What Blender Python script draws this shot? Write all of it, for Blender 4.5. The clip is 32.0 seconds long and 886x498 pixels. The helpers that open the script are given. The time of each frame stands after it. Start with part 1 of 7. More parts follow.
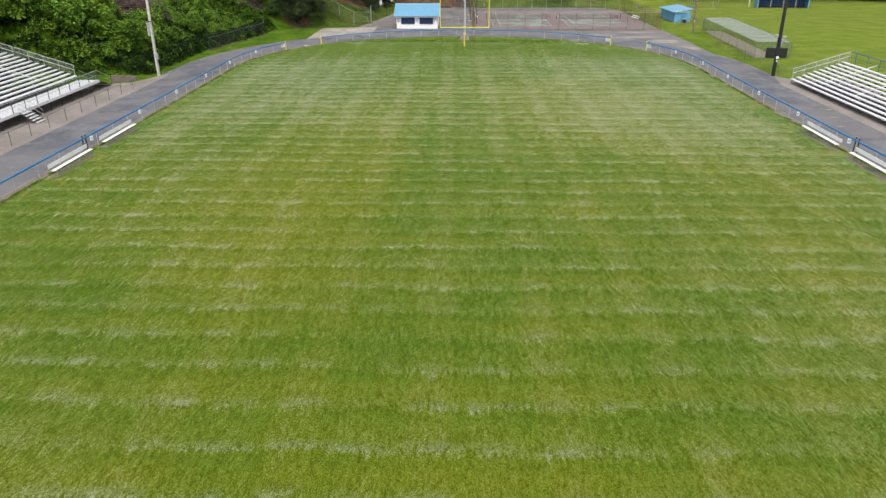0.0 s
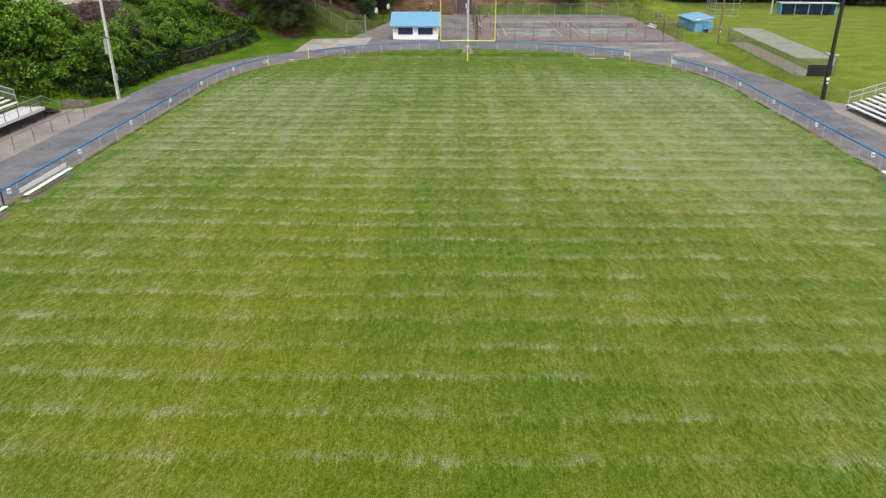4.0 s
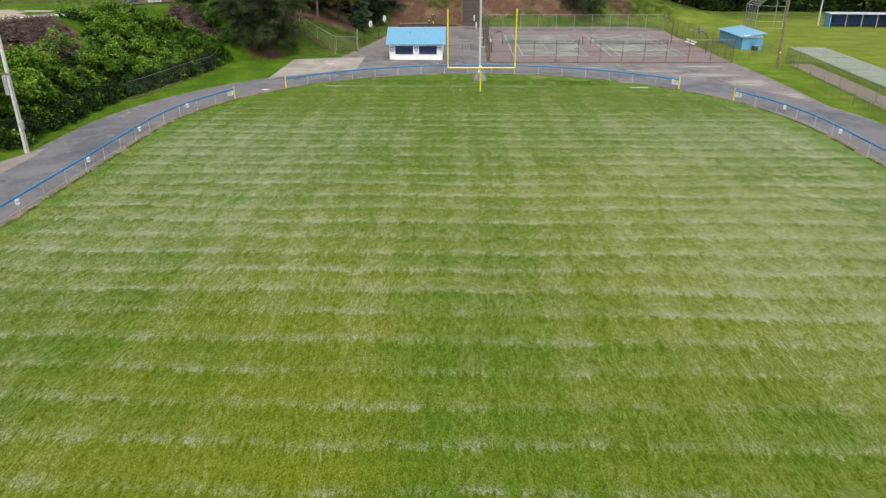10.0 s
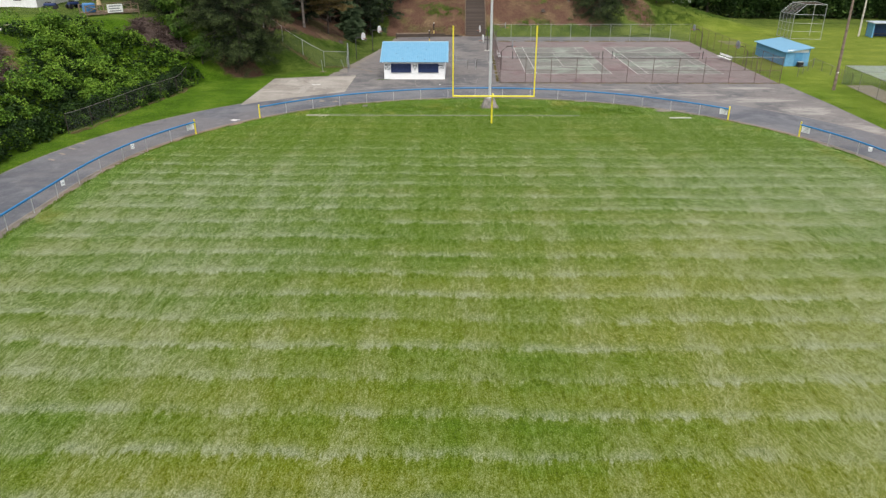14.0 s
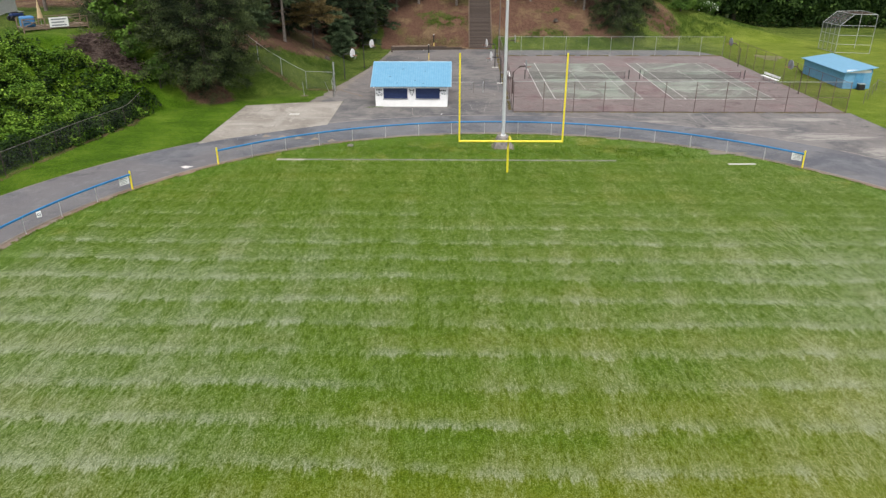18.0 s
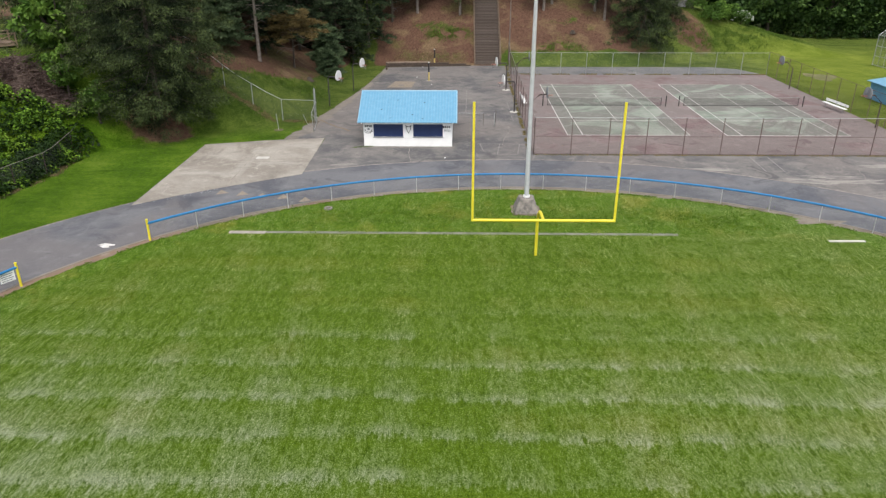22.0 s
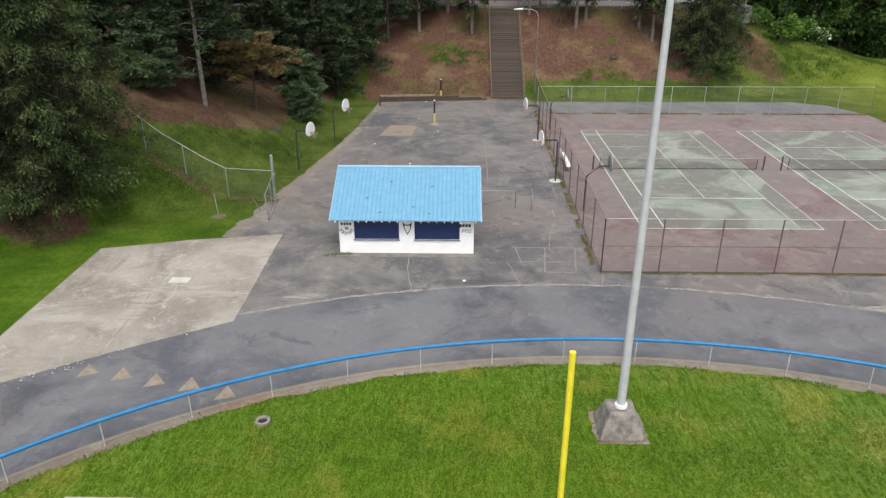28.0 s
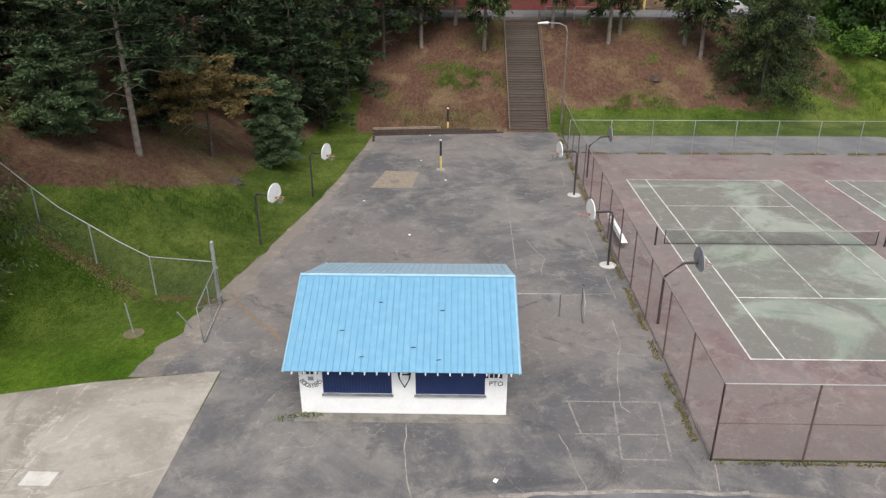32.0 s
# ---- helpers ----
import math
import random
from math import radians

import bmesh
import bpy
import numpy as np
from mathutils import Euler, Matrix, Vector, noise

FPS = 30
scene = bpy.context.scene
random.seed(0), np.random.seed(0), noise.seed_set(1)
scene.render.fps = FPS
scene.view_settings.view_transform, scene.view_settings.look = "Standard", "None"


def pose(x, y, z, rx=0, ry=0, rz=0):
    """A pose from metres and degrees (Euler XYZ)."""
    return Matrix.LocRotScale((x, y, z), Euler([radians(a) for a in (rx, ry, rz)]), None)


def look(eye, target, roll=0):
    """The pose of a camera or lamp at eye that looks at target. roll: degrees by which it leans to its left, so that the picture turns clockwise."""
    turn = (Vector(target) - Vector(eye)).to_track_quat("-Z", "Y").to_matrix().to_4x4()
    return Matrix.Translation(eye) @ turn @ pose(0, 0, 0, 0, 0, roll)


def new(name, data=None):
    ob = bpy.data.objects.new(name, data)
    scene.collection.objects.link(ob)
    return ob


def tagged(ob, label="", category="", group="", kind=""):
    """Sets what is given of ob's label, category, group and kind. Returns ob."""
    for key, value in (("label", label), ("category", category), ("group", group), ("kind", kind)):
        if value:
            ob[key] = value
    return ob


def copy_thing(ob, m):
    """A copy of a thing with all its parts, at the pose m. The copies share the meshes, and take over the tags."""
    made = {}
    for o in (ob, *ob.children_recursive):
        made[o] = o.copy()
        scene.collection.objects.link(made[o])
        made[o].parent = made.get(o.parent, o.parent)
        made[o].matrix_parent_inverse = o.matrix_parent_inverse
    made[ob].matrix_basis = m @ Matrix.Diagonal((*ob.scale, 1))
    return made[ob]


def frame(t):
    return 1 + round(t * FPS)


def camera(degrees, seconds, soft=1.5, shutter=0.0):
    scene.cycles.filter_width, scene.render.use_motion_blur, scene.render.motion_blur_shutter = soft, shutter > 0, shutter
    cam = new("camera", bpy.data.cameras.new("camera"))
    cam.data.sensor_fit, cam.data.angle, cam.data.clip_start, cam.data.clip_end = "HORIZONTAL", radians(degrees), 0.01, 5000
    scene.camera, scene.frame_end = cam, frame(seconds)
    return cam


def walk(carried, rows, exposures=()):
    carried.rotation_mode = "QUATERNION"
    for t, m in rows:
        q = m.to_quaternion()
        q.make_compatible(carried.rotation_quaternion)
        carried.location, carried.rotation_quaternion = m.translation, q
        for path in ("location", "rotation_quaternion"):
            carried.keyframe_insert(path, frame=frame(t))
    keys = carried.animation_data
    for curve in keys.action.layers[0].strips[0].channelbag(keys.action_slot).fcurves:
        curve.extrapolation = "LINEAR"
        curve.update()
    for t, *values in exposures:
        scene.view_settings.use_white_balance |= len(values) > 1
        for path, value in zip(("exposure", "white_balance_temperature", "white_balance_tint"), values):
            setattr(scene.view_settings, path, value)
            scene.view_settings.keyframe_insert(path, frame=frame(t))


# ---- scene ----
# Camera: seconds, x, y, z in metres; yaw, pitch, roll in degrees.
cam = camera(64.29, 32.0, 1.35)
ROWS = [
    (0.0, -5.754, -137.560, 15.589, 1.487, -24.002, 0.172),
    (1.0, -5.740, -134.644, 15.663, 1.496, -23.985, 0.177),
    (2.0, -5.814, -131.680, 15.722, 1.501, -23.969, 0.180),
    (3.0, -5.954, -128.662, 15.770, 1.502, -23.956, 0.182),
    (4.0, -6.142, -125.585, 15.810, 1.499, -23.944, 0.183),
    (5.0, -6.363, -122.447, 15.843, 1.493, -23.934, 0.182),
    (6.0, -6.603, -119.247, 15.872, 1.484, -23.926, 0.181),
    (7.0, -6.853, -115.984, 15.898, 1.472, -23.919, 0.179),
    (8.0, -7.103, -112.660, 15.922, 1.458, -23.913, 0.177),
    (9.0, -7.349, -109.278, 15.946, 1.442, -23.909, 0.173),
    (10.0, -7.585, -105.839, 15.970, 1.425, -23.905, 0.169),
    (11.0, -7.809, -102.349, 15.994, 1.406, -23.902, 0.164),
    (12.0, -8.019, -98.811, 16.019, 1.386, -23.899, 0.159),
    (13.0, -8.217, -95.231, 16.045, 1.365, -23.897, 0.153),
    (14.0, -8.403, -91.613, 16.072, 1.344, -23.895, 0.147),
    (15.0, -8.579, -87.964, 16.099, 1.324, -23.893, 0.141),
    (16.0, -8.748, -84.290, 16.125, 1.303, -23.891, 0.135),
    (17.0, -8.912, -80.595, 16.151, 1.283, -23.888, 0.128),
    (18.0, -9.076, -76.886, 16.175, 1.264, -23.885, 0.121),
    (19.0, -9.243, -73.167, 16.197, 1.247, -23.882, 0.114),
    (20.0, -9.415, -69.444, 16.216, 1.231, -23.878, 0.108),
    (21.0, -9.597, -65.720, 16.231, 1.218, -23.873, 0.101),
    (22.0, -9.789, -62.000, 16.240, 1.206, -23.867, 0.095),
    (23.0, -9.995, -58.285, 16.243, 1.198, -23.859, 0.089),
    (24.0, -10.214, -54.579, 16.240, 1.192, -23.851, 0.083),
    (25.0, -10.446, -50.880, 16.229, 1.190, -23.840, 0.078),
    (26.0, -10.689, -47.190, 16.209, 1.192, -23.828, 0.073),
    (27.0, -10.941, -43.506, 16.179, 1.197, -23.814, 0.069),
    (28.0, -11.195, -39.824, 16.139, 1.207, -23.798, 0.065),
    (29.0, -11.445, -36.140, 16.089, 1.222, -23.780, 0.062),
    (30.0, -11.682, -32.447, 16.027, 1.241, -23.759, 0.060),
    (31.0, -11.894, -28.737, 15.954, 1.266, -23.736, 0.059),
    (32.0, -12.067, -24.998, 15.870, 1.297, -23.710, 0.059),
]
walk(cam, [(t, pose(x, y, z, 90 + pitch, roll, yaw)) for t, x, y, z, yaw, pitch, roll in ROWS])

# ---- light ----
world = bpy.data.worlds.new("sky")
scene.world = world
world.use_nodes = True
_bg = world.node_tree.nodes["Background"]
_sky = world.node_tree.nodes.new("ShaderNodeTexSky")
_sky.sky_type, _sky.sun_disc = "NISHITA", False
_sky.sun_elevation, _sky.sun_rotation = radians(58), radians(200)
_sky.air_density, _sky.dust_density = 1.0, 3.0
_hsv = world.node_tree.nodes.new("ShaderNodeHueSaturation")
_hsv.inputs["Saturation"].default_value = 0.35
world.node_tree.links.new(_sky.outputs["Color"], _hsv.inputs["Color"])
world.node_tree.links.new(_hsv.outputs["Color"], _bg.inputs["Color"])
_bg.inputs["Strength"].default_value = 0.15
_sun = new("sun", bpy.data.lights.new("sun", "SUN"))
_sun.data.energy, _sun.data.angle, _sun.data.color = 1.5, radians(24), (1.0, 0.95, 0.88)
_sun.matrix_world = look((0, 0, 100), (-18, 55, 0))
scene.view_settings.exposure = 0.68

# ---- materials ----


def nodes_of(name):
    m = bpy.data.materials.new(name)
    m.use_nodes = True
    nt = m.node_tree
    return m, nt, nt.nodes["Principled BSDF"]


class Nodes:
    """Short hands for one node tree."""

    def __init__(self, nt):
        self.nt = nt
        self.pos = nt.nodes.new("ShaderNodeNewGeometry").outputs["Position"]

    def add(self, kind, **values):
        n = self.nt.nodes.new(kind)
        for k, v in values.items():
            n.inputs[k].default_value = v
        return n

    def link(self, a, b):
        self.nt.links.new(a, b)

    def scaled(self, vec, s):
        n = self.add("ShaderNodeVectorMath")
        n.operation = "MULTIPLY"
        self.link(vec, n.inputs[0])
        n.inputs[1].default_value = s
        return n.outputs[0]

    def noise(self, scale, detail=4.0, rough=0.6, vec=None, stretch=None, distortion=0.0):
        v = vec if vec is not None else self.pos
        if stretch:
            v = self.scaled(v, stretch)
        n = self.add("ShaderNodeTexNoise", Scale=scale, Detail=detail, Roughness=rough, Distortion=distortion)
        self.link(v, n.inputs["Vector"])
        return n.outputs["Fac"]

    def ramp(self, fac, lo, hi, a=0.0, b=1.0):
        n = self.add("ShaderNodeMapRange")
        n.interpolation_type = "SMOOTHSTEP"
        self.link(fac, n.inputs["Value"])
        for k, v in (("From Min", lo), ("From Max", hi), ("To Min", a), ("To Max", b)):
            n.inputs[k].default_value = v
        return n.outputs[0]

    def mix(self, fac, a, b, mode="MIX"):
        n = self.nt.nodes.new("ShaderNodeMix")
        n.data_type, n.blend_type = "RGBA", mode
        for sock, v in ((n.inputs[0], fac), (n.inputs[6], a), (n.inputs[7], b)):
            if isinstance(v, bpy.types.NodeSocket):
                self.link(v, sock)
            elif isinstance(v, (int, float)):
                sock.default_value = v
            else:
                sock.default_value = (*v, 1.0)
        return n.outputs[2]

    def math(self, op, a, b=0.0):
        n = self.nt.nodes.new("ShaderNodeMath")
        n.operation = op
        for sock, v in ((n.inputs[0], a), (n.inputs[1], b)):
            if isinstance(v, bpy.types.NodeSocket):
                self.link(v, sock)
            else:
                sock.default_value = v
        return n.outputs[0]

    def bump(self, height, bsdf, strength=0.4, distance=0.02):
        n = self.add("ShaderNodeBump", Strength=strength, Distance=distance)
        self.link(height, n.inputs["Height"])
        self.link(n.outputs[0], bsdf.inputs["Normal"])

    def axis(self, i):
        n = self.nt.nodes.new("ShaderNodeSeparateXYZ")
        self.link(self.pos, n.inputs[0])
        return n.outputs[i]


def plain(name, a, b=None, rough=0.6, metal=0.0, scale=3.0, fine=60.0, bump=0.15, spec=0.4):
    """A surface of two close colours, mottled at two scales."""
    m, nt, bsdf = nodes_of(name)
    k = Nodes(nt)
    b = b or tuple(c * 0.75 for c in a)
    big, small = k.noise(scale), k.noise(fine, 3.0)
    col = k.mix(k.ramp(big, 0.35, 0.7), a, b)
    col = k.mix(k.ramp(small, 0.45, 0.75, 0.0, 0.35), col, tuple(c * 0.6 for c in b))
    k.link(col, bsdf.inputs["Base Color"])
    bsdf.inputs["Roughness"].default_value, bsdf.inputs["Metallic"].default_value = rough, metal
    bsdf.inputs["Specular IOR Level"].default_value = spec
    if bump:
        k.bump(small, bsdf, bump, 0.01)
    return m


def per_object(name, a, b, rough=0.7, fine=25.0, bump=0.3, by_island=False, spec=0.3):
    """Colour varies from piece to piece."""
    m, nt, bsdf = nodes_of(name)
    k = Nodes(nt)
    rnd = nt.nodes.new("ShaderNodeNewGeometry").outputs["Random Per Island"] if by_island else nt.nodes.new("ShaderNodeObjectInfo").outputs["Random"]
    col = k.mix(rnd, a, b)
    small = k.noise(fine, 4.0)
    col = k.mix(k.ramp(small, 0.4, 0.75, 0.0, 0.45), col, tuple(c * 0.55 for c in a))
    k.link(col, bsdf.inputs["Base Color"])
    bsdf.inputs["Roughness"].default_value = rough
    bsdf.inputs["Specular IOR Level"].default_value = spec
    if bump:
        k.bump(small, bsdf, bump, 0.01)
    return m


def foliage(name, dark, light, tip=None, rough=0.6, patch=0.25, patchy=1.0, lit_tips=0.0):
    """Leaves: each one has its own tone, in lighter and darker patches; the ends of the limbs are painted paler, as if
    they caught the light.
    """
    m, nt, bsdf = nodes_of(name)
    k = Nodes(nt)
    rnd = nt.nodes.new("ShaderNodeNewGeometry").outputs["Random Per Island"]
    col = k.mix(rnd, dark, light)
    brightened = k.mix(rnd, light, tip or light)
    col = k.mix(k.ramp(k.noise(patch, 3.0), 0.45, 0.62, 0.0, patchy), col, brightened)
    # daylight on the outer tufts, mixed into the needle colour
    if lit_tips:
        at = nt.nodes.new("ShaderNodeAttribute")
        at.attribute_name = "brightened"
        col = k.mix(k.math("MULTIPLY", k.ramp(at.outputs["Fac"], 0.55, 1.0), lit_tips), col, brightened)
    k.link(col, bsdf.inputs["Base Color"])
    bsdf.inputs["Roughness"].default_value = rough
    bsdf.inputs["Specular IOR Level"].default_value = 0.12
    return m


def grass_material(name):
    """Unmown grass: speckled tufts, patches of lighter growth, and needle litter."""
    m, nt, bsdf = nodes_of(name)
    k = Nodes(nt)

    def around(fac, gain):
        return k.math("MULTIPLY", k.math("SUBTRACT", fac, 0.5), gain)

    def total(*terms):
        out = terms[0]
        for t in terms[1:]:
            out = k.math("ADD", out, t)
        return out

    fine = k.noise(17.0, 3.0, 0.95, stretch=(1.5, 0.8, 1.0))
    tuft = k.noise(2.6, 6.0, 0.9, stretch=(1.5, 0.85, 1.0))
    patch = k.noise(0.30, 5.0, 0.6)
    sweep = k.noise(0.5, 3.0, 0.6, stretch=(0.25, 1.3, 1.0), distortion=0.8)
    v = total(around(tuft, 1.5), around(fine, 2.2), around(patch, 1.0), around(sweep, 0.45), 0.38)
    stops = k.add("ShaderNodeValToRGB")
    k.link(v, stops.inputs[0])
    cr = stops.color_ramp
    table = ((0.02, (0.020, 0.052, 0.003)), (0.30, (0.050, 0.108, 0.006)), (0.52, (0.082, 0.148, 0.010)), (0.74, (0.135, 0.195, 0.022)), (1.0, (0.225, 0.245, 0.075)))
    while len(cr.elements) < 5:
        cr.elements.new(0.5)
    for el, (p, c) in zip(cr.elements, table):
        el.position, el.color = p, (*c, 1.0)
    col = stops.outputs[0]
    # shade of the trees on the northern lawn, put into the grass colour
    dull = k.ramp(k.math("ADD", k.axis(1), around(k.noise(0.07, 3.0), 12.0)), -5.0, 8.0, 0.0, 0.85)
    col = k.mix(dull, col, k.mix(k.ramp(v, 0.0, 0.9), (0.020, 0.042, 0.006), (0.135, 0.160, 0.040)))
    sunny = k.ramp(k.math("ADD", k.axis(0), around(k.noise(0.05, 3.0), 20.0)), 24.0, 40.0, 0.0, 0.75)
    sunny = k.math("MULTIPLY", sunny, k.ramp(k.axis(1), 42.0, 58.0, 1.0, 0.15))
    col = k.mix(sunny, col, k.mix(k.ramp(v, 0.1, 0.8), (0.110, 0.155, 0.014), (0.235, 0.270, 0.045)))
    lit = nt.nodes.new("ShaderNodeAttribute")
    lit.attribute_name = "litter"
    mess = k.math("ADD", around(tuft, 1.2), around(fine, 1.3))
    needles = k.mix(k.ramp(mess, -0.25, 0.25), (0.048, 0.026, 0.018), (0.150, 0.086, 0.060))
    needles = k.mix(k.ramp(patch, 0.48, 0.66, 0.0, 0.75), needles, k.mix(k.ramp(mess, -0.2, 0.25), (0.11, 0.072, 0.038), (0.235, 0.175, 0.105)))
    moss = k.ramp(k.math("ADD", k.noise(0.17, 5.0, 0.65), around(tuft, 0.25)), 0.54, 0.66, 0.0, 0.55)
    needles = k.mix(moss, needles, k.mix(k.ramp(mess, -0.2, 0.25), (0.060, 0.066, 0.016), (0.150, 0.150, 0.050)))
    edge = k.math("ADD", lit.outputs["Fac"], around(k.noise(0.5, 5.0, 0.7), 0.9))
    col = k.mix(k.ramp(edge, 0.42, 0.62), col, needles)
    height = total(fine, k.math("MULTIPLY", tuft, 1.5))
    k.link(col, bsdf.inputs["Base Color"])
    bsdf.inputs["Roughness"].default_value = 0.85
    bsdf.inputs["Specular IOR Level"].default_value = 0.03
    bsdf.inputs["Sheen Weight"].default_value = 0.05
    bsdf.inputs["Sheen Roughness"].default_value = 0.17
    bsdf.inputs["Sheen Tint"].default_value = (0.66, 0.68, 0.42, 1.0)
    k.bump(height, bsdf, 0.8, 0.08)
    return m


def turf_material(name):
    """Mown turf: a plaid of crosswise and lengthwise mower passes, with pale combed clippings along the edges of the passes."""
    m, nt, bsdf = nodes_of(name)
    k = Nodes(nt)
    X, Y = k.axis(0), k.axis(1)

    def around(fac, gain):
        return k.math("MULTIPLY", k.math("SUBTRACT", fac, 0.5), gain)

    def total(*terms):
        out = terms[0]
        for t in terms[1:]:
            out = k.math("ADD", out, t)
        return out

    def times(*terms):
        out = terms[0]
        for t in terms[1:]:
            out = k.math("MULTIPLY", out, t)
        return out

    def bell(x0, y0, rx, ry):
        """One where the soil is at its richest, fading out over rx and ry metres."""
        dx = k.math("DIVIDE", k.math("SUBTRACT", X, x0), rx)
        dy = k.math("DIVIDE", k.math("SUBTRACT", Y, y0), ry)
        return k.ramp(total(times(dx, dx), times(dy, dy)), 0.0, 1.0, 1.0, 0.0)

    fine = k.noise(17.0, 3.0, 0.9, stretch=(1.5, 0.8, 1.0))
    blade = k.noise(1.0, 4.0, 0.75, stretch=(7.5, 2.1, 1.0), distortion=0.4)
    streak = k.noise(1.0, 4.0, 0.7, stretch=(2.7, 0.62, 1.0), distortion=0.5)
    clump = k.noise(0.55, 4.0, 0.68, stretch=(1.0, 0.8, 1.0), distortion=0.6)
    wide = k.noise(0.055, 3.0, 0.55)
    broad = k.noise(0.14, 2.0, 0.5)
    # crosswise passes: each ends in a feathered line of clippings with a fresh cut on its southern side
    bend = k.math("COSINE", k.math("MULTIPLY", k.math("ADD", Y, 105.0), 0.0967))
    wob = total(k.math("MULTIPLY", bend, -0.29), 0.27, around(k.noise(0.10, 2.0, 0.5), 1.3), around(streak, 1.1), around(blade, 0.8), around(clump, 0.6), around(fine, 0.5))
    row_at = k.math("DIVIDE", k.math("ADD", Y, wob), 2.328)
    f = k.math("FRACT", k.math("ADD", row_at, 0.5))
    crest = times(k.ramp(f, 0.38, 0.52), k.ramp(f, 0.50, 0.84, 1.0, 0.0))
    fresh = times(k.ramp(f, 0.0, 0.26), k.ramp(f, 0.26, 0.46, 1.0, 0.0))
    alternate = k.math("SINE", k.math("MULTIPLY", row_at, math.pi))
    # lengthwise passes of an earlier cut
    col_at = k.math("DIVIDE", k.math("ADD", X, total(around(broad, 1.6), around(clump, 0.35), around(streak, 0.35), around(fine, 0.2), times(Y, 0.012))), 2.33)
    g = k.math("ABSOLUTE", k.math("SUBTRACT", k.math("FRACT", col_at), 0.5))
    gap = k.ramp(g, 0.20, 0.46)
    lane = k.math("SINE", k.math("MULTIPLY", col_at, math.pi))
    rowgate = times(k.ramp(k.noise(0.5, 3.0, 0.6, stretch=(0.16, 0.86, 1.0)), 0.36, 0.62, 0.40, 1.0), k.ramp(k.noise(0.62, 4.0, 0.75, stretch=(1.0, 0.7, 1.0)), 0.40, 0.62, 0.45, 1.0), k.ramp(gap, 0.0, 1.0, 1.0, 0.72))
    # where the clippings lie thick: both flanks and the northern half, thin at the far end and on the near middle
    flank = k.ramp(k.math("ABSOLUTE", k.math("ADD", X, 6.5)), 3.0, 17.0)
    north = times(k.ramp(total(Y, around(wide, 26.0)), -98.0, -66.0, 0.0, 1.0), k.ramp(total(Y, around(broad, 9.0), k.math("MULTIPLY", flank, 5.0)), -40.0, -26.0, 1.0, 0.0))
    thick = total(k.math("MULTIPLY", north, 0.33), times(flank, north, 0.13), times(flank, 0.08), around(wide, 0.5), around(broad, 0.45), -0.22)
    amount = k.ramp(north, 0.0, 1.0, 0.74, 0.70)
    end_fade = k.ramp(total(Y, around(broad, 6.0)), -43.0, -29.0, 1.0, 0.30)
    pale = total(times(crest, rowgate, amount, end_fade), times(fresh, -0.15), thick, times(gap, -0.11), times(lane, 0.07), around(streak, 1.0), around(blade, 1.1), around(clump, 0.75), around(fine, 2.0))
    speck = total(around(blade, 1.2), around(fine, 2.7), around(streak, 0.5))
    # growth: deep green to lime
    tone = total(around(wide, 1.2), around(broad, 1.0), around(clump, 0.7), times(lane, 0.10), times(alternate, 0.12), times(fresh, -0.24), times(gap, -0.11), 0.50,
                 times(bell(-16.5, -88.0, 9.0, 30.0), 0.34), times(bell(6.5, -66.0, 12.0, 22.0), 0.45), times(bell(13.0, -92.0, 7.0, 20.0), 0.25), times(bell(-6.0, -96.0, 7.5, 30.0), -0.24), times(bell(-22.0, -46.0, 13.0, 20.0), -0.30), times(bell(17.0, -42.0, 10.0, 14.0), -0.25), k.ramp(Y, -64.0, -36.0, 0.0, -0.34), k.ramp(Y, -112.0, -84.0, -0.02, 0.0))
    dark = k.mix(tone, (0.024, 0.051, 0.0020), (0.052, 0.070, 0.0020))
    mid = k.mix(tone, (0.073, 0.124, 0.008), (0.130, 0.148, 0.009))
    light = k.mix(tone, (0.130, 0.190, 0.024), (0.210, 0.238, 0.026))
    col = k.mix(k.ramp(speck, -0.42, 0.02), dark, mid)
    col = k.mix(k.ramp(speck, 0.02, 0.55), col, light)
    straw = k.mix(k.ramp(speck, -0.45, 0.5), (0.110, 0.134, 0.070), (0.35, 0.375, 0.275))
    col = k.mix(k.ramp(pale, -0.10, 1.10, 0.0, 0.72), col, straw)
    # greener, shaggier turf behind the end line and along the rim
    back = k.ramp(k.math("ADD", Y, k.math("MULTIPLY", k.noise(0.8, 3.0), 0.6)), -23.2, -22.4)
    lush = k.mix(k.ramp(speck, -0.35, 0.35), (0.030, 0.070, 0.0040), (0.105, 0.180, 0.015))
    lush = k.mix(k.ramp(total(k.noise(0.22, 4.0, 0.6), around(clump, 0.35), around(fine, 0.3)), 0.50, 0.66, 0.0, 0.70), lush, k.mix(k.ramp(speck, -0.3, 0.3), (0.105, 0.100, 0.016), (0.205, 0.215, 0.030)))
    rim = nt.nodes.new("ShaderNodeAttribute")
    rim.attribute_name = "rim"
    rough_edge = k.math("MAXIMUM", k.math("MULTIPLY", back, 0.9), k.ramp(total(rim.outputs["Fac"], around(k.noise(0.7, 5.0, 0.7), 0.7)), 0.34, 0.62))
    col = k.mix(k.math("MULTIPLY", rough_edge, 0.95), col, lush)
    # small bare spots
    bare = k.ramp(total(k.noise(0.75, 3.0, 0.6), around(fine, 0.2)), 0.765, 0.80, 0.0, 0.7)
    col = k.mix(bare, col, (0.11, 0.085, 0.045))
    k.link(col, bsdf.inputs["Base Color"])
    bsdf.inputs["Roughness"].default_value = 0.85
    bsdf.inputs["Specular IOR Level"].default_value = 0.03
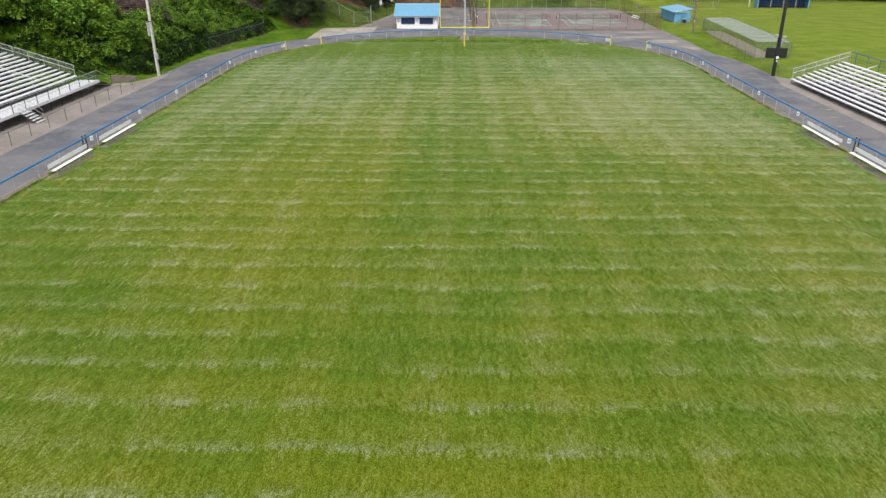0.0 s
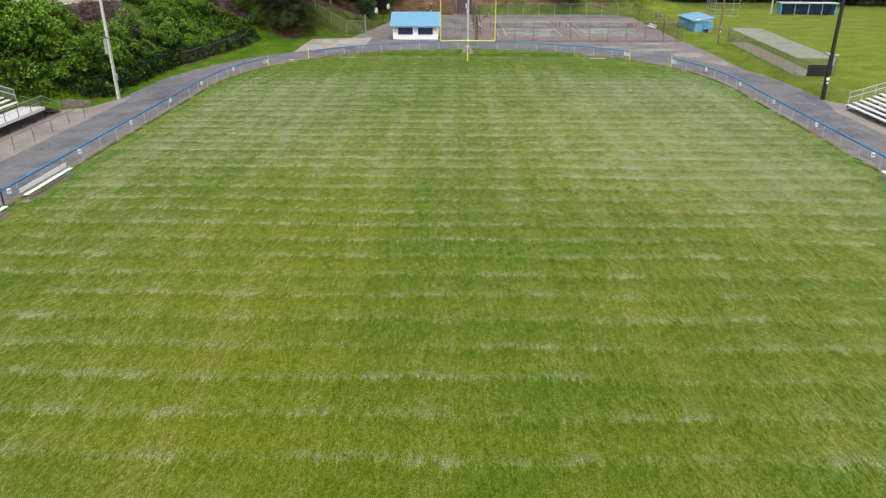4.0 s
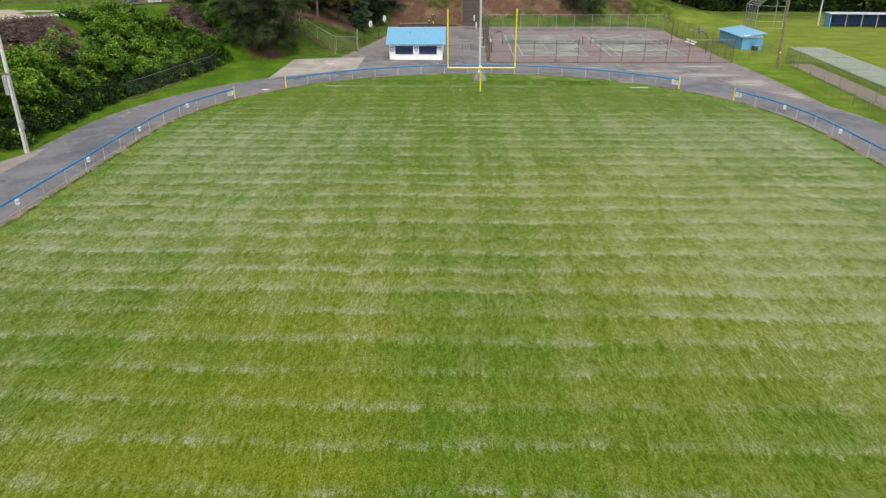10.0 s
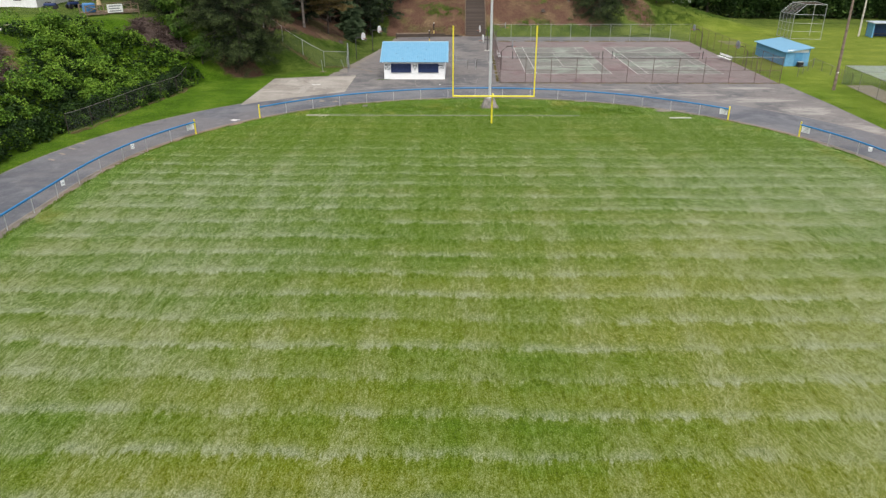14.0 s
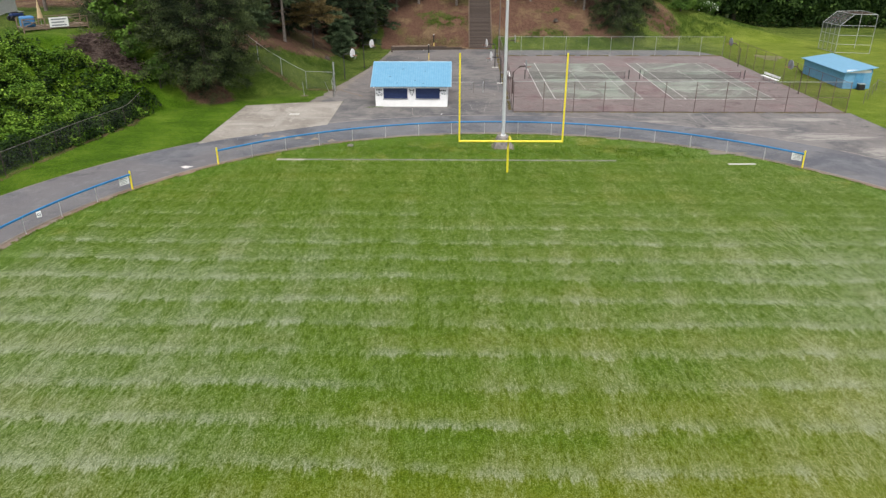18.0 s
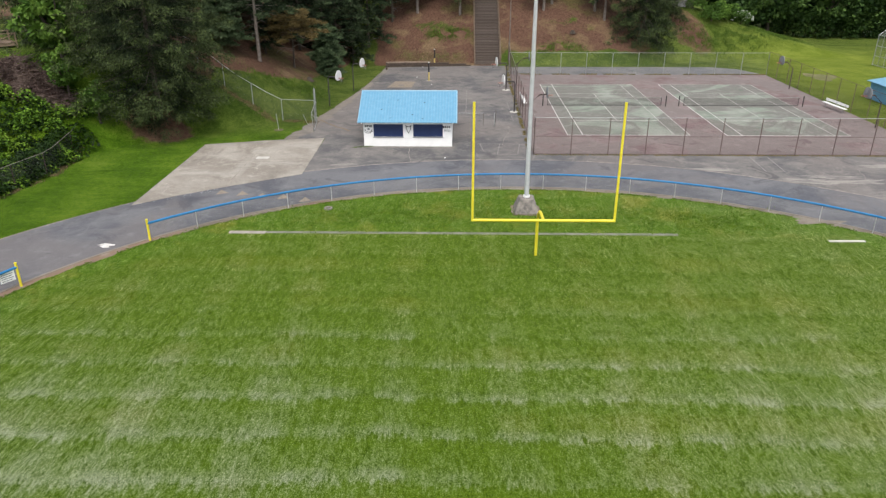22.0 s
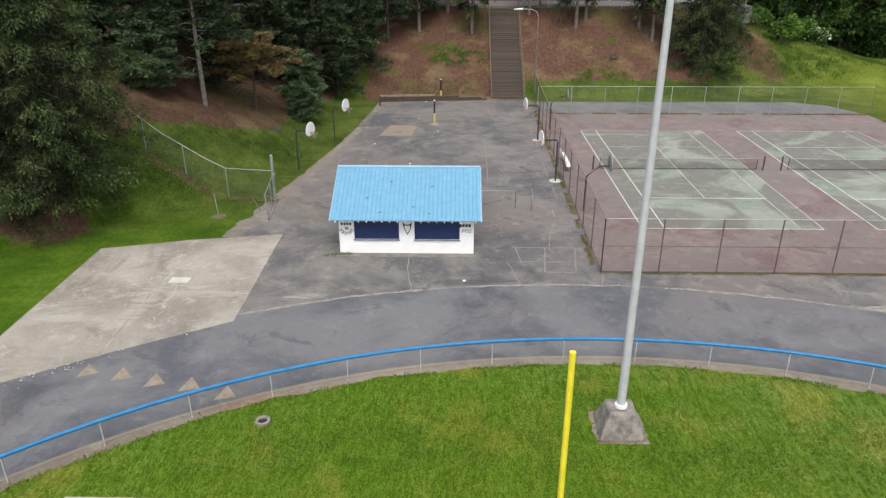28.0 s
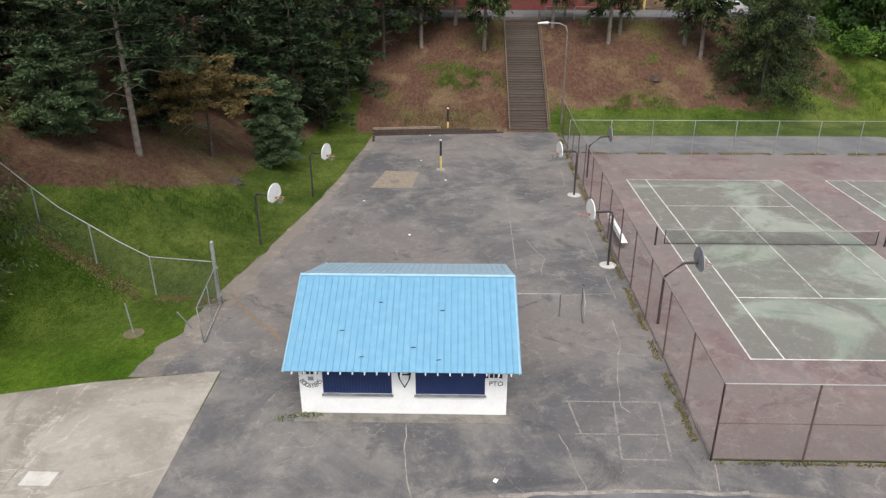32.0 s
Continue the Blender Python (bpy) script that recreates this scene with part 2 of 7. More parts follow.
    # the combed blades catch the sky at a low angle, the hollows between them don't
    k.link(k.ramp(total(speck, k.math("MULTIPLY", pale, 0.8)), -0.58, 0.72, 0.04, 1.0), bsdf.inputs["Sheen Weight"])
    bsdf.inputs["Sheen Roughness"].default_value = 0.17
    bsdf.inputs["Sheen Tint"].default_value = (0.86, 0.88, 0.58, 1.0)
    k.bump(total(fine, k.math("MULTIPLY", blade, 1.2)), bsdf, 0.7, 0.07)
    return m


def asphalt_material(name, base, pale, blotch=0.5, stain=0.5, cracks=True, red=None, hard=0.08, cut=0.5, red_scale=0.16, crack_gain=0.55, warm=None, silt=()):
    """Old paving: grit, washed-out stains, worn-through patches with a firm edge, and filled cracks."""
    m, nt, bsdf = nodes_of(name)
    k = Nodes(nt)
    grit = k.noise(40.0, 4.0, 0.8)
    scuff = k.noise(5.0, 6.0, 0.8)
    big = k.noise(0.20, 6.0, 0.68, distortion=0.5)
    mid = k.noise(0.8, 6.0, 0.75, distortion=0.3)
    half = tuple(0.5 * (a + b) for a, b in zip(base, pale))
    col = k.mix(k.ramp(big, 0.38, 0.62), base, half)
    if red:
        col = k.mix(k.ramp(k.noise(red_scale, 6.0, 0.55, distortion=1.2), cut - hard, cut + hard, 0.0, 0.9), col, red)
    if warm:
        col = k.mix(k.ramp(k.noise(0.085, 5.0, 0.65, distortion=0.8), 0.46, 0.62, 0.0, 0.75), col, warm)
    col = k.mix(k.ramp(mid, 0.50, 0.72, 0.0, blotch), col, pale)
    col = k.mix(k.ramp(k.noise(0.32, 7.0, 0.72, distortion=1.2), 0.55, 0.66, 0.0, stain), col, tuple(c * 0.62 for c in base))
    col = k.mix(k.ramp(scuff, 0.52, 0.72, 0.0, 0.45 * blotch + 0.1), col, tuple(min(1.0, c * 1.15) for c in pale))
    # fans of washed-out silt, streaked along their length
    for x0, y0, rx, ry in silt:
        dx = k.math("DIVIDE", k.math("SUBTRACT", k.axis(0), x0), rx)
        dy = k.math("DIVIDE", k.math("SUBTRACT", k.axis(1), y0), ry)
        reach = k.math("ADD", k.math("MULTIPLY", dx, dx), k.math("MULTIPLY", dy, dy))
        fan = k.math("SUBTRACT", k.ramp(reach, 0.0, 1.0, 1.0, 0.0), k.ramp(k.noise(0.9, 6.0, 0.75, stretch=(0.35, 1.7, 1.0), distortion=1.2), 0.32, 0.66))
        col = k.mix(k.ramp(fan, 0.05, 0.50, 0.0, 0.62), col, (0.37, 0.345, 0.305))
    if cracks:
        nz = k.add("ShaderNodeTexNoise", Scale=0.6, Detail=6.0)
        k.link(k.pos, nz.inputs["Vector"])
        for scale, thick, gate in ((0.17, 0.0065, 0.46), (0.42, 0.007, 0.53)):
            v = k.add("ShaderNodeTexVoronoi", Scale=scale)
            v.feature = "DISTANCE_TO_EDGE"
            warp = k.add("ShaderNodeVectorMath")
            warp.operation = "ADD"
            k.link(k.pos, warp.inputs[0])
            k.link(k.scaled(nz.outputs["Color"], (3.2, 3.2, 0.0)), warp.inputs[1])
            k.link(warp.outputs[0], v.inputs["Vector"])
            line = k.math("MULTIPLY", k.ramp(v.outputs["Distance"], thick * 0.25, thick, 1.0, 0.0), k.ramp(k.noise(0.12, 3.0), gate - 0.05, gate + 0.08))
            line = k.math("MULTIPLY", line, k.ramp(scuff, 0.36, 0.58))
            col = k.mix(k.math("MULTIPLY", line, crack_gain), col, tuple(min(1.0, c * 1.35) for c in pale))
    col = k.mix(k.ramp(grit, 0.42, 0.72, 0.0, 0.45), col, tuple(c * 0.62 for c in base))
    k.link(col, bsdf.inputs["Base Color"])
    bsdf.inputs["Roughness"].default_value = 0.85
    bsdf.inputs["Specular IOR Level"].default_value = 0.25
    k.bump(k.math("ADD", grit, k.math("MULTIPLY", scuff, 0.6)), bsdf, 0.35, 0.012)
    return m


def chain_link(name, colour, cover=0.3, pitch=0.055):
    """Woven wire: a diamond weave with open gaps, in the plane's own coordinates."""
    m, nt, bsdf = nodes_of(name)
    k = Nodes(nt)
    sep = nt.nodes.new("ShaderNodeSeparateXYZ")
    k.link(k.pos, sep.inputs[0])
    run = k.math("ADD", sep.outputs[0], sep.outputs[1])
    waves = []
    for sign in (1.0, -1.0):
        s = k.math("ADD", run, k.math("MULTIPLY", sep.outputs[2], sign))
        f = k.math("FRACT", k.math("DIVIDE", s, pitch * 1.4))
        waves.append(k.math("LESS_THAN", f, cover * 0.5))
    # at a distance the weave closes to a veil
    wire = k.math("ADD", k.math("MULTIPLY", k.math("MAXIMUM", waves[0], waves[1]), 0.25), 0.75 * cover)
    bsdf.inputs["Base Color"].default_value = (*colour, 1)
    bsdf.inputs["Roughness"].default_value, bsdf.inputs["Metallic"].default_value = 0.55, 0.3
    out = nt.nodes["Material Output"]
    clear = nt.nodes.new("ShaderNodeBsdfTransparent")
    mx = nt.nodes.new("ShaderNodeMixShader")
    k.link(wire, mx.inputs[0])
    k.link(clear.outputs[0], mx.inputs[1])
    k.link(bsdf.outputs[0], mx.inputs[2])
    k.link(mx.outputs[0], out.inputs["Surface"])
    return m


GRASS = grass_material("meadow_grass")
TURF = turf_material("mown_turf")
TRACK = asphalt_material("track_asphalt", (0.086, 0.089, 0.102), (0.215, 0.210, 0.214), 0.55, 0.50, cracks=False, warm=(0.152, 0.140, 0.140), crack_gain=0.35)
LOT = asphalt_material("old_asphalt", (0.090, 0.089, 0.094), (0.285, 0.258, 0.232), 0.60, 0.60, crack_gain=0.35, warm=(0.168, 0.148, 0.139), silt=[(-16.4, -9.6, 1.5, 1.2), (-18.6, -9.2, 2.0, 0.7), (-9.0, -9.0, 4.0, 0.8), (2.6, -8.9, 3.0, 0.9), (9.5, -10.0, 3.4, 0.8), (17.5, -12.5, 6.0, 1.8), (23.0, -15.5, 6.0, 2.2), (26.5, -20.5, 4.0, 3.0), (24.5, -9.0, 5.0, 1.6), (28.5, -28.0, 2.2, 4.0)])
STRIP = asphalt_material("strip_asphalt", (0.115, 0.118, 0.125), (0.24, 0.225, 0.21), 0.5, 0.5)
SLAB = asphalt_material("pad_concrete", (0.220, 0.196, 0.168), (0.44, 0.408, 0.358), 0.70, 0.45, cracks=True, crack_gain=0.5, silt=[(-26.4, -8.5, 0.9, 6.0), (-24.0, -9.0, 3.5, 0.6), (-28.8, -11.5, 3.0, 0.7), (-23.0, -4.0, 2.4, 0.8)])
WALK = asphalt_material("walk_concrete", (0.195, 0.168, 0.150), (0.31, 0.275, 0.245), 0.5, 0.35, cracks=False)
COURT_RED = asphalt_material("court_red", (0.148, 0.100, 0.100), (0.29, 0.250, 0.235), 0.60, 0.60, red=(0.176, 0.150, 0.142), hard=0.06, cut=0.46, crack_gain=0.3)
COURT_GREEN = asphalt_material("court_green", (0.190, 0.224, 0.180), (0.335, 0.335, 0.300), 0.55, 0.60, red=(0.148, 0.137, 0.126), hard=0.03, cut=0.445, red_scale=0.11, crack_gain=0.35)
LINE = plain("line_paint", (0.68, 0.66, 0.63), (0.42, 0.40, 0.37), 0.7, fine=9.0)
LINE_FAINT = plain("faint_line_paint", (0.50, 0.48, 0.45), (0.26, 0.245, 0.225), 0.7, fine=9.0)
STEEL = plain("galvanised_steel", (0.42, 0.43, 0.43), (0.30, 0.31, 0.31), 0.45, 0.5)
STEEL_PALE = plain("pale_galvanised_steel", (0.58, 0.58, 0.57), (0.46, 0.46, 0.45), 0.5, 0.3)
DARK_STEEL = plain("dark_steel", (0.035, 0.035, 0.038), (0.055, 0.045, 0.04), 0.5, 0.2)
RUST = plain("rusty_steel", (0.13, 0.085, 0.075), (0.085, 0.06, 0.055), 0.75)
BLUE = plain("blue_rail", (0.010, 0.140, 0.34), (0.022, 0.185, 0.40), 0.5)
YELLOW = plain("yellow_paint", (0.76, 0.65, 0.045), (0.68, 0.56, 0.035), 0.4)
WHITE = plain("white_paint", (0.80, 0.80, 0.79), (0.70, 0.70, 0.69), 0.6)
BLACK = plain("black_paint", (0.012, 0.012, 0.014), (0.02, 0.02, 0.02), 0.5)
NAVY = plain("navy_paint", (0.014, 0.030, 0.100), (0.020, 0.038, 0.118), 0.5)
ROOF_BLUE = plain("blue_metal_roof", (0.118, 0.285, 0.42), (0.145, 0.32, 0.455), 0.45, fine=6.0)
ROOF_FADED = plain("faded_metal_roof", (0.24, 0.35, 0.43), (0.32, 0.41, 0.47), 0.5, fine=6.0)
SHED_BLUE = plain("shed_blue", (0.13, 0.33, 0.50), (0.11, 0.27, 0.43), 0.7)
CONCRETE = plain("concrete", (0.34, 0.31, 0.27), (0.24, 0.215, 0.19), 0.85)
WOOD = plain("weathered_timber", (0.17, 0.125, 0.09), (0.10, 0.075, 0.055), 0.85, fine=20.0)
POLE_WOOD = plain("pole_wood", (0.54, 0.50, 0.44), (0.40, 0.36, 0.31), 0.85, fine=20.0)
ALU = plain("aluminium_plank", (0.76, 0.76, 0.77), (0.66, 0.66, 0.67), 0.45, 0.2)
BARK = plain("bark", (0.085, 0.066, 0.052), (0.05, 0.04, 0.033), 0.9, fine=14.0, bump=0.6)
BARK_PALE = plain("pale_bark", (0.20, 0.17, 0.15), (0.12, 0.10, 0.085), 0.9, fine=14.0, bump=0.6)
MESH_GREY = chain_link("chain_link_grey", (0.30, 0.31, 0.30), 0.18)
MESH_DIM = chain_link("chain_link_dim", (0.17, 0.17, 0.15), 0.12)
MESH_OLD = chain_link("chain_link_old", (0.16, 0.16, 0.15), 0.13)
MESH_RED = chain_link("chain_link_rusty", (0.15, 0.085, 0.075), 0.13)
MESH_BACK = chain_link("chain_link_pale", (0.26, 0.27, 0.26), 0.06)
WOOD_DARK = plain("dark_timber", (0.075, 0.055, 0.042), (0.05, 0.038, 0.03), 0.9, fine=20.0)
MESH_FINE = chain_link("chain_link_fine", (0.36, 0.37, 0.36), 0.05)
MESH_GREEN = chain_link("net_green", (0.15, 0.21, 0.16), 0.27)
# dark base and pale limb ends imitate shaded insides and lit tips
PINE = foliage("pine_needles", (0.007, 0.014, 0.007), (0.022, 0.038, 0.017), (0.085, 0.118, 0.054), patch=0.4, patchy=0.4, lit_tips=0.7)
SPRUCE = foliage("spruce_needles", (0.004, 0.009, 0.004), (0.012, 0.022, 0.009), (0.110, 0.145, 0.046), patch=0.9, patchy=0.35, lit_tips=0.8)
BROWN_NEEDLES = foliage("browned_needles", (0.035, 0.032, 0.014), (0.115, 0.085, 0.030), (0.20, 0.145, 0.060), patch=0.6, lit_tips=0.6)
# strong tone patches imitate lit lumps and the shade between them
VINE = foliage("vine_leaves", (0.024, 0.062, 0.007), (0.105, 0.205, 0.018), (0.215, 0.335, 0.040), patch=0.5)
BROADLEAF = foliage("broad_leaves", (0.008, 0.022, 0.006), (0.034, 0.070, 0.015), (0.070, 0.122, 0.026))

POLE_PALE = plain("bleached_pole_wood", (0.56, 0.54, 0.50), (0.42, 0.40, 0.36), 0.8, fine=20.0)
GREYINK = plain("grey_ink", (0.25, 0.26, 0.28), None, 0.7)
POLE_BROWN = plain("brown_pole_wood", (0.22, 0.165, 0.125), (0.11, 0.08, 0.06), 0.85, fine=20.0)
RUST_GREY = plain("weathered_steel", (0.20, 0.18, 0.165), (0.13, 0.11, 0.10), 0.65, 0.2)
RUST_DARK = plain("dark_rusty_steel", (0.060, 0.038, 0.034), (0.04, 0.03, 0.028), 0.7)
YELLOW_PALE = plain("old_yellow_paint", (0.62, 0.48, 0.14), (0.50, 0.38, 0.12), 0.6)
BOARD_GREY = plain("weathered_board", (0.26, 0.27, 0.28), (0.15, 0.16, 0.17), 0.7, scale=2.0)
RIM = plain("rim_orange", (0.36, 0.13, 0.09), (0.26, 0.10, 0.08), 0.6)
CONCRETE_PALE = plain("pale_concrete", (0.52, 0.50, 0.46), (0.42, 0.40, 0.36), 0.85)
STEP_WOOD = per_object("step_timber", (0.105, 0.082, 0.070), (0.165, 0.132, 0.112), 0.85)
WOOD_PALE = plain("pale_timber", (0.26, 0.20, 0.155), (0.18, 0.135, 0.10), 0.85, fine=20.0)
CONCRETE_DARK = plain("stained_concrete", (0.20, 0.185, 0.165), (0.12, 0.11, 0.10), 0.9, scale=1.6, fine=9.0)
POLE_GREY = plain("grey_white_paint", (0.46, 0.47, 0.49), (0.40, 0.41, 0.43), 0.45)
WALL_BROWN = plain("brown_block", (0.20, 0.155, 0.13), (0.14, 0.11, 0.095), 0.9)
MESH_ROOF = chain_link("net_roof", (0.42, 0.46, 0.48), 0.40)
CAGE_DIRT = plain("gravelly_dirt", (0.36, 0.30, 0.24), (0.21, 0.185, 0.12), 0.95, fine=9.0)
SHED_DARK = plain("shed_door_blue", (0.08, 0.26, 0.42), (0.06, 0.20, 0.34), 0.7)
NAVY_BLOCK = plain("blue_block", (0.05, 0.10, 0.24), (0.04, 0.075, 0.19), 0.8)
ROOF_EDGE = plain("pale_blue_trim", (0.30, 0.46, 0.58), (0.24, 0.40, 0.53), 0.5)
ROOF_PALE = plain("pale_roof_edge", (0.40, 0.44, 0.48), (0.30, 0.34, 0.38), 0.6)

BLUE_NEEDLES = foliage("bluish_needles", (0.026, 0.046, 0.022), (0.066, 0.102, 0.048), (0.125, 0.170, 0.085), lit_tips=0.6)
UNDERWOOD = foliage("underwood_leaves", (0.006, 0.017, 0.004), (0.028, 0.060, 0.012), (0.060, 0.108, 0.020), patch=0.4)
# near-black leaves: the shade low in the bank is put into their colour
SHADED_LEAVES = foliage("shaded_leaves", (0.003, 0.009, 0.002), (0.013, 0.032, 0.005), (0.026, 0.056, 0.009), patch=0.6)
BROADLEAF_PALE = foliage("pale_leaves", (0.030, 0.070, 0.012), (0.075, 0.145, 0.022), (0.12, 0.205, 0.032))
WEEDS = foliage("weed_blades", (0.11, 0.105, 0.035), (0.20, 0.155, 0.065), (0.24, 0.19, 0.08), patch=1.2)
DRY_WEEDS = foliage("dry_weed_blades", (0.11, 0.085, 0.04), (0.21, 0.16, 0.085), (0.10, 0.14, 0.03), patch=0.8)
RIM_GRASS = foliage("rim_grass", (0.050, 0.100, 0.010), (0.105, 0.175, 0.018), (0.165, 0.215, 0.030), patch=0.6)
TUFTS = foliage("grass_tufts", (0.035, 0.075, 0.010), (0.080, 0.130, 0.018), (0.11, 0.165, 0.025), patch=0.6)
STICKS = foliage("cut_branches", (0.040, 0.026, 0.023), (0.115, 0.080, 0.070), (0.19, 0.145, 0.12), patch=0.7)
BRICK = plain("red_brick", (0.22, 0.065, 0.055), (0.16, 0.05, 0.045), 0.85)
BRICK_DARK = plain("brick_mortar", (0.17, 0.10, 0.09), (0.13, 0.08, 0.07), 0.9)
GLASS_DARK = plain("window_glass", (0.03, 0.035, 0.04), (0.04, 0.045, 0.05), 0.08, bump=0, spec=0.6)
DECK_WOOD = plain("grey_deck_timber", (0.22, 0.16, 0.11), (0.15, 0.11, 0.08), 0.85, fine=20.0)
TAN_CLOTH = plain("tan_cloth", (0.48, 0.36, 0.20), (0.40, 0.30, 0.17), 0.9)
TARP = plain("blue_tarpaulin", (0.06, 0.20, 0.42), (0.04, 0.14, 0.32), 0.5)
TAN_PAINT = plain("tan_paint", (0.26, 0.215, 0.165), (0.19, 0.16, 0.125), 0.85, fine=12.0)
LINE_WORN = plain("worn_line_paint", (0.24, 0.225, 0.21), (0.13, 0.125, 0.12), 0.8, scale=4.0, fine=10.0)
JOINT = plain("joint_filler", (0.17, 0.145, 0.12), (0.40, 0.36, 0.30), 0.9, scale=1.0)

# ---- mesh helpers ----


def mesh_np(name, verts, faces, material, smooth=False):
    """A mesh from arrays: faces all of one size."""
    verts, faces = np.asarray(verts, np.float32), np.asarray(faces, np.int32)
    me = bpy.data.meshes.new(name)
    me.vertices.add(len(verts))
    me.vertices.foreach_set("co", verts.ravel())
    n = faces.shape[1]
    me.loops.add(faces.size)
    me.loops.foreach_set("vertex_index", faces.ravel())
    me.polygons.add(len(faces))
    me.polygons.foreach_set("loop_start", np.arange(0, faces.size, n, dtype=np.int32))
    me.polygons.foreach_set("loop_total", np.full(len(faces), n, np.int32))
    if smooth:
        me.polygons.foreach_set("use_smooth", np.ones(len(faces), bool))
    me.update(calc_edges=True)
    me.materials.append(material)
    return me


def part(name, bm, material, parent=None, label=""):
    """Links a bmesh as one mesh object under a thing or a part."""
    me = bpy.data.meshes.new(name)
    bm.normal_update()
    bm.to_mesh(me)
    bm.free()
    me.materials.append(material)
    ob = new(name, me)
    ob.parent = parent
    return tagged(ob, label)


def piece(name, me, parent, m):
    """A piece on a shared mesh."""
    ob = new(name, me)
    ob.parent = parent
    ob.matrix_local = m
    return ob


def thing(name, m, label, category, group="", kind=""):
    ob = new(name)
    ob.empty_display_size = 0.2
    ob.matrix_world = m
    return tagged(ob, label, category, group, kind)


def add_box(bm, x0, y0, z0, x1, y1, z1, bevel=0.0):
    vs = bmesh.ops.create_cube(bm, size=1.0, matrix=Matrix.Translation(((x0 + x1) / 2, (y0 + y1) / 2, (z0 + z1) / 2)) @ Matrix.Diagonal((x1 - x0, y1 - y0, z1 - z0, 1)))["verts"]
    if bevel:
        edges = list({e for v in vs for e in v.link_edges})
        bmesh.ops.bevel(bm, geom=edges, offset=bevel, segments=1, affect="EDGES")
    return bm


def box(x0, y0, z0, x1, y1, z1, bevel=0.0):
    return add_box(bmesh.new(), x0, y0, z0, x1, y1, z1, bevel)


def add_tube(bm, pts, r, sides=8, r_end=None, cap=True):
    """A round bar along points, with mitred bends."""
    pts = [Vector(p) for p in pts]
    rings = []
    for i, p in enumerate(pts):
        a, b = pts[max(i - 1, 0)], pts[min(i + 1, len(pts) - 1)]
        d = (b - a).normalized()
        up = Vector((0, 0, 1)) if abs(d.z) < 0.95 else Vector((1, 0, 0))
        u = d.cross(up).normalized()
        v = u.cross(d)
        rr = r if r_end is None else r + (r_end - r) * i / (len(pts) - 1)
        rings.append([bm.verts.new(p + rr * (math.cos(2 * math.pi * k / sides) * u + math.sin(2 * math.pi * k / sides) * v)) for k in range(sides)])
    for r0, r1 in zip(rings, rings[1:]):
        for k in range(sides):
            f = bm.faces.new((r0[k], r1[k], r1[(k + 1) % sides], r0[(k + 1) % sides]))
            f.smooth = True
    if cap:
        for f in (bm.faces.new(rings[0]), bm.faces.new(rings[-1][::-1])):
            for e in f.edges:
                e.smooth = False
    return bm


def tube(pts, r, sides=8, r_end=None):
    return add_tube(bmesh.new(), pts, r, sides, r_end)


def prism(outline, z0, z1):
    """An upright slab over an outline in the plan."""
    bm = bmesh.new()
    lo = [bm.verts.new((x, y, z0)) for x, y in outline]
    hi = [bm.verts.new((x, y, z1)) for x, y in outline]
    bm.faces.new(hi)
    for i in range(len(lo)):
        j = (i + 1) % len(lo)
        bm.faces.new((lo[i], lo[j], hi[j], hi[i]))
    bmesh.ops.recalc_face_normals(bm, faces=bm.faces)
    return bm


# ---- plan ----
MID, FIELD_A, FIELD_B, FIELD_Y = -5.45, 30.05, 30.5, -45.2
NEAR_Y = -190.0


def oval(grow, u):
    """A point on the oval of the track, grown outwards by some metres: u from -1 (west straight) over 0 (north end) to 1."""
    a, b, n = FIELD_A + grow, FIELD_B + grow, 2.05
    th = (1 - abs(u)) * math.pi / 2
    c, s = math.cos(th), math.sin(th)
    r = (abs(c / a) ** n + abs(s / b) ** n) ** (-1 / n)
    return (MID + math.copysign(r * c, u), FIELD_Y + r * s)


def oval_x(grow, x):
    """The northern y of the oval at x."""
    a, b, n = FIELD_A + grow, FIELD_B + grow, 2.05
    d = min(abs(x - MID) / a, 1.0)
    return FIELD_Y + b * (1 - d ** n) ** (1 / n)


def smooth(v, a, b):
    t = min(max((v - a) / (b - a), 0.0), 1.0)
    return t * t * (3 - 2 * t)


def ground_z(x, y):
    """The lie of the land: flat school grounds, a bank to the west, a wooded slope to the north that ends in a grassy knoll."""
    foot = -44.5 + 20.5 * smooth(y, -14, 12) - 13.0 * smooth(-y, 50, 60)
    west = min(max(foot - x, 0.0) * (0.62 - 0.10 * smooth(y, -10, 10)), 7.0)
    cap = 8.2 * (1 - smooth(x, 14, 52))
    start = 37.6 + 7.0 * smooth(x, 12, 34)
    north = min(max(y - start, 0.0) * (0.60 - 0.18 * smooth(x, 12, 34)), cap)
    z = max(west, north)
    if z > 0:
        k = 1.0 if abs(x + 5.75) > 3 or y < 30 else 0.2
        z += k * 0.35 * min(z, 1.0) * noise.noise((x * 0.22, y * 0.22, 0.0)) + k * 0.12 * min(z, 1.0) * noise.noise((x * 0.8, y * 0.8, 3.0))
    return max(z, 0.0)


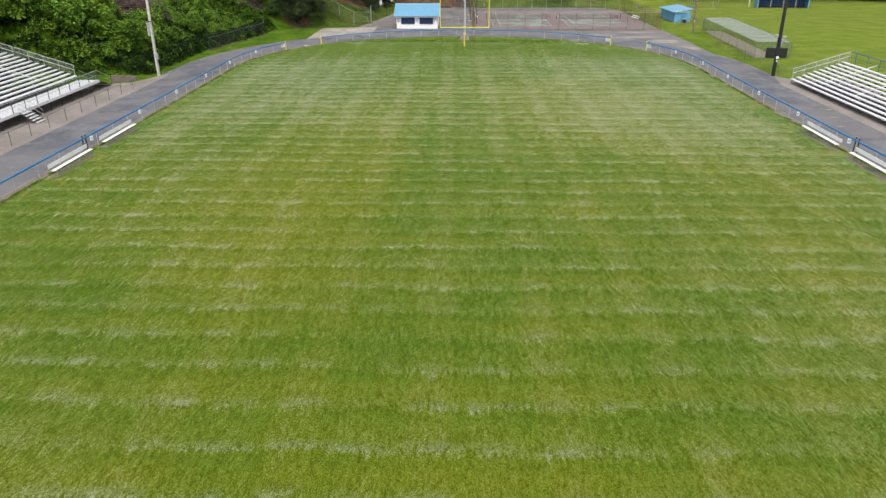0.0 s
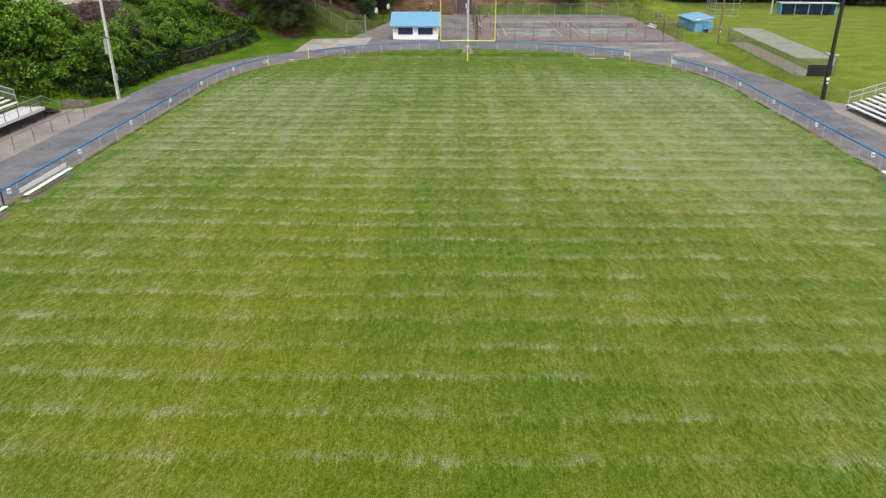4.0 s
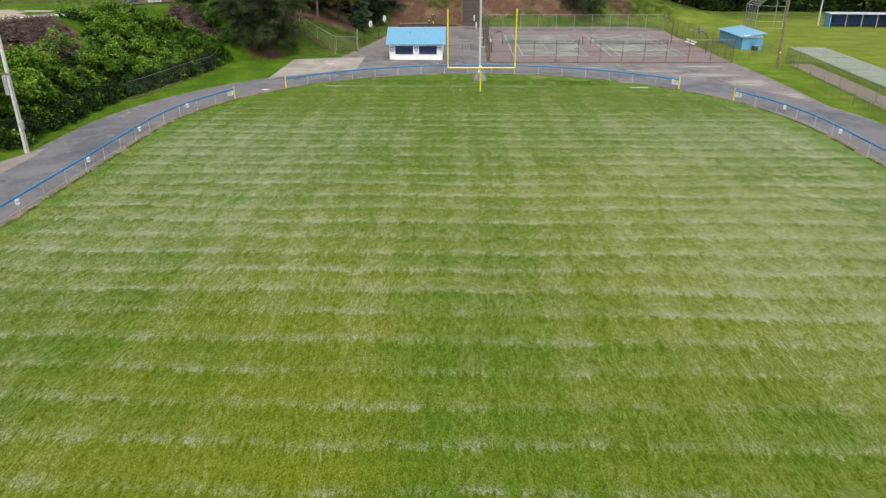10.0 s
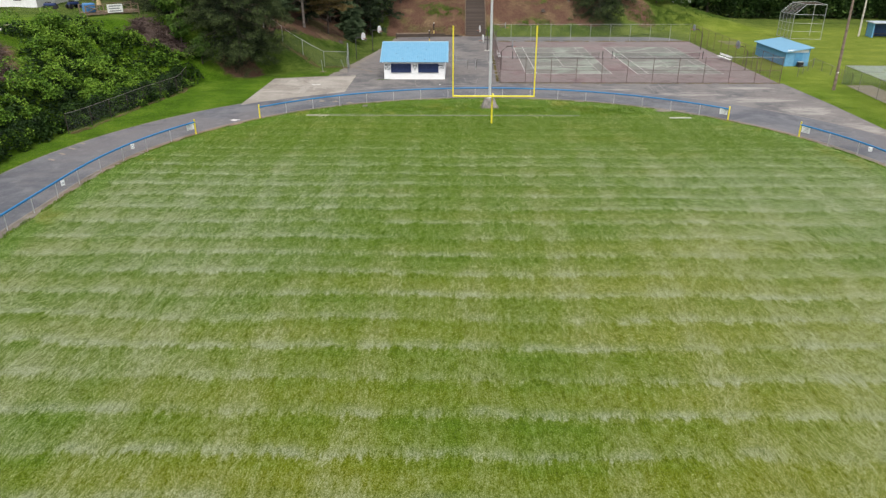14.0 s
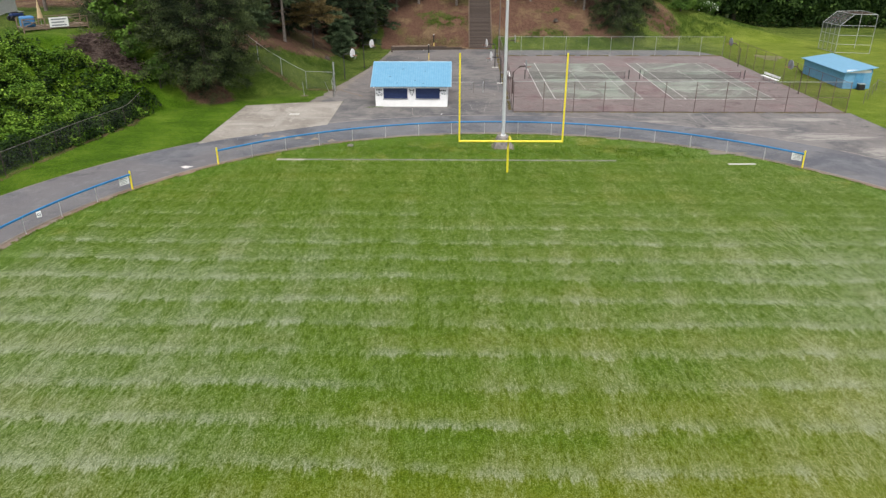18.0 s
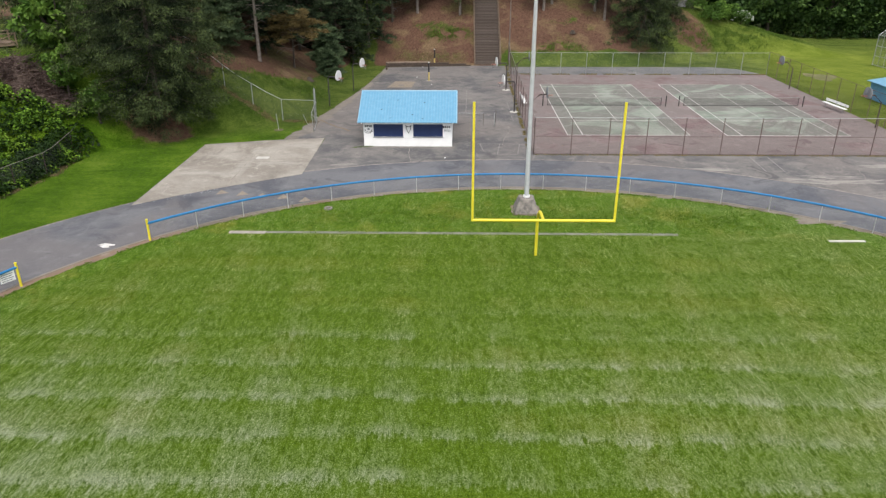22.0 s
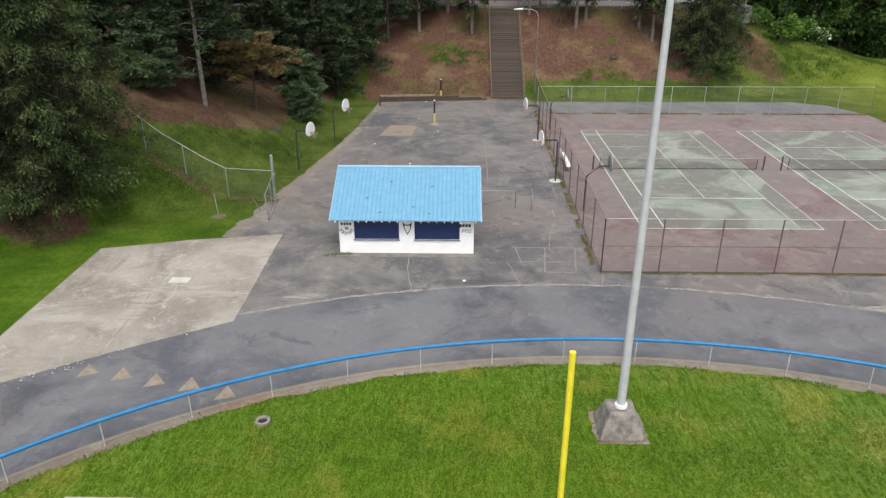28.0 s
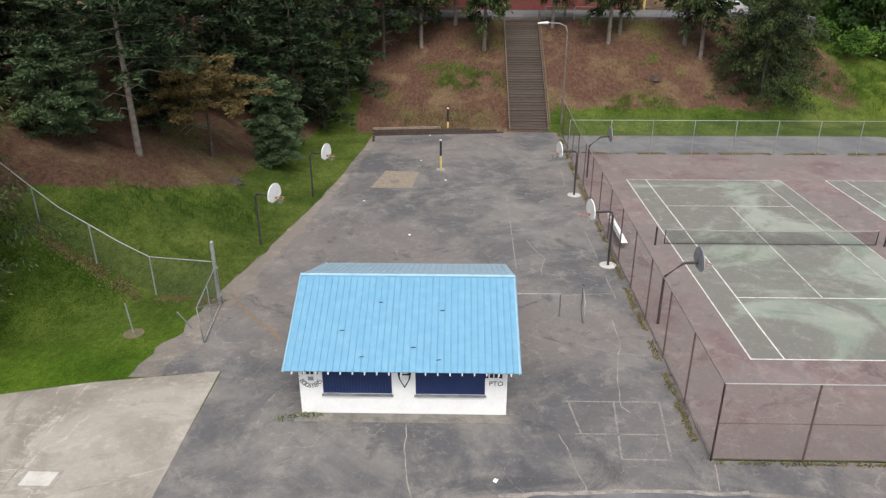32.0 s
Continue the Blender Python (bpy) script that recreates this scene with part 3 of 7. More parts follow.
def litter_at(x, y):
    """How much of the ground is needle litter rather than grass."""
    z = ground_z(x, y)
    v = 0.0
    if y > 35.5 and x < 20 and x > -24:
        v = smooth(y, 38.5 - 2.6 * smooth(-x, 3, 5), 42.0 - 4.4 * smooth(-x, 3, 5)) * (1 - smooth(x, 15, 20)) * smooth(x + 0.9 * noise.noise((x * 0.5, y * 0.5, 9.0)), -23.5, -19.3)
        v -= 0.55 * math.exp(-((x + 13) / 5) ** 2 - ((y - 45) / 2.5) ** 2)
        v -= 0.45 * math.exp(-((x - 6) / 6) ** 2 - ((y - 46) / 2.0) ** 2)
    if x < -25 and y > -12:
        edge = np.interp(y, (4, 8.5, 10.5, 13, 17.4, 29, 33.3, 38), (-34, -33.3, -30.6, -29, -26.2, -25.6, -24.4, -22))
        v = max(v, smooth(edge - x, -0.8, 1.6) * smooth(y, 4.5, 7) * (1 - smooth(-x, 44, 50) * (1 - smooth(y, 24, 32))))
    v = max(v, 1.1 - math.hypot((x + 36.2) / 4.6, (y + 1.0) / 3.6))
    v = max(v, 1.4 - math.hypot((x + 55.0) / 4.6, (y + 27) / 9.0), 1.2 - math.hypot((x + 45.4) / 3.6, (y + 3.2) / 2.0))
    v = max(v, 1.4 - math.hypot((x - 25) / 3.6, (y - 49) / 6.0))
    return min(max(v, 0.0), 1.0)


# ---- ground ----
WASHED = asphalt_material("washed_asphalt", (0.120, 0.112, 0.106), (0.325, 0.285, 0.24), 0.9, 0.6, cracks=False, warm=(0.20, 0.172, 0.145))
VERGE = asphalt_material("gravelly_verge", (0.150, 0.125, 0.098), (0.30, 0.268, 0.225), 0.7, 0.5, cracks=False, warm=(0.20, 0.125, 0.085))
SAND = asphalt_material("sandy_edge", (0.19, 0.165, 0.135), (0.30, 0.262, 0.215), 0.5, 0.3, cracks=False)


def make_ground():
    def steps(stops):
        out = []
        for (a, s), (b, _) in zip(stops, stops[1:]):
            out += list(np.arange(a, b, s))
        return np.array(out + [stops[-1][0]])

    xs = steps([(-2500, 400), (-500, 60), (-200, 10), (-100, 2.0), (-70, 0.8), (60, 2.0), (120, 10), (300, 60), (600, 400), (2600, 1)])
    ys = steps([(-2500, 400), (-500, 60), (-200, 20), (-100, 3), (-60, 1.0), (-16, 0.7), (72, 2.0), (120, 10), (300, 60), (600, 400), (2600, 1)])
    nx, ny = len(xs), len(ys)
    verts = [(x, y, ground_z(x, y)) for y in ys for x in xs]
    i = np.arange((ny - 1) * (nx - 1))
    a = (i // (nx - 1)) * nx + i % (nx - 1)
    faces = np.stack([a, a + 1, a + nx + 1, a + nx], 1)
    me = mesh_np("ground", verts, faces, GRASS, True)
    at = me.attributes.new("litter", "FLOAT", "POINT")
    at.data.foreach_set("value", np.array([litter_at(x, y) for y in ys for x in xs], np.float32))
    ob = new("ground", me)
    tagged(ob, "grassy ground with brown needle litter under the trees", "ground", kind="structure")


make_ground()


def flat(name, outline, z, material, label, depth=0.2):
    ob = part(name, prism(outline, z - depth, z), material, None, label)
    ob["category"], ob["kind"] = name.split("_")[0], "structure"
    return ob


US = np.linspace(-1, 1, 121)


def make_field():
    """The turf, in rings that follow its edge, so that the rougher rim can be told from the mown middle."""
    path = [(oval(0, -1)[0], y) for y in np.linspace(NEAR_Y, FIELD_Y, 320)[:-1]] + [oval(0, u) for u in np.linspace(-1, 1, 321)] + [(oval(0, 1)[0], y) for y in np.linspace(FIELD_Y, NEAR_Y, 320)[1:]]
    path = np.array(path)
    cen = np.stack([np.full(len(path), MID), np.minimum(path[:, 1], FIELD_Y)], 1)
    dirn = cen - path
    dist = np.linalg.norm(dirn, axis=1, keepdims=True)
    dirn /= dist
    insets = [0.15, 0.9, 1.6, 2.6, 4.0, 5.5]
    verts, rim = [], []
    ragged = np.array([0.16 + 0.22 * noise.noise((x * 0.35, y * 0.35, 2.0)) + 0.16 * noise.noise((x * 1.3, y * 1.3, 6.0)) for x, y in path])
    for ins in insets:
        verts += [(*p, 0.035) for p in path + dirn * (ins + (ragged[:, None] if ins == insets[0] else 0.0))]
        rim += [min(max(1.12 - ins / 3.4, 0.0), 1.0)] * len(path)
    verts += [(*p, 0.035) for p in cen]
    rim += [0.0] * len(path)
    n, faces = len(path), []
    for r in range(len(insets)):
        for i in range(n - 1):
            faces.append((r * n + i, r * n + i + 1, (r + 1) * n + i + 1, (r + 1) * n + i))
    me = mesh_np("playing_field", verts, np.array(faces)[:, ::-1], TURF)
    me.attributes.new("rim", "FLOAT", "POINT").data.foreach_set("value", np.array(rim, np.float32))
    tagged(new("playing_field", me), "striped mown turf of a sports field", "field", kind="structure")


make_field()
ring = lambda g0, g1: [(oval(g0, -1)[0], NEAR_Y)] + [oval(g0, u) for u in US] + [(oval(g0, 1)[0], NEAR_Y), (oval(g1, 1)[0], NEAR_Y)] + [oval(g1, u) for u in US[::-1]] + [(oval(g1, -1)[0], NEAR_Y)]
flat("verge", ring(-0.75, 0.35), 0.030, VERGE, "worn dirt edge between turf and track")
flat("kerb", ring(0.16, 0.33), 0.050, SAND, "thin concrete edging of the running track")
flat("track", ring(0.3, 7.0), 0.024, TRACK, "grey asphalt running track round the field")

flat("track_edge", ring(6.96, 7.12), 0.027, WASHED, "sandy weathered outer edge of the track")

PAD = [(-31.4, -18.6), (-29.0, -16.6), (-25.8, -14.4), (-21.45, -11.7), (-21.55, -1.3), (-26.4, -2.2), (-31.4, -3.6)]
flat("concrete_pad", PAD, 0.034, SLAB, "pale concrete pad with joints beside the track")
lot = [(-21.5, -11.6), (-21.5, -1.3), (-24.9, -1.75), (-24.0, 1.7), (-23.5, 5.5), (-22.6, 10.2), (-21.9, 14.4), (-20.9, 20.7), (-19.7, 32.3), (-19.6, 36.2), (-8.0, 37.4), (-3.0, 38.0), (-3.5, -6.2), (29.9, -6.2), (30.2, -18), (30.0, -34.0)]
lot += [oval(6.9, u) for u in np.linspace(0.70, -0.32, 40)]
flat("parking_lot", lot, 0.016, LOT, "worn patched asphalt yard with pale stains and cracks")
edge_line = [(-24.9, -1.75), (-24.0, 1.7), (-23.5, 5.5), (-22.6, 10.2), (-21.9, 14.4), (-20.9, 20.7), (-19.7, 32.3), (-19.6, 36.0)]
sand_in, sand_out = [], []
for (ax, ay), (bx, by) in zip(edge_line, edge_line[1:]):
    for f in np.arange(0, 1, 0.125):
        x, y = ax + (bx - ax) * f, ay + (by - ay) * f
        w = 0.9 - 0.45 * smooth(y, 0, 20)
        sand_out.append((x - w * (0.35 + 0.5 * noise.noise((y * 0.9, 1.0, 0.0))), y))
        sand_in.append((x + w * (1.1 + 0.9 * noise.noise((y * 0.7, 5.0, 0.0))), y))
flat("sandy_edge", sand_out + sand_in[::-1], 0.022, WASHED, "sandy worn edge of the asphalt yard")
flat("court_floor", [(-3.5, -6.1), (29.5, -6.1), (29.5, 30.3), (-3.3, 30.3)], 0.032, COURT_RED, "faded maroon tennis court surface")
flat("path", [(-3.0, 30.3), (29.5, 30.3), (27.5, 34.6), (24.5, 36.3), (-2.9, 36.2)], 0.02, STRIP, "weathered asphalt strip behind the courts")
flat("walkway", [(-58.0, NEAR_Y), (-58.0, -61.5), (-48.5, -57.5), (-44.0, -55.5), (-42.0, -49.5), (-41.6, -52.0), (-41.6, NEAR_Y)], 0.031, WALK, "concrete apron under the bleachers")
flat("walkway", [(30.3, NEAR_Y), (30.3, -56.5), (31.6, -51.0), (33.0, -53.0), (39.5, -53.5), (39.5, NEAR_Y)], 0.031, WALK, "concrete apron under the bleachers")

L, W, ALLEY = 23.77, 10.97, 1.37


def tennis_court(x0):
    flat("court_area", [(x0, 0), (x0 + W, 0), (x0 + W, L), (x0, L)], 0.037, COURT_GREEN, "faded green playing area of a tennis court")
    t = thing("court_lines", pose(x0, 0, 0), "worn white tennis court lines", "marking", kind="structure")
    w, z = 0.065, 0.041
    spans = [(0, 0, w, L), (W - w, 0, W, L), (ALLEY, 0, ALLEY + w, L), (W - ALLEY - w, 0, W - ALLEY, L), (0, 0, W, w), (0, L - w, W, L), (ALLEY, L / 2 - 6.4, W - ALLEY, L / 2 - 6.4 + w), (ALLEY, L / 2 + 6.4, W - ALLEY, L / 2 + 6.4 + w), (W / 2, L / 2 - 6.4, W / 2 + w, L / 2 + 6.4)]
    for k, (a, b, c, d) in enumerate(spans):
        part("line", box(a, b, z - 0.01, c, d, z + 0.0004 * k), LINE if k in (0, 2, 4, 6) else LINE_FAINT, t)
    n = thing("tennis_net", pose(x0 + W / 2, L / 2, 0.032), "sagging dark tennis net between two posts", "net", "tennis nets")
    for s in (-1, 1):
        part("post", tube([(s * 6.4, 0, 0), (s * 6.4, 0, 1.1)], 0.055), DARK_STEEL, n)
    bm = bmesh.new()
    xs = np.linspace(-5.9, 5.9, 25)
    top = [bm.verts.new((x, 0.01 * math.sin(x * 5), 0.93 - 0.07 * (1 - (x / 5.9) ** 2))) for x in xs]
    low = [bm.verts.new((x, 0.02 * math.sin(x * 3), 0.10)) for x in xs]
    for i in range(24):
        bm.faces.new((low[i], low[i + 1], top[i + 1], top[i]))
    part("netting", bm, NETTING, n)
    part("tape", tube([(x, 0, 0.94 - 0.07 * (1 - (x / 5.9) ** 2)) for x in xs], 0.035, 6), TAPE, n)
    part("lower_cord", tube([(x, 0, 0.10) for x in (-5.9, 0, 5.9)], 0.02, 6), BLACK, n)
    for s in (-5.9, 5.9):
        part("end_cord", tube([(s, 0, 0.1), (s, 0, 0.93)], 0.025, 6), BLACK, n)


NETTING = chain_link("net_mesh", (0.02, 0.02, 0.02), 0.22, 0.05)
TAPE = plain("net_tape", (0.30, 0.29, 0.27), (0.22, 0.21, 0.19), 0.8)
tennis_court(0.0)
tennis_court(14.15)

# ---- fences ----


def fence(name, pts, height, spacing, label, mesh_mat, post_mat=STEEL, rail_mat=None, post_r=0.035, rail_r=0.025, bottom=False, rail=True, mid=False, group=""):
    """Posts, a rail along the top and woven wire between them, along a line in the plan. pts: x, y or x, y, z."""
    t = thing(name, pose(*[pts[0][0], pts[0][1], 0]), label, "fence", group)
    o = Vector((pts[0][0], pts[0][1], 0))
    P = [Vector((p[0], p[1], p[2] if len(p) > 2 else 0.02)) - o for p in pts]
    lens = [(b - a).length for a, b in zip(P, P[1:])]
    total = sum(lens)
    n = max(1, round(total / spacing))

    def at(s):
        for a, b, l in zip(P, P[1:], lens):
            if s <= l + 1e-6:
                return a.lerp(b, s / l)
            s -= l
        return P[-1]

    for i in range(n + 1):
        p = at(total * i / n)
        part("post", tube([p, p + Vector((0, 0, height))], post_r, 6), post_mat, t)
    fine = [at(total * i / max(n * 2, 1)) for i in range(n * 2 + 1)]
    if rail:
        part("rail", tube([p + Vector((0, 0, height)) for p in fine], rail_r, 8), rail_mat or post_mat, t)
    if bottom:
        part("lower_rail", tube([p + Vector((0, 0, 0.08)) for p in fine], 0.02, 6), post_mat, t)
    if mid:
        part("middle_rail", tube([p + Vector((0, 0, height * 0.5)) for p in fine], 0.016, 6), post_mat, t)
    bm = bmesh.new()
    lo = [bm.verts.new(p + Vector((0, 0, 0.04))) for p in fine]
    hi = [bm.verts.new(p + Vector((0, 0, height - 0.03))) for p in fine]
    for i in range(len(fine) - 1):
        bm.faces.new((lo[i], lo[i + 1], hi[i + 1], hi[i]))
    part("wire_mesh", bm, mesh_mat, t)
    return t


def rail_line(us, extra=()):
    return [(*oval(-0.02, u),) for u in us] + list(extra)


def u_of_x(x):
    lo, hi = 0.0, 1.0
    for _ in range(40):
        m = (lo + hi) / 2
        if oval(0.12, m)[0] - MID < abs(x - MID):
            lo = m
        else:
            hi = m
    return math.copysign(lo, x - MID)


UA, UB = u_of_x(-27.86), u_of_x(17.2)
UC, UD = u_of_x(-32.06), u_of_x(21.3)
track_label = "low chain-link fence with a blue padded top rail"
fence("track_fence", rail_line(np.linspace(UA, UB, 33)), 1.07, 2.95, track_label, MESH_FINE, post_r=0.021, post_mat=STEEL_PALE, rail_mat=BLUE, rail_r=0.072, group="track fences")
fence("track_fence", rail_line(np.linspace(UC, -1, 14), [(-35.46, -60), (-35.42, -82.7), (-35.42, -120)]), 1.07, 2.95, track_label, MESH_FINE, post_r=0.021, post_mat=STEEL_PALE, rail_mat=BLUE, rail_r=0.072, group="track fences")
fence("track_fence", rail_line(np.linspace(UD, 1, 14), [(24.52, -60), (24.52, -82.7), (24.52, -120)]), 1.07, 2.95, track_label, MESH_FINE, post_r=0.021, post_mat=STEEL_PALE, rail_mat=BLUE, rail_r=0.072, group="track fences")
for u in (UA, UB, UC, UD):
    x, y = oval(-0.02, u)
    t = thing("gate_post", pose(x, y, 0.02), "yellow painted steel post at the end of the rail", "post", "yellow gate posts")
    part("post", tube([(0, 0, 0), (0, 0, 1.30)], 0.065, 10), YELLOW, t)
    part("cap", tube([(0, 0, 1.30), (0, 0, 1.33)], 0.072, 10), YELLOW, t)

court_label = "tall rusty chain-link fence round the tennis courts"
fence("court_fence", [(-3.62, -6.2), (29.5, -6.2)], 3.05, 3.05, court_label, MESH_RED, RUST, STEEL, rail_r=0.02, bottom=True, mid=True, group="court fences")
fence("court_fence", [(-3.62, -6.2), (-3.3, 26.0), (-2.9, 38.0)], 3.05, 3.05, court_label, MESH_RED, RUST, RUST_GREY, bottom=True, group="court fences")
fence("court_fence", [(29.5, -6.2), (29.6, 30.4)], 2.9, 3.05, court_label, MESH_RED, RUST, post_r=0.03, rail_r=0.02, group="court fences")
fence("court_fence", [(-3.25, 30.4), (29.6, 30.4)], 2.75, 3.3, "tall grey chain-link fence behind the courts", MESH_BACK, STEEL, post_r=0.03, rail_r=0.018, group="court fences")

# ---- refreshment stand ----


def refreshment_stand():
    x0, x1, y0, y1, h = -17.72, -10.27, -3.88, 3.7, 2.28
    t = thing("refreshment_stand", pose((x0 + x1) / 2, (y0 + y1) / 2, 0.016), "white block stand with blue ribbed metal roof and navy shutters", "building")
    hw, hd = (x1 - x0) / 2, (y1 - y0) / 2
    wins = [(-2.89, -0.40), (0.45, 2.94)]
    z0, z1 = 0.83, 1.90
    # front wall in pieces round the two openings
    edges = [-hw, wins[0][0], wins[0][1], wins[1][0], wins[1][1], hw]
    for i, (a, b) in enumerate(zip(edges, edges[1:])):
        if i in (1, 3):
            part("sill_wall", box(a, -hd, 0, b, -hd + 0.2, z0), BLOCK, t)
            part("lintel", box(a, -hd, z1, b, -hd + 0.2, h), BLOCK, t)
        else:
            part("pier", box(a, -hd, 0, b, -hd + 0.2, h), BLOCK, t)
    part("back_wall", box(-hw, hd - 0.2, 0, hw, hd, h), BLOCK, t)
    rise = 1.75
    for s in (-1, 1):
        bm = bmesh.new()
        a, b = (s * hw, s * (hw - 0.2))
        prof = [(-hd + 0.2, 0), (hd - 0.2, 0), (hd - 0.2, h), (-0.56, h + rise - 0.25), (-hd + 0.2, h)]
        va = [bm.verts.new((a, y, z)) for y, z in prof]
        vb = [bm.verts.new((b, y, z)) for y, z in prof]
        bm.faces.new(va), bm.faces.new(vb)
        for i in range(5):
            j = (i + 1) % 5
            bm.faces.new((va[i], va[j], vb[j], vb[i]))
        bmesh.ops.recalc_face_normals(bm, faces=bm.faces)
        part("side_wall", bm, BLOCK, t)
    # ribbed roof sheets
    ew, ridge_y, ridge_z, eave_z = hw + 0.38, -0.56, h + rise, h - 0.10
    for name, ey, n in (("roof_front", -hd - 0.60, 34), ("roof_back", hd + 0.45, 34)):
        sheet = thing_part("roof", t)
        wdt = 2 * ew / n
        zb = eave_z if ey < 0 else ridge_z - (ridge_z - eave_z) * (hd + 0.35) / (hd + 0.70)
        d = Vector((0, ey - ridge_y, zb - ridge_z))
        nrm = Vector((0, -d.z, d.y)).normalized()
        if nrm.z < 0:
            nrm = -nrm
        bm = bmesh.new()
        prof = [(0, 0.0), (0.014, 0.024), (0.032, 0.024), (0.046, 0.0), (wdt, 0.0)]
        lo, hi = [], []
        for px, pz in prof:
            lo.append(bm.verts.new(Vector((px, 0, 0)) + nrm * pz + Vector((0, ridge_y, ridge_z)) + d))
            hi.append(bm.verts.new(Vector((px, 0, 0)) + nrm * pz + Vector((0, ridge_y, ridge_z))))
        for i in range(4):
            bm.faces.new((lo[i], lo[i + 1], hi[i + 1], hi[i]))
        under = [bm.verts.new(v.co - nrm * 0.02) for v in (lo[0], lo[-1], hi[-1], hi[0])]
        bm.faces.new(under[::-1])
        bm.faces.new((lo[0], under[0], under[1], lo[-1], lo[3], lo[2], lo[1]))
        bmesh.ops.recalc_face_normals(bm, faces=bm.faces)
        me = bpy.data.meshes.new("roof_panel")
        bm.to_mesh(me), bm.free()
        me.materials.append(ROOF_BLUE if ey < 0 else ROOF_FADED)
        for i in range(n):
            piece("roof_panel", me, sheet, pose(-ew + i * wdt, 0, 0))
    bm = tube([(-ew - 0.02, ridge_y, ridge_z + 0.01), (ew + 0.02, ridge_y, ridge_z + 0.01)], 0.07, 6)
    part("ridge_cap", bm, ROOF_EDGE, t)
    for s in (-1, 1):
        bm = bmesh.new()
        add_tube(bm, [(s * ew, -hd - 0.6, eave_z - 0.03), (s * ew, ridge_y, ridge_z - 0.03), (s * ew, hd + 0.45, eave_z + 0.08)], 0.06, 4)
        part("bargeboard", bm, ROOF_EDGE, t)
    part("fascia", box(-ew, -hd - 0.50, eave_z - 0.06, ew, -hd - 0.46, eave_z + 0.02), ROOF_BLUE, t)
    for i in range(19):
        x = -ew + 0.3 + i * (2 * ew - 0.6) / 18
        part("rafter_tail", box(x - 0.022, -hd - 0.62, eave_z - 0.12, x + 0.022, -hd, eave_z - 0.03), WHITE, t)
    # shutters
    for a, b in wins:
        s = part("shutter", box(a, -hd + 0.06, z0, b, -hd + 0.09, z1), NAVY, t, "closed navy roll shutter")
        k = int((b - a) / 0.11)
        for i in range(k + 1):
            x = a + 0.02 + i * (b - a - 0.04) / k
            part("rib", box(x - 0.012, -hd + 0.035, z0 + 0.02, x + 0.012, -hd + 0.06, z1 - 0.02), NAVY, s)
        part("sill", box(a - 0.05, -hd - 0.06, z0 - 0.06, b + 0.05, -hd + 0.03, z0), BOARD_GREY, t)
    return t, hw, hd


def thing_part(name, parent):
    ob = new(name)
    ob.parent = parent
    return ob


BLOCK = plain("painted_block", (0.82, 0.82, 0.81), (0.77, 0.77, 0.76), 0.7, scale=1.2, fine=30.0, bump=0.05)
STAND, ST_HW, ST_HD = refreshment_stand()

# ---- goal and flagpole ----
FOOTING = plain("streaked_concrete", (0.25, 0.225, 0.20), (0.11, 0.10, 0.095), 0.9, scale=2.6, fine=9.0)
g = thing("goal_post", pose(-5.42, -26.15, 0.03), "yellow gooseneck football goal with two tall uprights", "goal")
part("stanchion", tube([(0, 0, 0), (0, 0, 1.9), (0, -0.25, 2.5), (0, -0.8, 2.9), (0, -1.5, 3.02), (0, -2.38, 3.02)], 0.085, 10), YELLOW, g)
part("crossbar", tube([(-3.6, -2.38, 3.02), (3.6, -2.38, 3.02)], 0.075, 10), YELLOW, g)
for s in (-1, 1):
    part("upright", tube([(s * 3.6, -2.38, 2.97), (s * 3.6, -2.38, 9.05)], 0.065, 10), YELLOW, g)
f = thing("flagpole", pose(-5.35, -19.1, 0.03), "tall tapered white flagpole in a concrete footing", "flagpole")
bm = bmesh.new()
bmesh.ops.create_cone(bm, cap_ends=True, segments=4, radius1=1.13, radius2=0.66, depth=0.94, matrix=Matrix.Translation((0, 0, 0.47)) @ Matrix.Rotation(radians(45), 4, "Z"))
bmesh.ops.bevel(bm, geom=bm.edges[:], offset=0.05, segments=1, affect="EDGES")
part("footing", bm, FOOTING, f)
skirt = [((0.93 + 0.10 * noise.noise((3 * math.cos(a), 3 * math.sin(a), 4.0))) * math.cos(a) / max(abs(math.cos(a)), abs(math.sin(a))), (0.90 + 0.10 * noise.noise((3 * math.cos(a), 3 * math.sin(a), 1.0))) * math.sin(a) / max(abs(math.cos(a)), abs(math.sin(a)))) for a in np.linspace(0, 6.2832, 32, endpoint=False)]
part("bare_skirt", prism(skirt, -0.05, 0.016), VERGE, f, "ring of bare earth round the footing")
part("collar", tube([(0, 0, 0.90), (0, 0, 1.06)], 0.22, 14), WHITE, f)
part("pole", tube([(0, 0, 0.9), (0, 0, 2.7)], 0.152, 14), POLE_GREY, f)
part("upper_pole", tube([(0, 0, 2.7), (0, 0, 24.0)], 0.146, 14, 0.07), POLE_GREY, f)
part("joint", tube([(0, 0, 2.66), (0, 0, 2.74)], 0.158, 14), POLE_GREY, f)
CURB = plain("weathered_curb", (0.185, 0.185, 0.145), (0.11, 0.125, 0.075), 0.9, scale=1.5)
t = thing("curb_strip", pose(-10.05, -23.05, 0.03), "narrow concrete curb set in the turf", "curb", kind="structure")
for i in range(12):
    x = -13.45 + i * 26.9 / 12
    part("curb_stone", box(x, -0.16 - (0.08 if i == 0 else 0), -0.1, x + 26.9 / 12 - 0.03, 0.16, 0.02, 0.01), CONCRETE if i == 0 else CURB, t)


# ---- trees ----


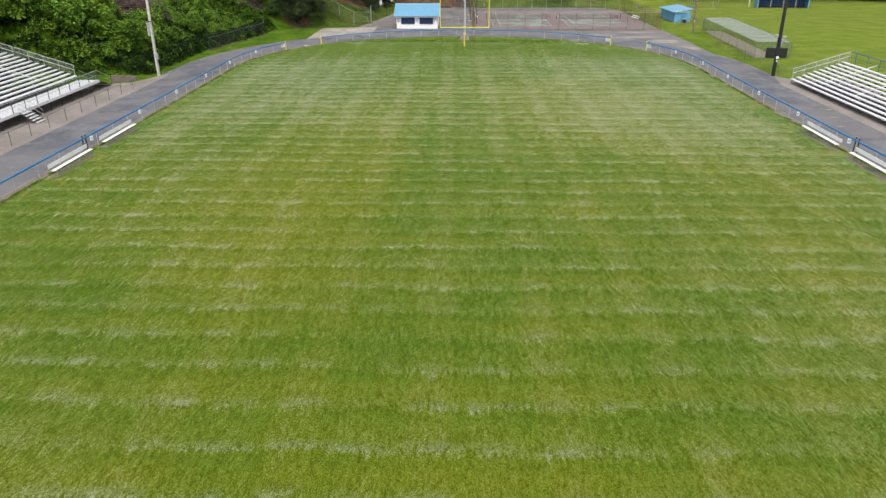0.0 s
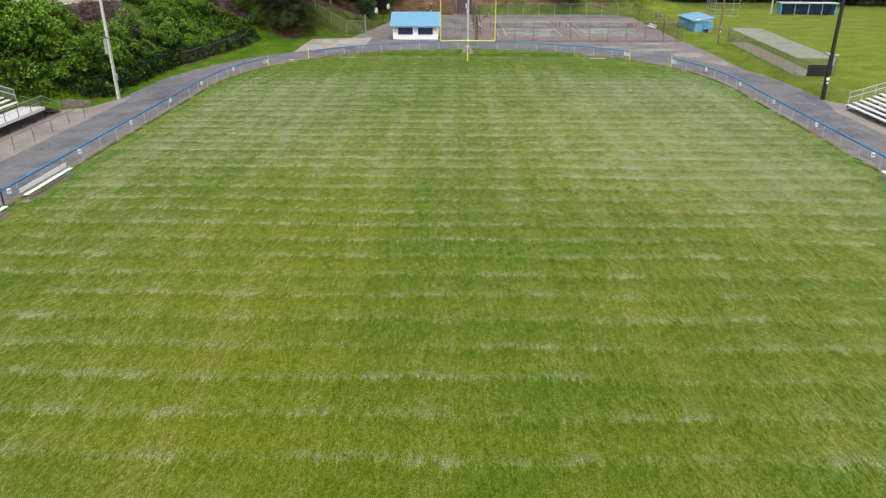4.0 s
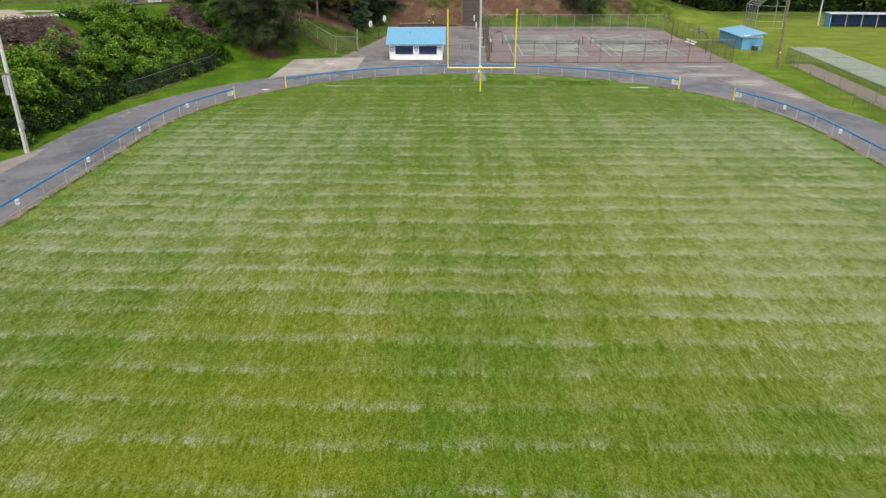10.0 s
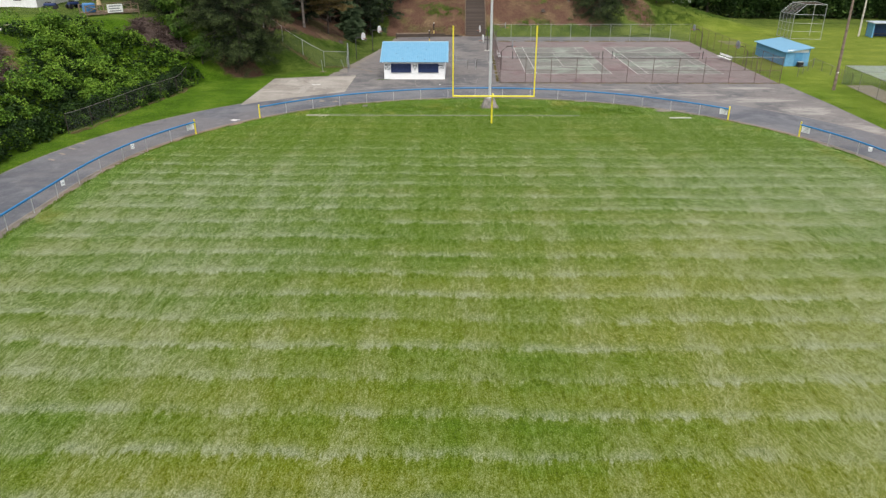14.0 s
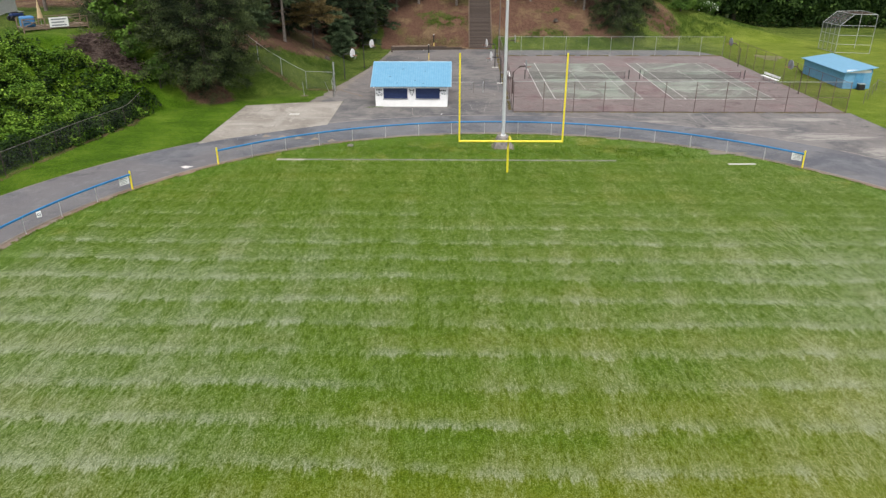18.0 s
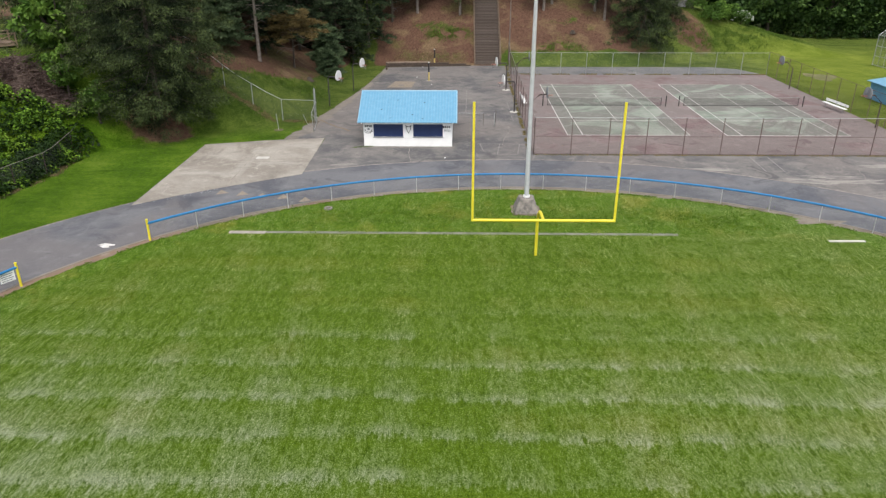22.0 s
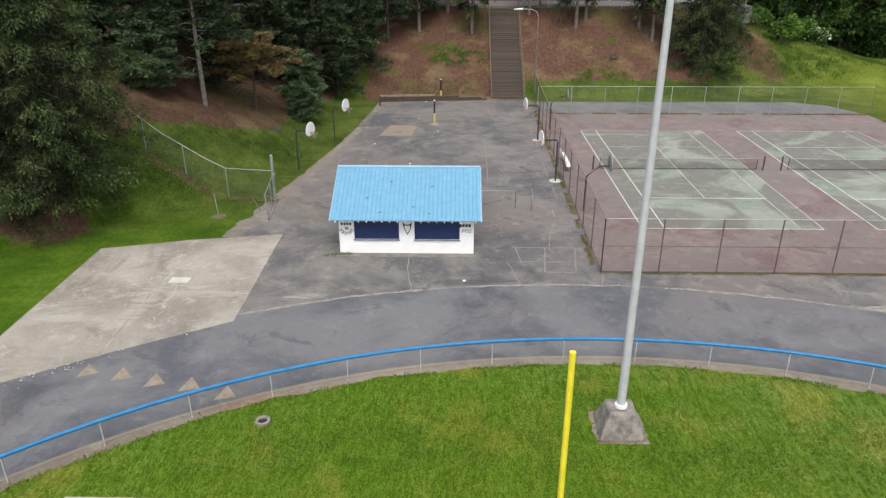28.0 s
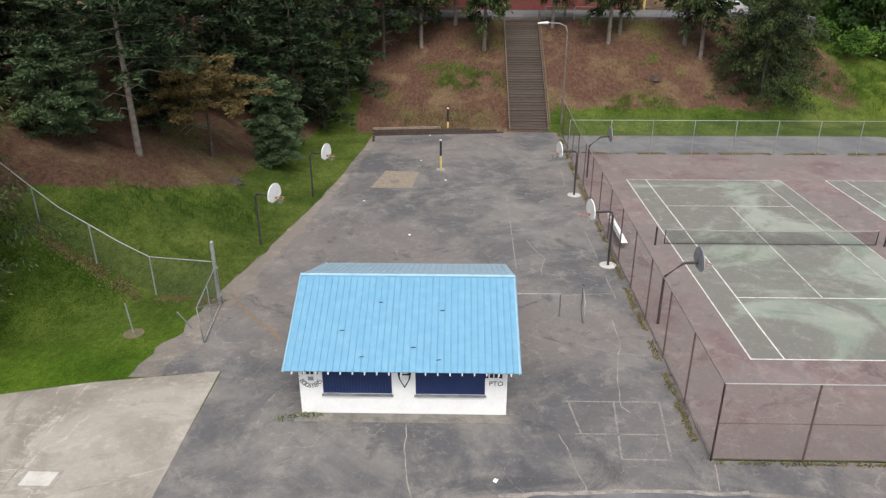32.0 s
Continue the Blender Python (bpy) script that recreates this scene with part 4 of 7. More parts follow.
def leaf_cloud(name, centres, dirs, length, width, material, seed=0, droop=0.0, brightened=None, level=0.0):
    """Many small leaves: each one a diamond about its own centre."""
    rng = np.random.default_rng(seed)
    n = len(centres)
    c = np.asarray(centres, float)
    d = np.asarray(dirs, float)
    d = d + rng.normal(0, 0.35, (n, 3))
    d[:, 2] -= droop
    d /= np.linalg.norm(d, axis=1, keepdims=True) + 1e-9
    s = np.cross(d, rng.normal(0, 1, (n, 3)) * (1 - level) + np.array([0, 0, 1.6 * level]))
    s /= np.linalg.norm(s, axis=1, keepdims=True) + 1e-9
    ln = length * rng.uniform(0.6, 1.4, (n, 1))
    wd = width * rng.uniform(0.6, 1.4, (n, 1))
    v = np.stack([c - d * ln * 0.5, c + s * wd * 0.5, c + d * ln * 0.5, c - s * wd * 0.5], 1).reshape(-1, 3)
    me = mesh_np(name, v, np.arange(4 * n).reshape(n, 4), material)
    if brightened is not None:
        me.attributes.new("brightened", "FLOAT", "POINT").data.foreach_set("value", np.repeat(np.asarray(brightened, np.float32), 4))
    return me


def conifer_sprays(height, radius, bare, seed, whorls, per, leaves, droop, layered, taper=0.7, size=1.0):
    """Tufts of needles on whorls of limbs: their centres and ways, the limbs as lines, and how far out each tuft sits."""
    rng = np.random.default_rng(seed)
    cs, ds, limbs, brightened = [], [], [], []
    for i in range(whorls):
        f = i / (whorls - 1)
        z = height * (bare + (1 - bare) * f ** 0.9)
        reach = radius * (1 - f) ** taper * rng.uniform(0.75, 1.15) + 0.25
        if not layered:
            reach *= min(1.0, 0.66 + 2.6 * f)
        k = max(3, int(per * (1 - 0.45 * f)))
        a0 = rng.uniform(0, 6.28)
        for j in range(k):
            a = a0 + 6.283 * j / k + rng.normal(0, 0.25)
            r = reach * rng.uniform(0.55, 1.12)
            out = np.array([math.cos(a), math.sin(a), 0])
            tilt = 0.25 * f - droop * (1 - f) * rng.uniform(0.5, 1.2)
            tip = out * r + np.array([0, 0, tilt * r])
            base = np.array([0, 0, z + rng.normal(0, 0.25)])
            limbs.append((base, base + tip))
            m = int(leaves * (0.35 + r / radius))
            tufts = max(4, int(11 * (0.35 + r / radius)))
            f_out = rng.uniform(0.12, 1.0, tufts) ** 0.6
            side = np.array([-out[1], out[0], 0])
            spread = 0.32 * r * (1.25 - f_out) + 0.10
            heart = base + np.outer(f_out, tip) + np.outer(rng.uniform(-1, 1, tufts) * spread, side)
            heart[:, 2] += -0.12 * f_out * f_out * r + (np.abs(rng.normal(0, 0.10, tufts)) if layered else -np.abs(rng.normal(0, 0.22, tufts)))
            pick = rng.integers(0, tufts, m)
            off = rng.normal(0, 0.20 * size, (m, 3)) * np.array([1.0, 1.0, 0.45 if layered else 0.75])
            if not layered:
                off[:, 2] -= 0.35 * np.linalg.norm(off[:, :2], axis=1)
            cs.append(heart[pick] + off)
            brightened.append(f_out[pick])
            way = out * 0.5 + np.array([0, 0, 0.10 if layered else -0.55])
            ds.append(np.tile(way, (m, 1)) + 0.9 * off / (np.linalg.norm(off, axis=1, keepdims=True) + 1e-6))
    return np.concatenate(cs), np.concatenate(ds), limbs, np.concatenate(brightened)


def conifer(name, label, height, radius, bare, seed, material, whorls, per, leaves, droop, layered, trunk_r, ll, lw, bark=BARK, dead=0, taper=0.7, size=1.0):
    cs, ds, limbs, brightened = conifer_sprays(height, radius, bare, seed, whorls, per, leaves, droop, layered, taper, size)
    t = thing(name, pose(0, 0, 0), label, "tree")
    part("trunk", tube([(0, 0, -0.5), (0, 0, 0.1), (0.06, 0.03, height * 0.4), (0, 0, height * 0.97)], trunk_r * 1.15, 10, 0.03), bark, t)
    bm = bmesh.new()
    for a, b in limbs[::2]:
        add_tube(bm, [a, a + (b - a) * 0.9], 0.035, 4, 0.01, cap=False)
    tagged(part("branch_frame", bm, bark, t), kind="stuff")
    ob = new("crown", leaf_cloud("crown", cs, ds, ll, lw, material, seed, 0.0, brightened))
    ob.parent = t
    rng = np.random.default_rng(seed + 9)
    for i in range(dead):
        z = height * bare * rng.uniform(0.35, 1.05)
        a = rng.uniform(0, 6.28)
        r = rng.uniform(1.0, 3.0)
        part("dead_branch", tube([(0, 0, z), (math.cos(a) * r * 0.5, math.sin(a) * r * 0.5, z + 0.35), (math.cos(a + 0.2) * r, math.sin(a + 0.2) * r, z - 0.1)], 0.04, 4, 0.012), BARK_PALE, t)
    return t


def broadleaf(name, label, height, radius, seed, material, clumps=70, leaves=75, ll=0.34, lw=0.24, low=0.15):
    """A trunk with forking limbs, and a crown of many uneven clumps of leaves."""
    rng = np.random.default_rng(seed)
    t = thing(name, pose(0, 0, 0), label, "tree")
    part("trunk", tube([(0, 0, -0.4), (0.05, 0, height * 0.3), (0.1, 0.05, height * 0.6)], radius * 0.06 + 0.06, 8, 0.08), BARK, t)
    bm = bmesh.new()
    cs, ds = [], []
    for i in range(clumps):
        u = rng.normal(0, 1, 3)
        u /= np.linalg.norm(u)
        f = rng.uniform(0.45, 1.0)
        c = np.array([u[0] * radius * f, u[1] * radius * f, height * (low + (1 - low) * (0.5 + 0.46 * u[2] * f))])
        rr = radius * rng.uniform(0.16, 0.32)
        if i % 4 == 0:
            add_tube(bm, [(0.05, 0, height * 0.3), (c[0] * 0.5, c[1] * 0.5, (height * 0.35 + c[2]) / 2), tuple(c)], 0.07, 4, 0.02, cap=False)
        v = rng.normal(0, 1, (leaves, 3))
        v /= np.linalg.norm(v, axis=1, keepdims=True)
        cs.append(c + v * rr * rng.uniform(0.55, 1.0, (leaves, 1)) * np.array([1.15, 1.15, 0.75]))
        ds.append(v + np.array([0, 0, -0.3]))
    tagged(part("branch_frame", bm, BARK, t), kind="stuff")
    ob = new("crown", leaf_cloud("crown", np.concatenate(cs), np.concatenate(ds), ll, lw, material, seed))
    ob.parent = t
    return t


def place(src, x, y, s=1.0, rz=0.0, lean=0.0):
    src.matrix_basis = pose(x, y, ground_z(x, y) - 0.1, lean, 0, rz) @ Matrix.Scale(s, 4)


def plant(src, x, y, s=1.0, rz=0.0, label=""):
    ob = copy_thing(src, pose(0, 0, 0))
    place(ob, x, y, s, rz)
    return tagged(ob, label)


pine_label = "tall dark green pine with layered limbs on the needle-strewn slope"
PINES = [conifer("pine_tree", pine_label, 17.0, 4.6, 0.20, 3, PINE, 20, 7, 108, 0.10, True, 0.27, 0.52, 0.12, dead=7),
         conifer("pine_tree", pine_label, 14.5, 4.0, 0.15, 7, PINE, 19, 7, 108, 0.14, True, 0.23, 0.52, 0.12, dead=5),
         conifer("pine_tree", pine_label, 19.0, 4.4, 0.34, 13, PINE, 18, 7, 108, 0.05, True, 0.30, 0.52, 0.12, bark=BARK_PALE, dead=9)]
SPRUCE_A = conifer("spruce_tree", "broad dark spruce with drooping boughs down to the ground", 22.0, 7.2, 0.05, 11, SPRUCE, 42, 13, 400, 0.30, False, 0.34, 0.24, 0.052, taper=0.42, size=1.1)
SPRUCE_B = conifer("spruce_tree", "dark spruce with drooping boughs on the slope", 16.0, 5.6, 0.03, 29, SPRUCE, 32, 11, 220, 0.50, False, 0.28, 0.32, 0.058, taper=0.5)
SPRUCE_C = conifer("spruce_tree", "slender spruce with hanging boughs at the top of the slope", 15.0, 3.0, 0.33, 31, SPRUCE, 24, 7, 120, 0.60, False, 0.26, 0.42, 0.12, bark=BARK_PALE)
BROWN_PINE = conifer("pine_tree", "small pine with browned needles in flat layers", 6.2, 4.2, 0.66, 17, BROWN_NEEDLES, 5, 10, 560, -0.02, True, 0.16, 0.28, 0.065, dead=8, taper=0.3, size=0.8)
BLUE_PINE = conifer("pine_tree", "young bluish-green pine with soft layered needles", 5.2, 3.2, 0.25, 19, BLUE_NEEDLES, 9, 9, 420, 0.10, True, 0.12, 0.32, 0.075, taper=0.45, size=0.8)
rng = np.random.default_rng(5)
place(BROWN_PINE, -28.8, 21.0, 1.0, 30)
place(BLUE_PINE, -34.8, 14.2, 1.0, 0)
plant(BLUE_PINE, -26.3, 29.0, 0.9, 100)
plant(BLUE_PINE, -25.5, 24.6, 0.62, 200)
place(SPRUCE_A, -36.3, -0.4, 1.0, 40)
place(SPRUCE_B, 16.6, 43.2, 1.0, 10)
place(SPRUCE_C, -9.6, 47.4, 1.0, 0)
for x, y, s in ((2.8, 48.3, 1.05), (4.1, 49.5, 0.95), (10.3, 48.0, 1.0), (11.5, 46.3, 1.0), (-2.6, 50.4, 0.9), (-12.5, 50.6, 1.0), (-15.9, 47.8, 1.1), (-1.0, 53.5, 0.8)):
    plant(SPRUCE_C, x, y, s, rng.uniform(0, 360))
plant(SPRUCE_B, 20.5, 50.0, 0.8, 75)
for x, y, s in ((-43.5, 4.5, 0.9), (-49.0, 11.0, 0.95)):
    plant(SPRUCE_B, x, y, 1.35 * s, rng.uniform(0, 360), "broad dark spruce behind the bank")
spots = [(-31.4, 16.0, 2, 0.9), (-36.5, 21.5, 0, 1.0), (-40.5, 15.0, 1, 1.0), (-33.5, 25.5, 0, 1.0), (-30.0, 30.0, 1, 1.05), (-40.5, 27.0, 2, 1.0), (-26.0, 35.0, 0, 0.9), (-34.0, 34.5, 2, 1.0),
         (-46.0, 20.5, 0, 1.0), (-46.5, 32.0, 1, 1.1), (-52.5, 26.0, 2, 1.0), (-22.5, 41.0, 1, 1.0), (-29.0, 40.0, 2, 1.0), (-37.0, 42.0, 0, 1.1), (-52.0, 40.0, 0, 1.1), (-60.0, 32.0, 1, 1.1),
         (-58.0, 20.0, 0, 1.0), (-19.5, 46.0, 0, 0.95), (-24.5, 49.0, 2, 1.0), (-31.5, 50.0, 0, 1.1), (-45.0, 48.0, 1, 1.1), (-18.0, 54.0, 1, 1.0), (-66.0, 24.0, 2, 1.0), (-52.0, 15.5, 1, 0.95), (-27.5, 33.0, 1, 0.7), (-24.3, 37.6, 1, 0.75),
         (-48.0, 26.5, 0, 1.1), (-42.0, 18.5, 0, 0.95), (-35.5, 29.5, 2, 1.05), (-28.0, 44.5, 0, 1.0), (-33.0, 46.0, 1, 1.1), (-41.5, 40.0, 2, 1.1), (-21.0, 51.0, 2, 1.0), (-49.5, 36.5, 2, 1.1), (-56.0, 46.0, 0, 1.2), (-38.0, 53.0, 0, 1.2), (-26.0, 57.0, 0, 1.1), (-14.5, 55.5, 0, 1.0), (-47.0, 15.0, 1, 1.0), (-39.5, 11.5, 1, 0.8),
         (-40.0, 35.5, 1, 0.9), (-36.0, 16.8, 1, 0.6), (-43.0, 22.5, 1, 0.7), (-32.0, 21.0, 1, 0.62), (-38.0, 30.5, 1, 0.7)]
used = set()
for x, y, k, s in spots:
    rz = rng.uniform(0, 360)
    if k in used:
        plant(PINES[k], x, y, s, rz)
    else:
        used.add(k)
        place(PINES[k], x, y, s, rz)

# broad-leaved wood behind the ball field and on the plateau
LEAFY = [broadleaf("leafy_tree", "dense broad-leaved tree at the edge of the wood", 13.0, 5.2, 41, BROADLEAF, 90, 58, 0.66, 0.46, 0.06),
         broadleaf("leafy_tree", "dense broad-leaved tree at the edge of the wood", 10.5, 4.6, 43, BROADLEAF, 80, 58, 0.60, 0.44, 0.04)]
wood = []
for i in range(17):
    wood.append((34.0 + i * 5.2 + rng.uniform(-1, 1), 70.5 - 0.12 * i + rng.uniform(-2.0, 2.0) + (3.0 if i < 2 else 0)))
for i in range(8):
    wood.append((30.0 + i * 8.0 + rng.uniform(-2, 2), 80.0 + rng.uniform(-2, 2)))
wood += [(38.0, 63.5), (43.5, 66.0), (86.0, 60.0), (93.0, 57.0), (100.0, 54.0), (107.0, 50.0)]
for i, (x, y) in enumerate(wood):
    if i < 2:
        place(LEAFY[i], x, y, rng.uniform(0.9, 1.2), rng.uniform(0, 360))
    else:
        plant(LEAFY[i % 2], x, y, rng.uniform(0.85, 1.25), rng.uniform(0, 360))
edge = [(36.0 + 0.95 * i, 67.5 - 0.02 * i + 1.4 * math.sin(i * 1.3) - max(0, i - 48) * 0.42, z + 0.4 * math.sin(i * 2.1), 1.25) for i in range(80) for z in (0.5, 1.9, 3.2)]
edge = [(x, y, z + ground_z(x, y), r) for x, y, z, r in edge]
SAPLING = broadleaf("leafy_tree", "light green sapling beside the dark spruce", 7.0, 2.2, 47, BROADLEAF_PALE, 40, 70, 0.34, 0.26, 0.15)
place(SAPLING, -43.6, -1.0, 1.3, 0)
for x, y, k in ((-44.8, 1.0, 1.2), (-42.6, -3.0, 0.7), (-45.5, 3.6, 1.3)):
    plant(SAPLING, x, y, k, 60 * k)
plant(SAPLING, -40.2, -3.4, 0.55, 80, "light green bush under the dark spruce")
BUSH = broadleaf("flowering_bush", "rounded green bush on the knoll", 3.4, 2.6, 51, BROADLEAF_PALE, 45, 80, 0.28, 0.2, 0.05)
place(BUSH, 29.5, 53.5, 0.8, 0)
for x, y, s in ((32.0, 54.8, 0.85), (34.8, 55.4, 0.75), (27.0, 55.6, 0.75)):
    plant(BUSH, x, y, s, rng.uniform(0, 360))
c = np.random.default_rng(3).normal(0, 1, (220, 3))
c[:, 2] = np.abs(c[:, 2])
c /= np.linalg.norm(c, axis=1, keepdims=True)
me = leaf_cloud("blossom", np.array([34.7, 54.8, ground_z(34.8, 55.4) + 0.7]) + c * np.array([1.7, 1.7, 1.5]), c, 0.16, 0.16, WHITE, 4)
tagged(new("blossom", me), "white blossom on the bush", "flowers", kind="stuff")


def thicket(name, label, spots, clump, leaves, ll, lw, material, seed):
    """Clumps of leaves heaped over the ground."""
    rng = np.random.default_rng(seed)
    cs, ds = [], []
    for x, y, z, r in spots:
        n = int(leaves * r * r)
        v = rng.normal(0, 1, (n, 3))
        v[:, 2] = np.abs(v[:, 2]) * 1.1 - 0.25
        v /= np.linalg.norm(v, axis=1, keepdims=True)
        cs.append(np.array([x, y, z]) + v * r * rng.uniform(0.7, 1.05, (n, 1)))
        w = v * 0.7 + rng.normal(0, 0.4, (n, 3))
        w[:, 2] *= 0.4
        ds.append(w)
    me = leaf_cloud(name, np.concatenate(cs), np.concatenate(ds), ll, lw, material, seed, 0.25, level=0.6)
    return tagged(new(name, me), label, "vines", kind="stuff")


thicket("wood_edge", "dark leafy undergrowth along the edge of the wood", edge, 1.0, 60, 0.42, 0.30, UNDERWOOD, 8)


def bank_edge(y):
    return -44.4 + 4.0 * smooth(y, -34, -10) - 13.0 * smooth(-y, 50, 58)


def on_bank(x, y):
    brush = math.hypot((x + 45.5) / 3.6, (y + 3.3) / 1.9) < 1.0 or math.hypot((x + 55.0) / 4.4, (y + 27) / 9.0) < 1.0
    top = -54.5 + 3.0 * noise.noise((y * 0.10, 4.0, 0.0)) - 8.0 * smooth(-y, 34, 44)
    return top - 1.5 < x < bank_edge(y) and not brush and y < -6.2 + 0.5 * max(0.0, x + 50)


def heaps(seed, count, r0, r1):
    """Spots of growth piled into lumps two or three metres across, with hollows between."""
    rng = np.random.default_rng(seed)
    high, low = [], []
    for _ in range(count):
        x, y = rng.uniform(-72, -38), rng.uniform(-112, 0)
        if not on_bank(x, y):
            continue
        r = rng.uniform(r0, r1)
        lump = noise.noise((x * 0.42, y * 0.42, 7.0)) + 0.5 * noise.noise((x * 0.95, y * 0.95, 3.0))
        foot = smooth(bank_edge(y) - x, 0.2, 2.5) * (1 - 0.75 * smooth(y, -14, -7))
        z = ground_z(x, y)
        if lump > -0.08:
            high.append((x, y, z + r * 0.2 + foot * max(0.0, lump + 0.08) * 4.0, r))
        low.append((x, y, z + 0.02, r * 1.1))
    return high, low


high, low = heaps(21, 6500, 0.45, 0.95)
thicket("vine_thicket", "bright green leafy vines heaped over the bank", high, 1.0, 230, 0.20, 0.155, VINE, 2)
# dark leaves paint the shade between the lumps
thicket("undergrowth", "leafy growth under the vines, coloured dark as the shade of the hollows", low, 1.0, 72, 0.30, 0.22, SHADED_LEAVES, 3)
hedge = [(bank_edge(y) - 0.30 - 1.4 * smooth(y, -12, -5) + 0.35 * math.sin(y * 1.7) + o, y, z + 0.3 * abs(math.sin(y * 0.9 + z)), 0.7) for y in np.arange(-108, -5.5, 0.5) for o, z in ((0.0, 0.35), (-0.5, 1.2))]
thicket("hedge_growth", "dark leafy growth at the foot of the bank", hedge, 1.0, 150, 0.21, 0.15, SHADED_LEAVES, 6)
tall = [(-48.5, -47.5, 1.0), (-52, -49.5, 1.2), (-47.6, -42.5, 0.8), (-57.5, -52.5, 1.2), (-62, -58, 1.3), (-62, -66, 1.2), (-62.5, -75, 1.3), (-53, -45.0, 1.0), (-58, -46, 1.1), (-49.5, -38, 0.8), (-62, -84, 1.2), (-63, -93, 1.3), (-60.5, -54.5, 1.0), (-60.8, -62, 0.9), (-60.8, -70, 0.9), (-60.8, -79, 0.9), (-61, -88, 1.0)]
SHRUB = broadleaf("bank_shrub", "bushy light green shrub on the overgrown bank", 4.6, 2.9, 61, VINE, 75, 95, 0.28, 0.21, 0.0)
for i, (x, y, s) in enumerate(tall):
    if i == 0:
        place(SHRUB, x, y, s, 0)
    else:
        plant(SHRUB, x, y, s, rng.uniform(0, 360))


def stick_pile(name, label, x0, y0, rx, ry, count, high, material, seed):
    """Cut branches thrown on a heap: thin three-sided bars."""
    rng = np.random.default_rng(seed)
    verts, faces = [], []
    for i in range(count):
        a, f = rng.uniform(0, 6.283), rng.uniform(0, 1) ** 0.5
        f *= 0.82 + 0.2 * math.sin(3 * a + seed) + 0.12 * math.sin(7 * a)
        x, y = x0 + math.cos(a) * rx * f, y0 + math.sin(a) * ry * f
        z = ground_z(x, y) + rng.uniform(0.02, 1) * high * (1 - f * f) + 0.03
        d = np.array([rng.normal(), rng.normal(), rng.normal() * 0.25])
        d *= rng.uniform(0.35, 1.1) / np.linalg.norm(d)
        r = rng.uniform(0.012, 0.035)
        s = np.cross(d, (0, 0, 1.0))
        s = s / np.linalg.norm(s) * r
        u = np.cross(s, d)
        u = u / np.linalg.norm(u) * r
        c = np.array([x, y, z])
        b = len(verts)
        for e in (-d, d):
            verts += [c + e + s, c + e - s, c + e + u * 1.5]
        faces += [(b, b + 1, b + 4, b + 3), (b + 1, b + 2, b + 5, b + 4), (b + 2, b, b + 3, b + 5)]
    tagged(new(name, mesh_np(name, verts, faces, material)), label, "brush", kind="stuff")


stick_pile("brush_pile", "brown heap of cut branches on the bank", -55.2, -27.0, 4.4, 9.0, 3600, 0.8, STICKS, 1)
stick_pile("brush_pile", "brown heap of cut branches beside the spruce", -45.5, -3.3, 4.0, 2.2, 1500, 0.4, STICKS, 2)


def stump(x, y, r, h, label):
    """A ragged old bole: uneven rim, spreading roots."""
    t = thing("tree_stump", pose(x, y, ground_z(x, y) - 0.05), label, "stump", "stumps")
    rng = np.random.default_rng(int(r * 100))
    bm = bmesh.new()
    n = 14
    rings = []
    for z, k in ((0, 1.8), (h * 0.3, 1.15), (h * 0.7, 1.0), (h, 0.85), (h * 0.6, 0.5)):
        rings.append([bm.verts.new((r * k * (1 + 0.16 * math.sin(3 * a) + 0.1 * math.sin(5 * a)) * math.cos(a), r * k * (1 + 0.16 * math.sin(3 * a) + 0.1 * math.sin(5 * a)) * math.sin(a), z * rng.uniform(0.7, 1.25))) for a in np.linspace(0, 6.2832, n, endpoint=False)])
    for p, q in zip(rings, rings[1:]):
        for i in range(n):
            bm.faces.new((p[i], p[(i + 1) % n], q[(i + 1) % n], q[i]))
    bm.faces.new(rings[-1])
    part("bole", bm, BARK, t)
    for i in range(7):
        a = i * 0.9 + rng.uniform(-0.2, 0.2)
        part("root", tube([(r * 0.8 * math.cos(a), r * 0.8 * math.sin(a), h * 0.5), (r * 1.7 * math.cos(a), r * 1.7 * math.sin(a), 0.10), (r * 2.9 * math.cos(a), r * 2.9 * math.sin(a), -0.05)], 0.06, 5, 0.02), BARK, t)


stump(-26.6, 18.4, 0.27, 0.42, "old grey tree stump with spreading roots")
stump(6.6, 43.6, 0.28, 0.40, "sawn tree stump on the slope")


def weed_strip(name, label, pts, width, count, high, material, seed):
    rng = np.random.default_rng(seed)
    cs = []
    for _ in range(count):
        i = rng.integers(0, len(pts) - 1)
        f = rng.uniform(0, 1)
        x = pts[i][0] + (pts[i + 1][0] - pts[i][0]) * f + rng.normal(0, width)
        y = pts[i][1] + (pts[i + 1][1] - pts[i][1]) * f + rng.normal(0, width)
        if noise.noise((x * 0.8, y * 0.8, seed)) > -0.15:
            cs.append((x, y, ground_z(x, y) + rng.uniform(0.03, high)))
    d = np.tile((0, 0, 1.0), (len(cs), 1))
    tagged(new(name, leaf_cloud(name, cs, d, high * 1.2, 0.05, material, seed)), label, "weeds", kind="stuff")


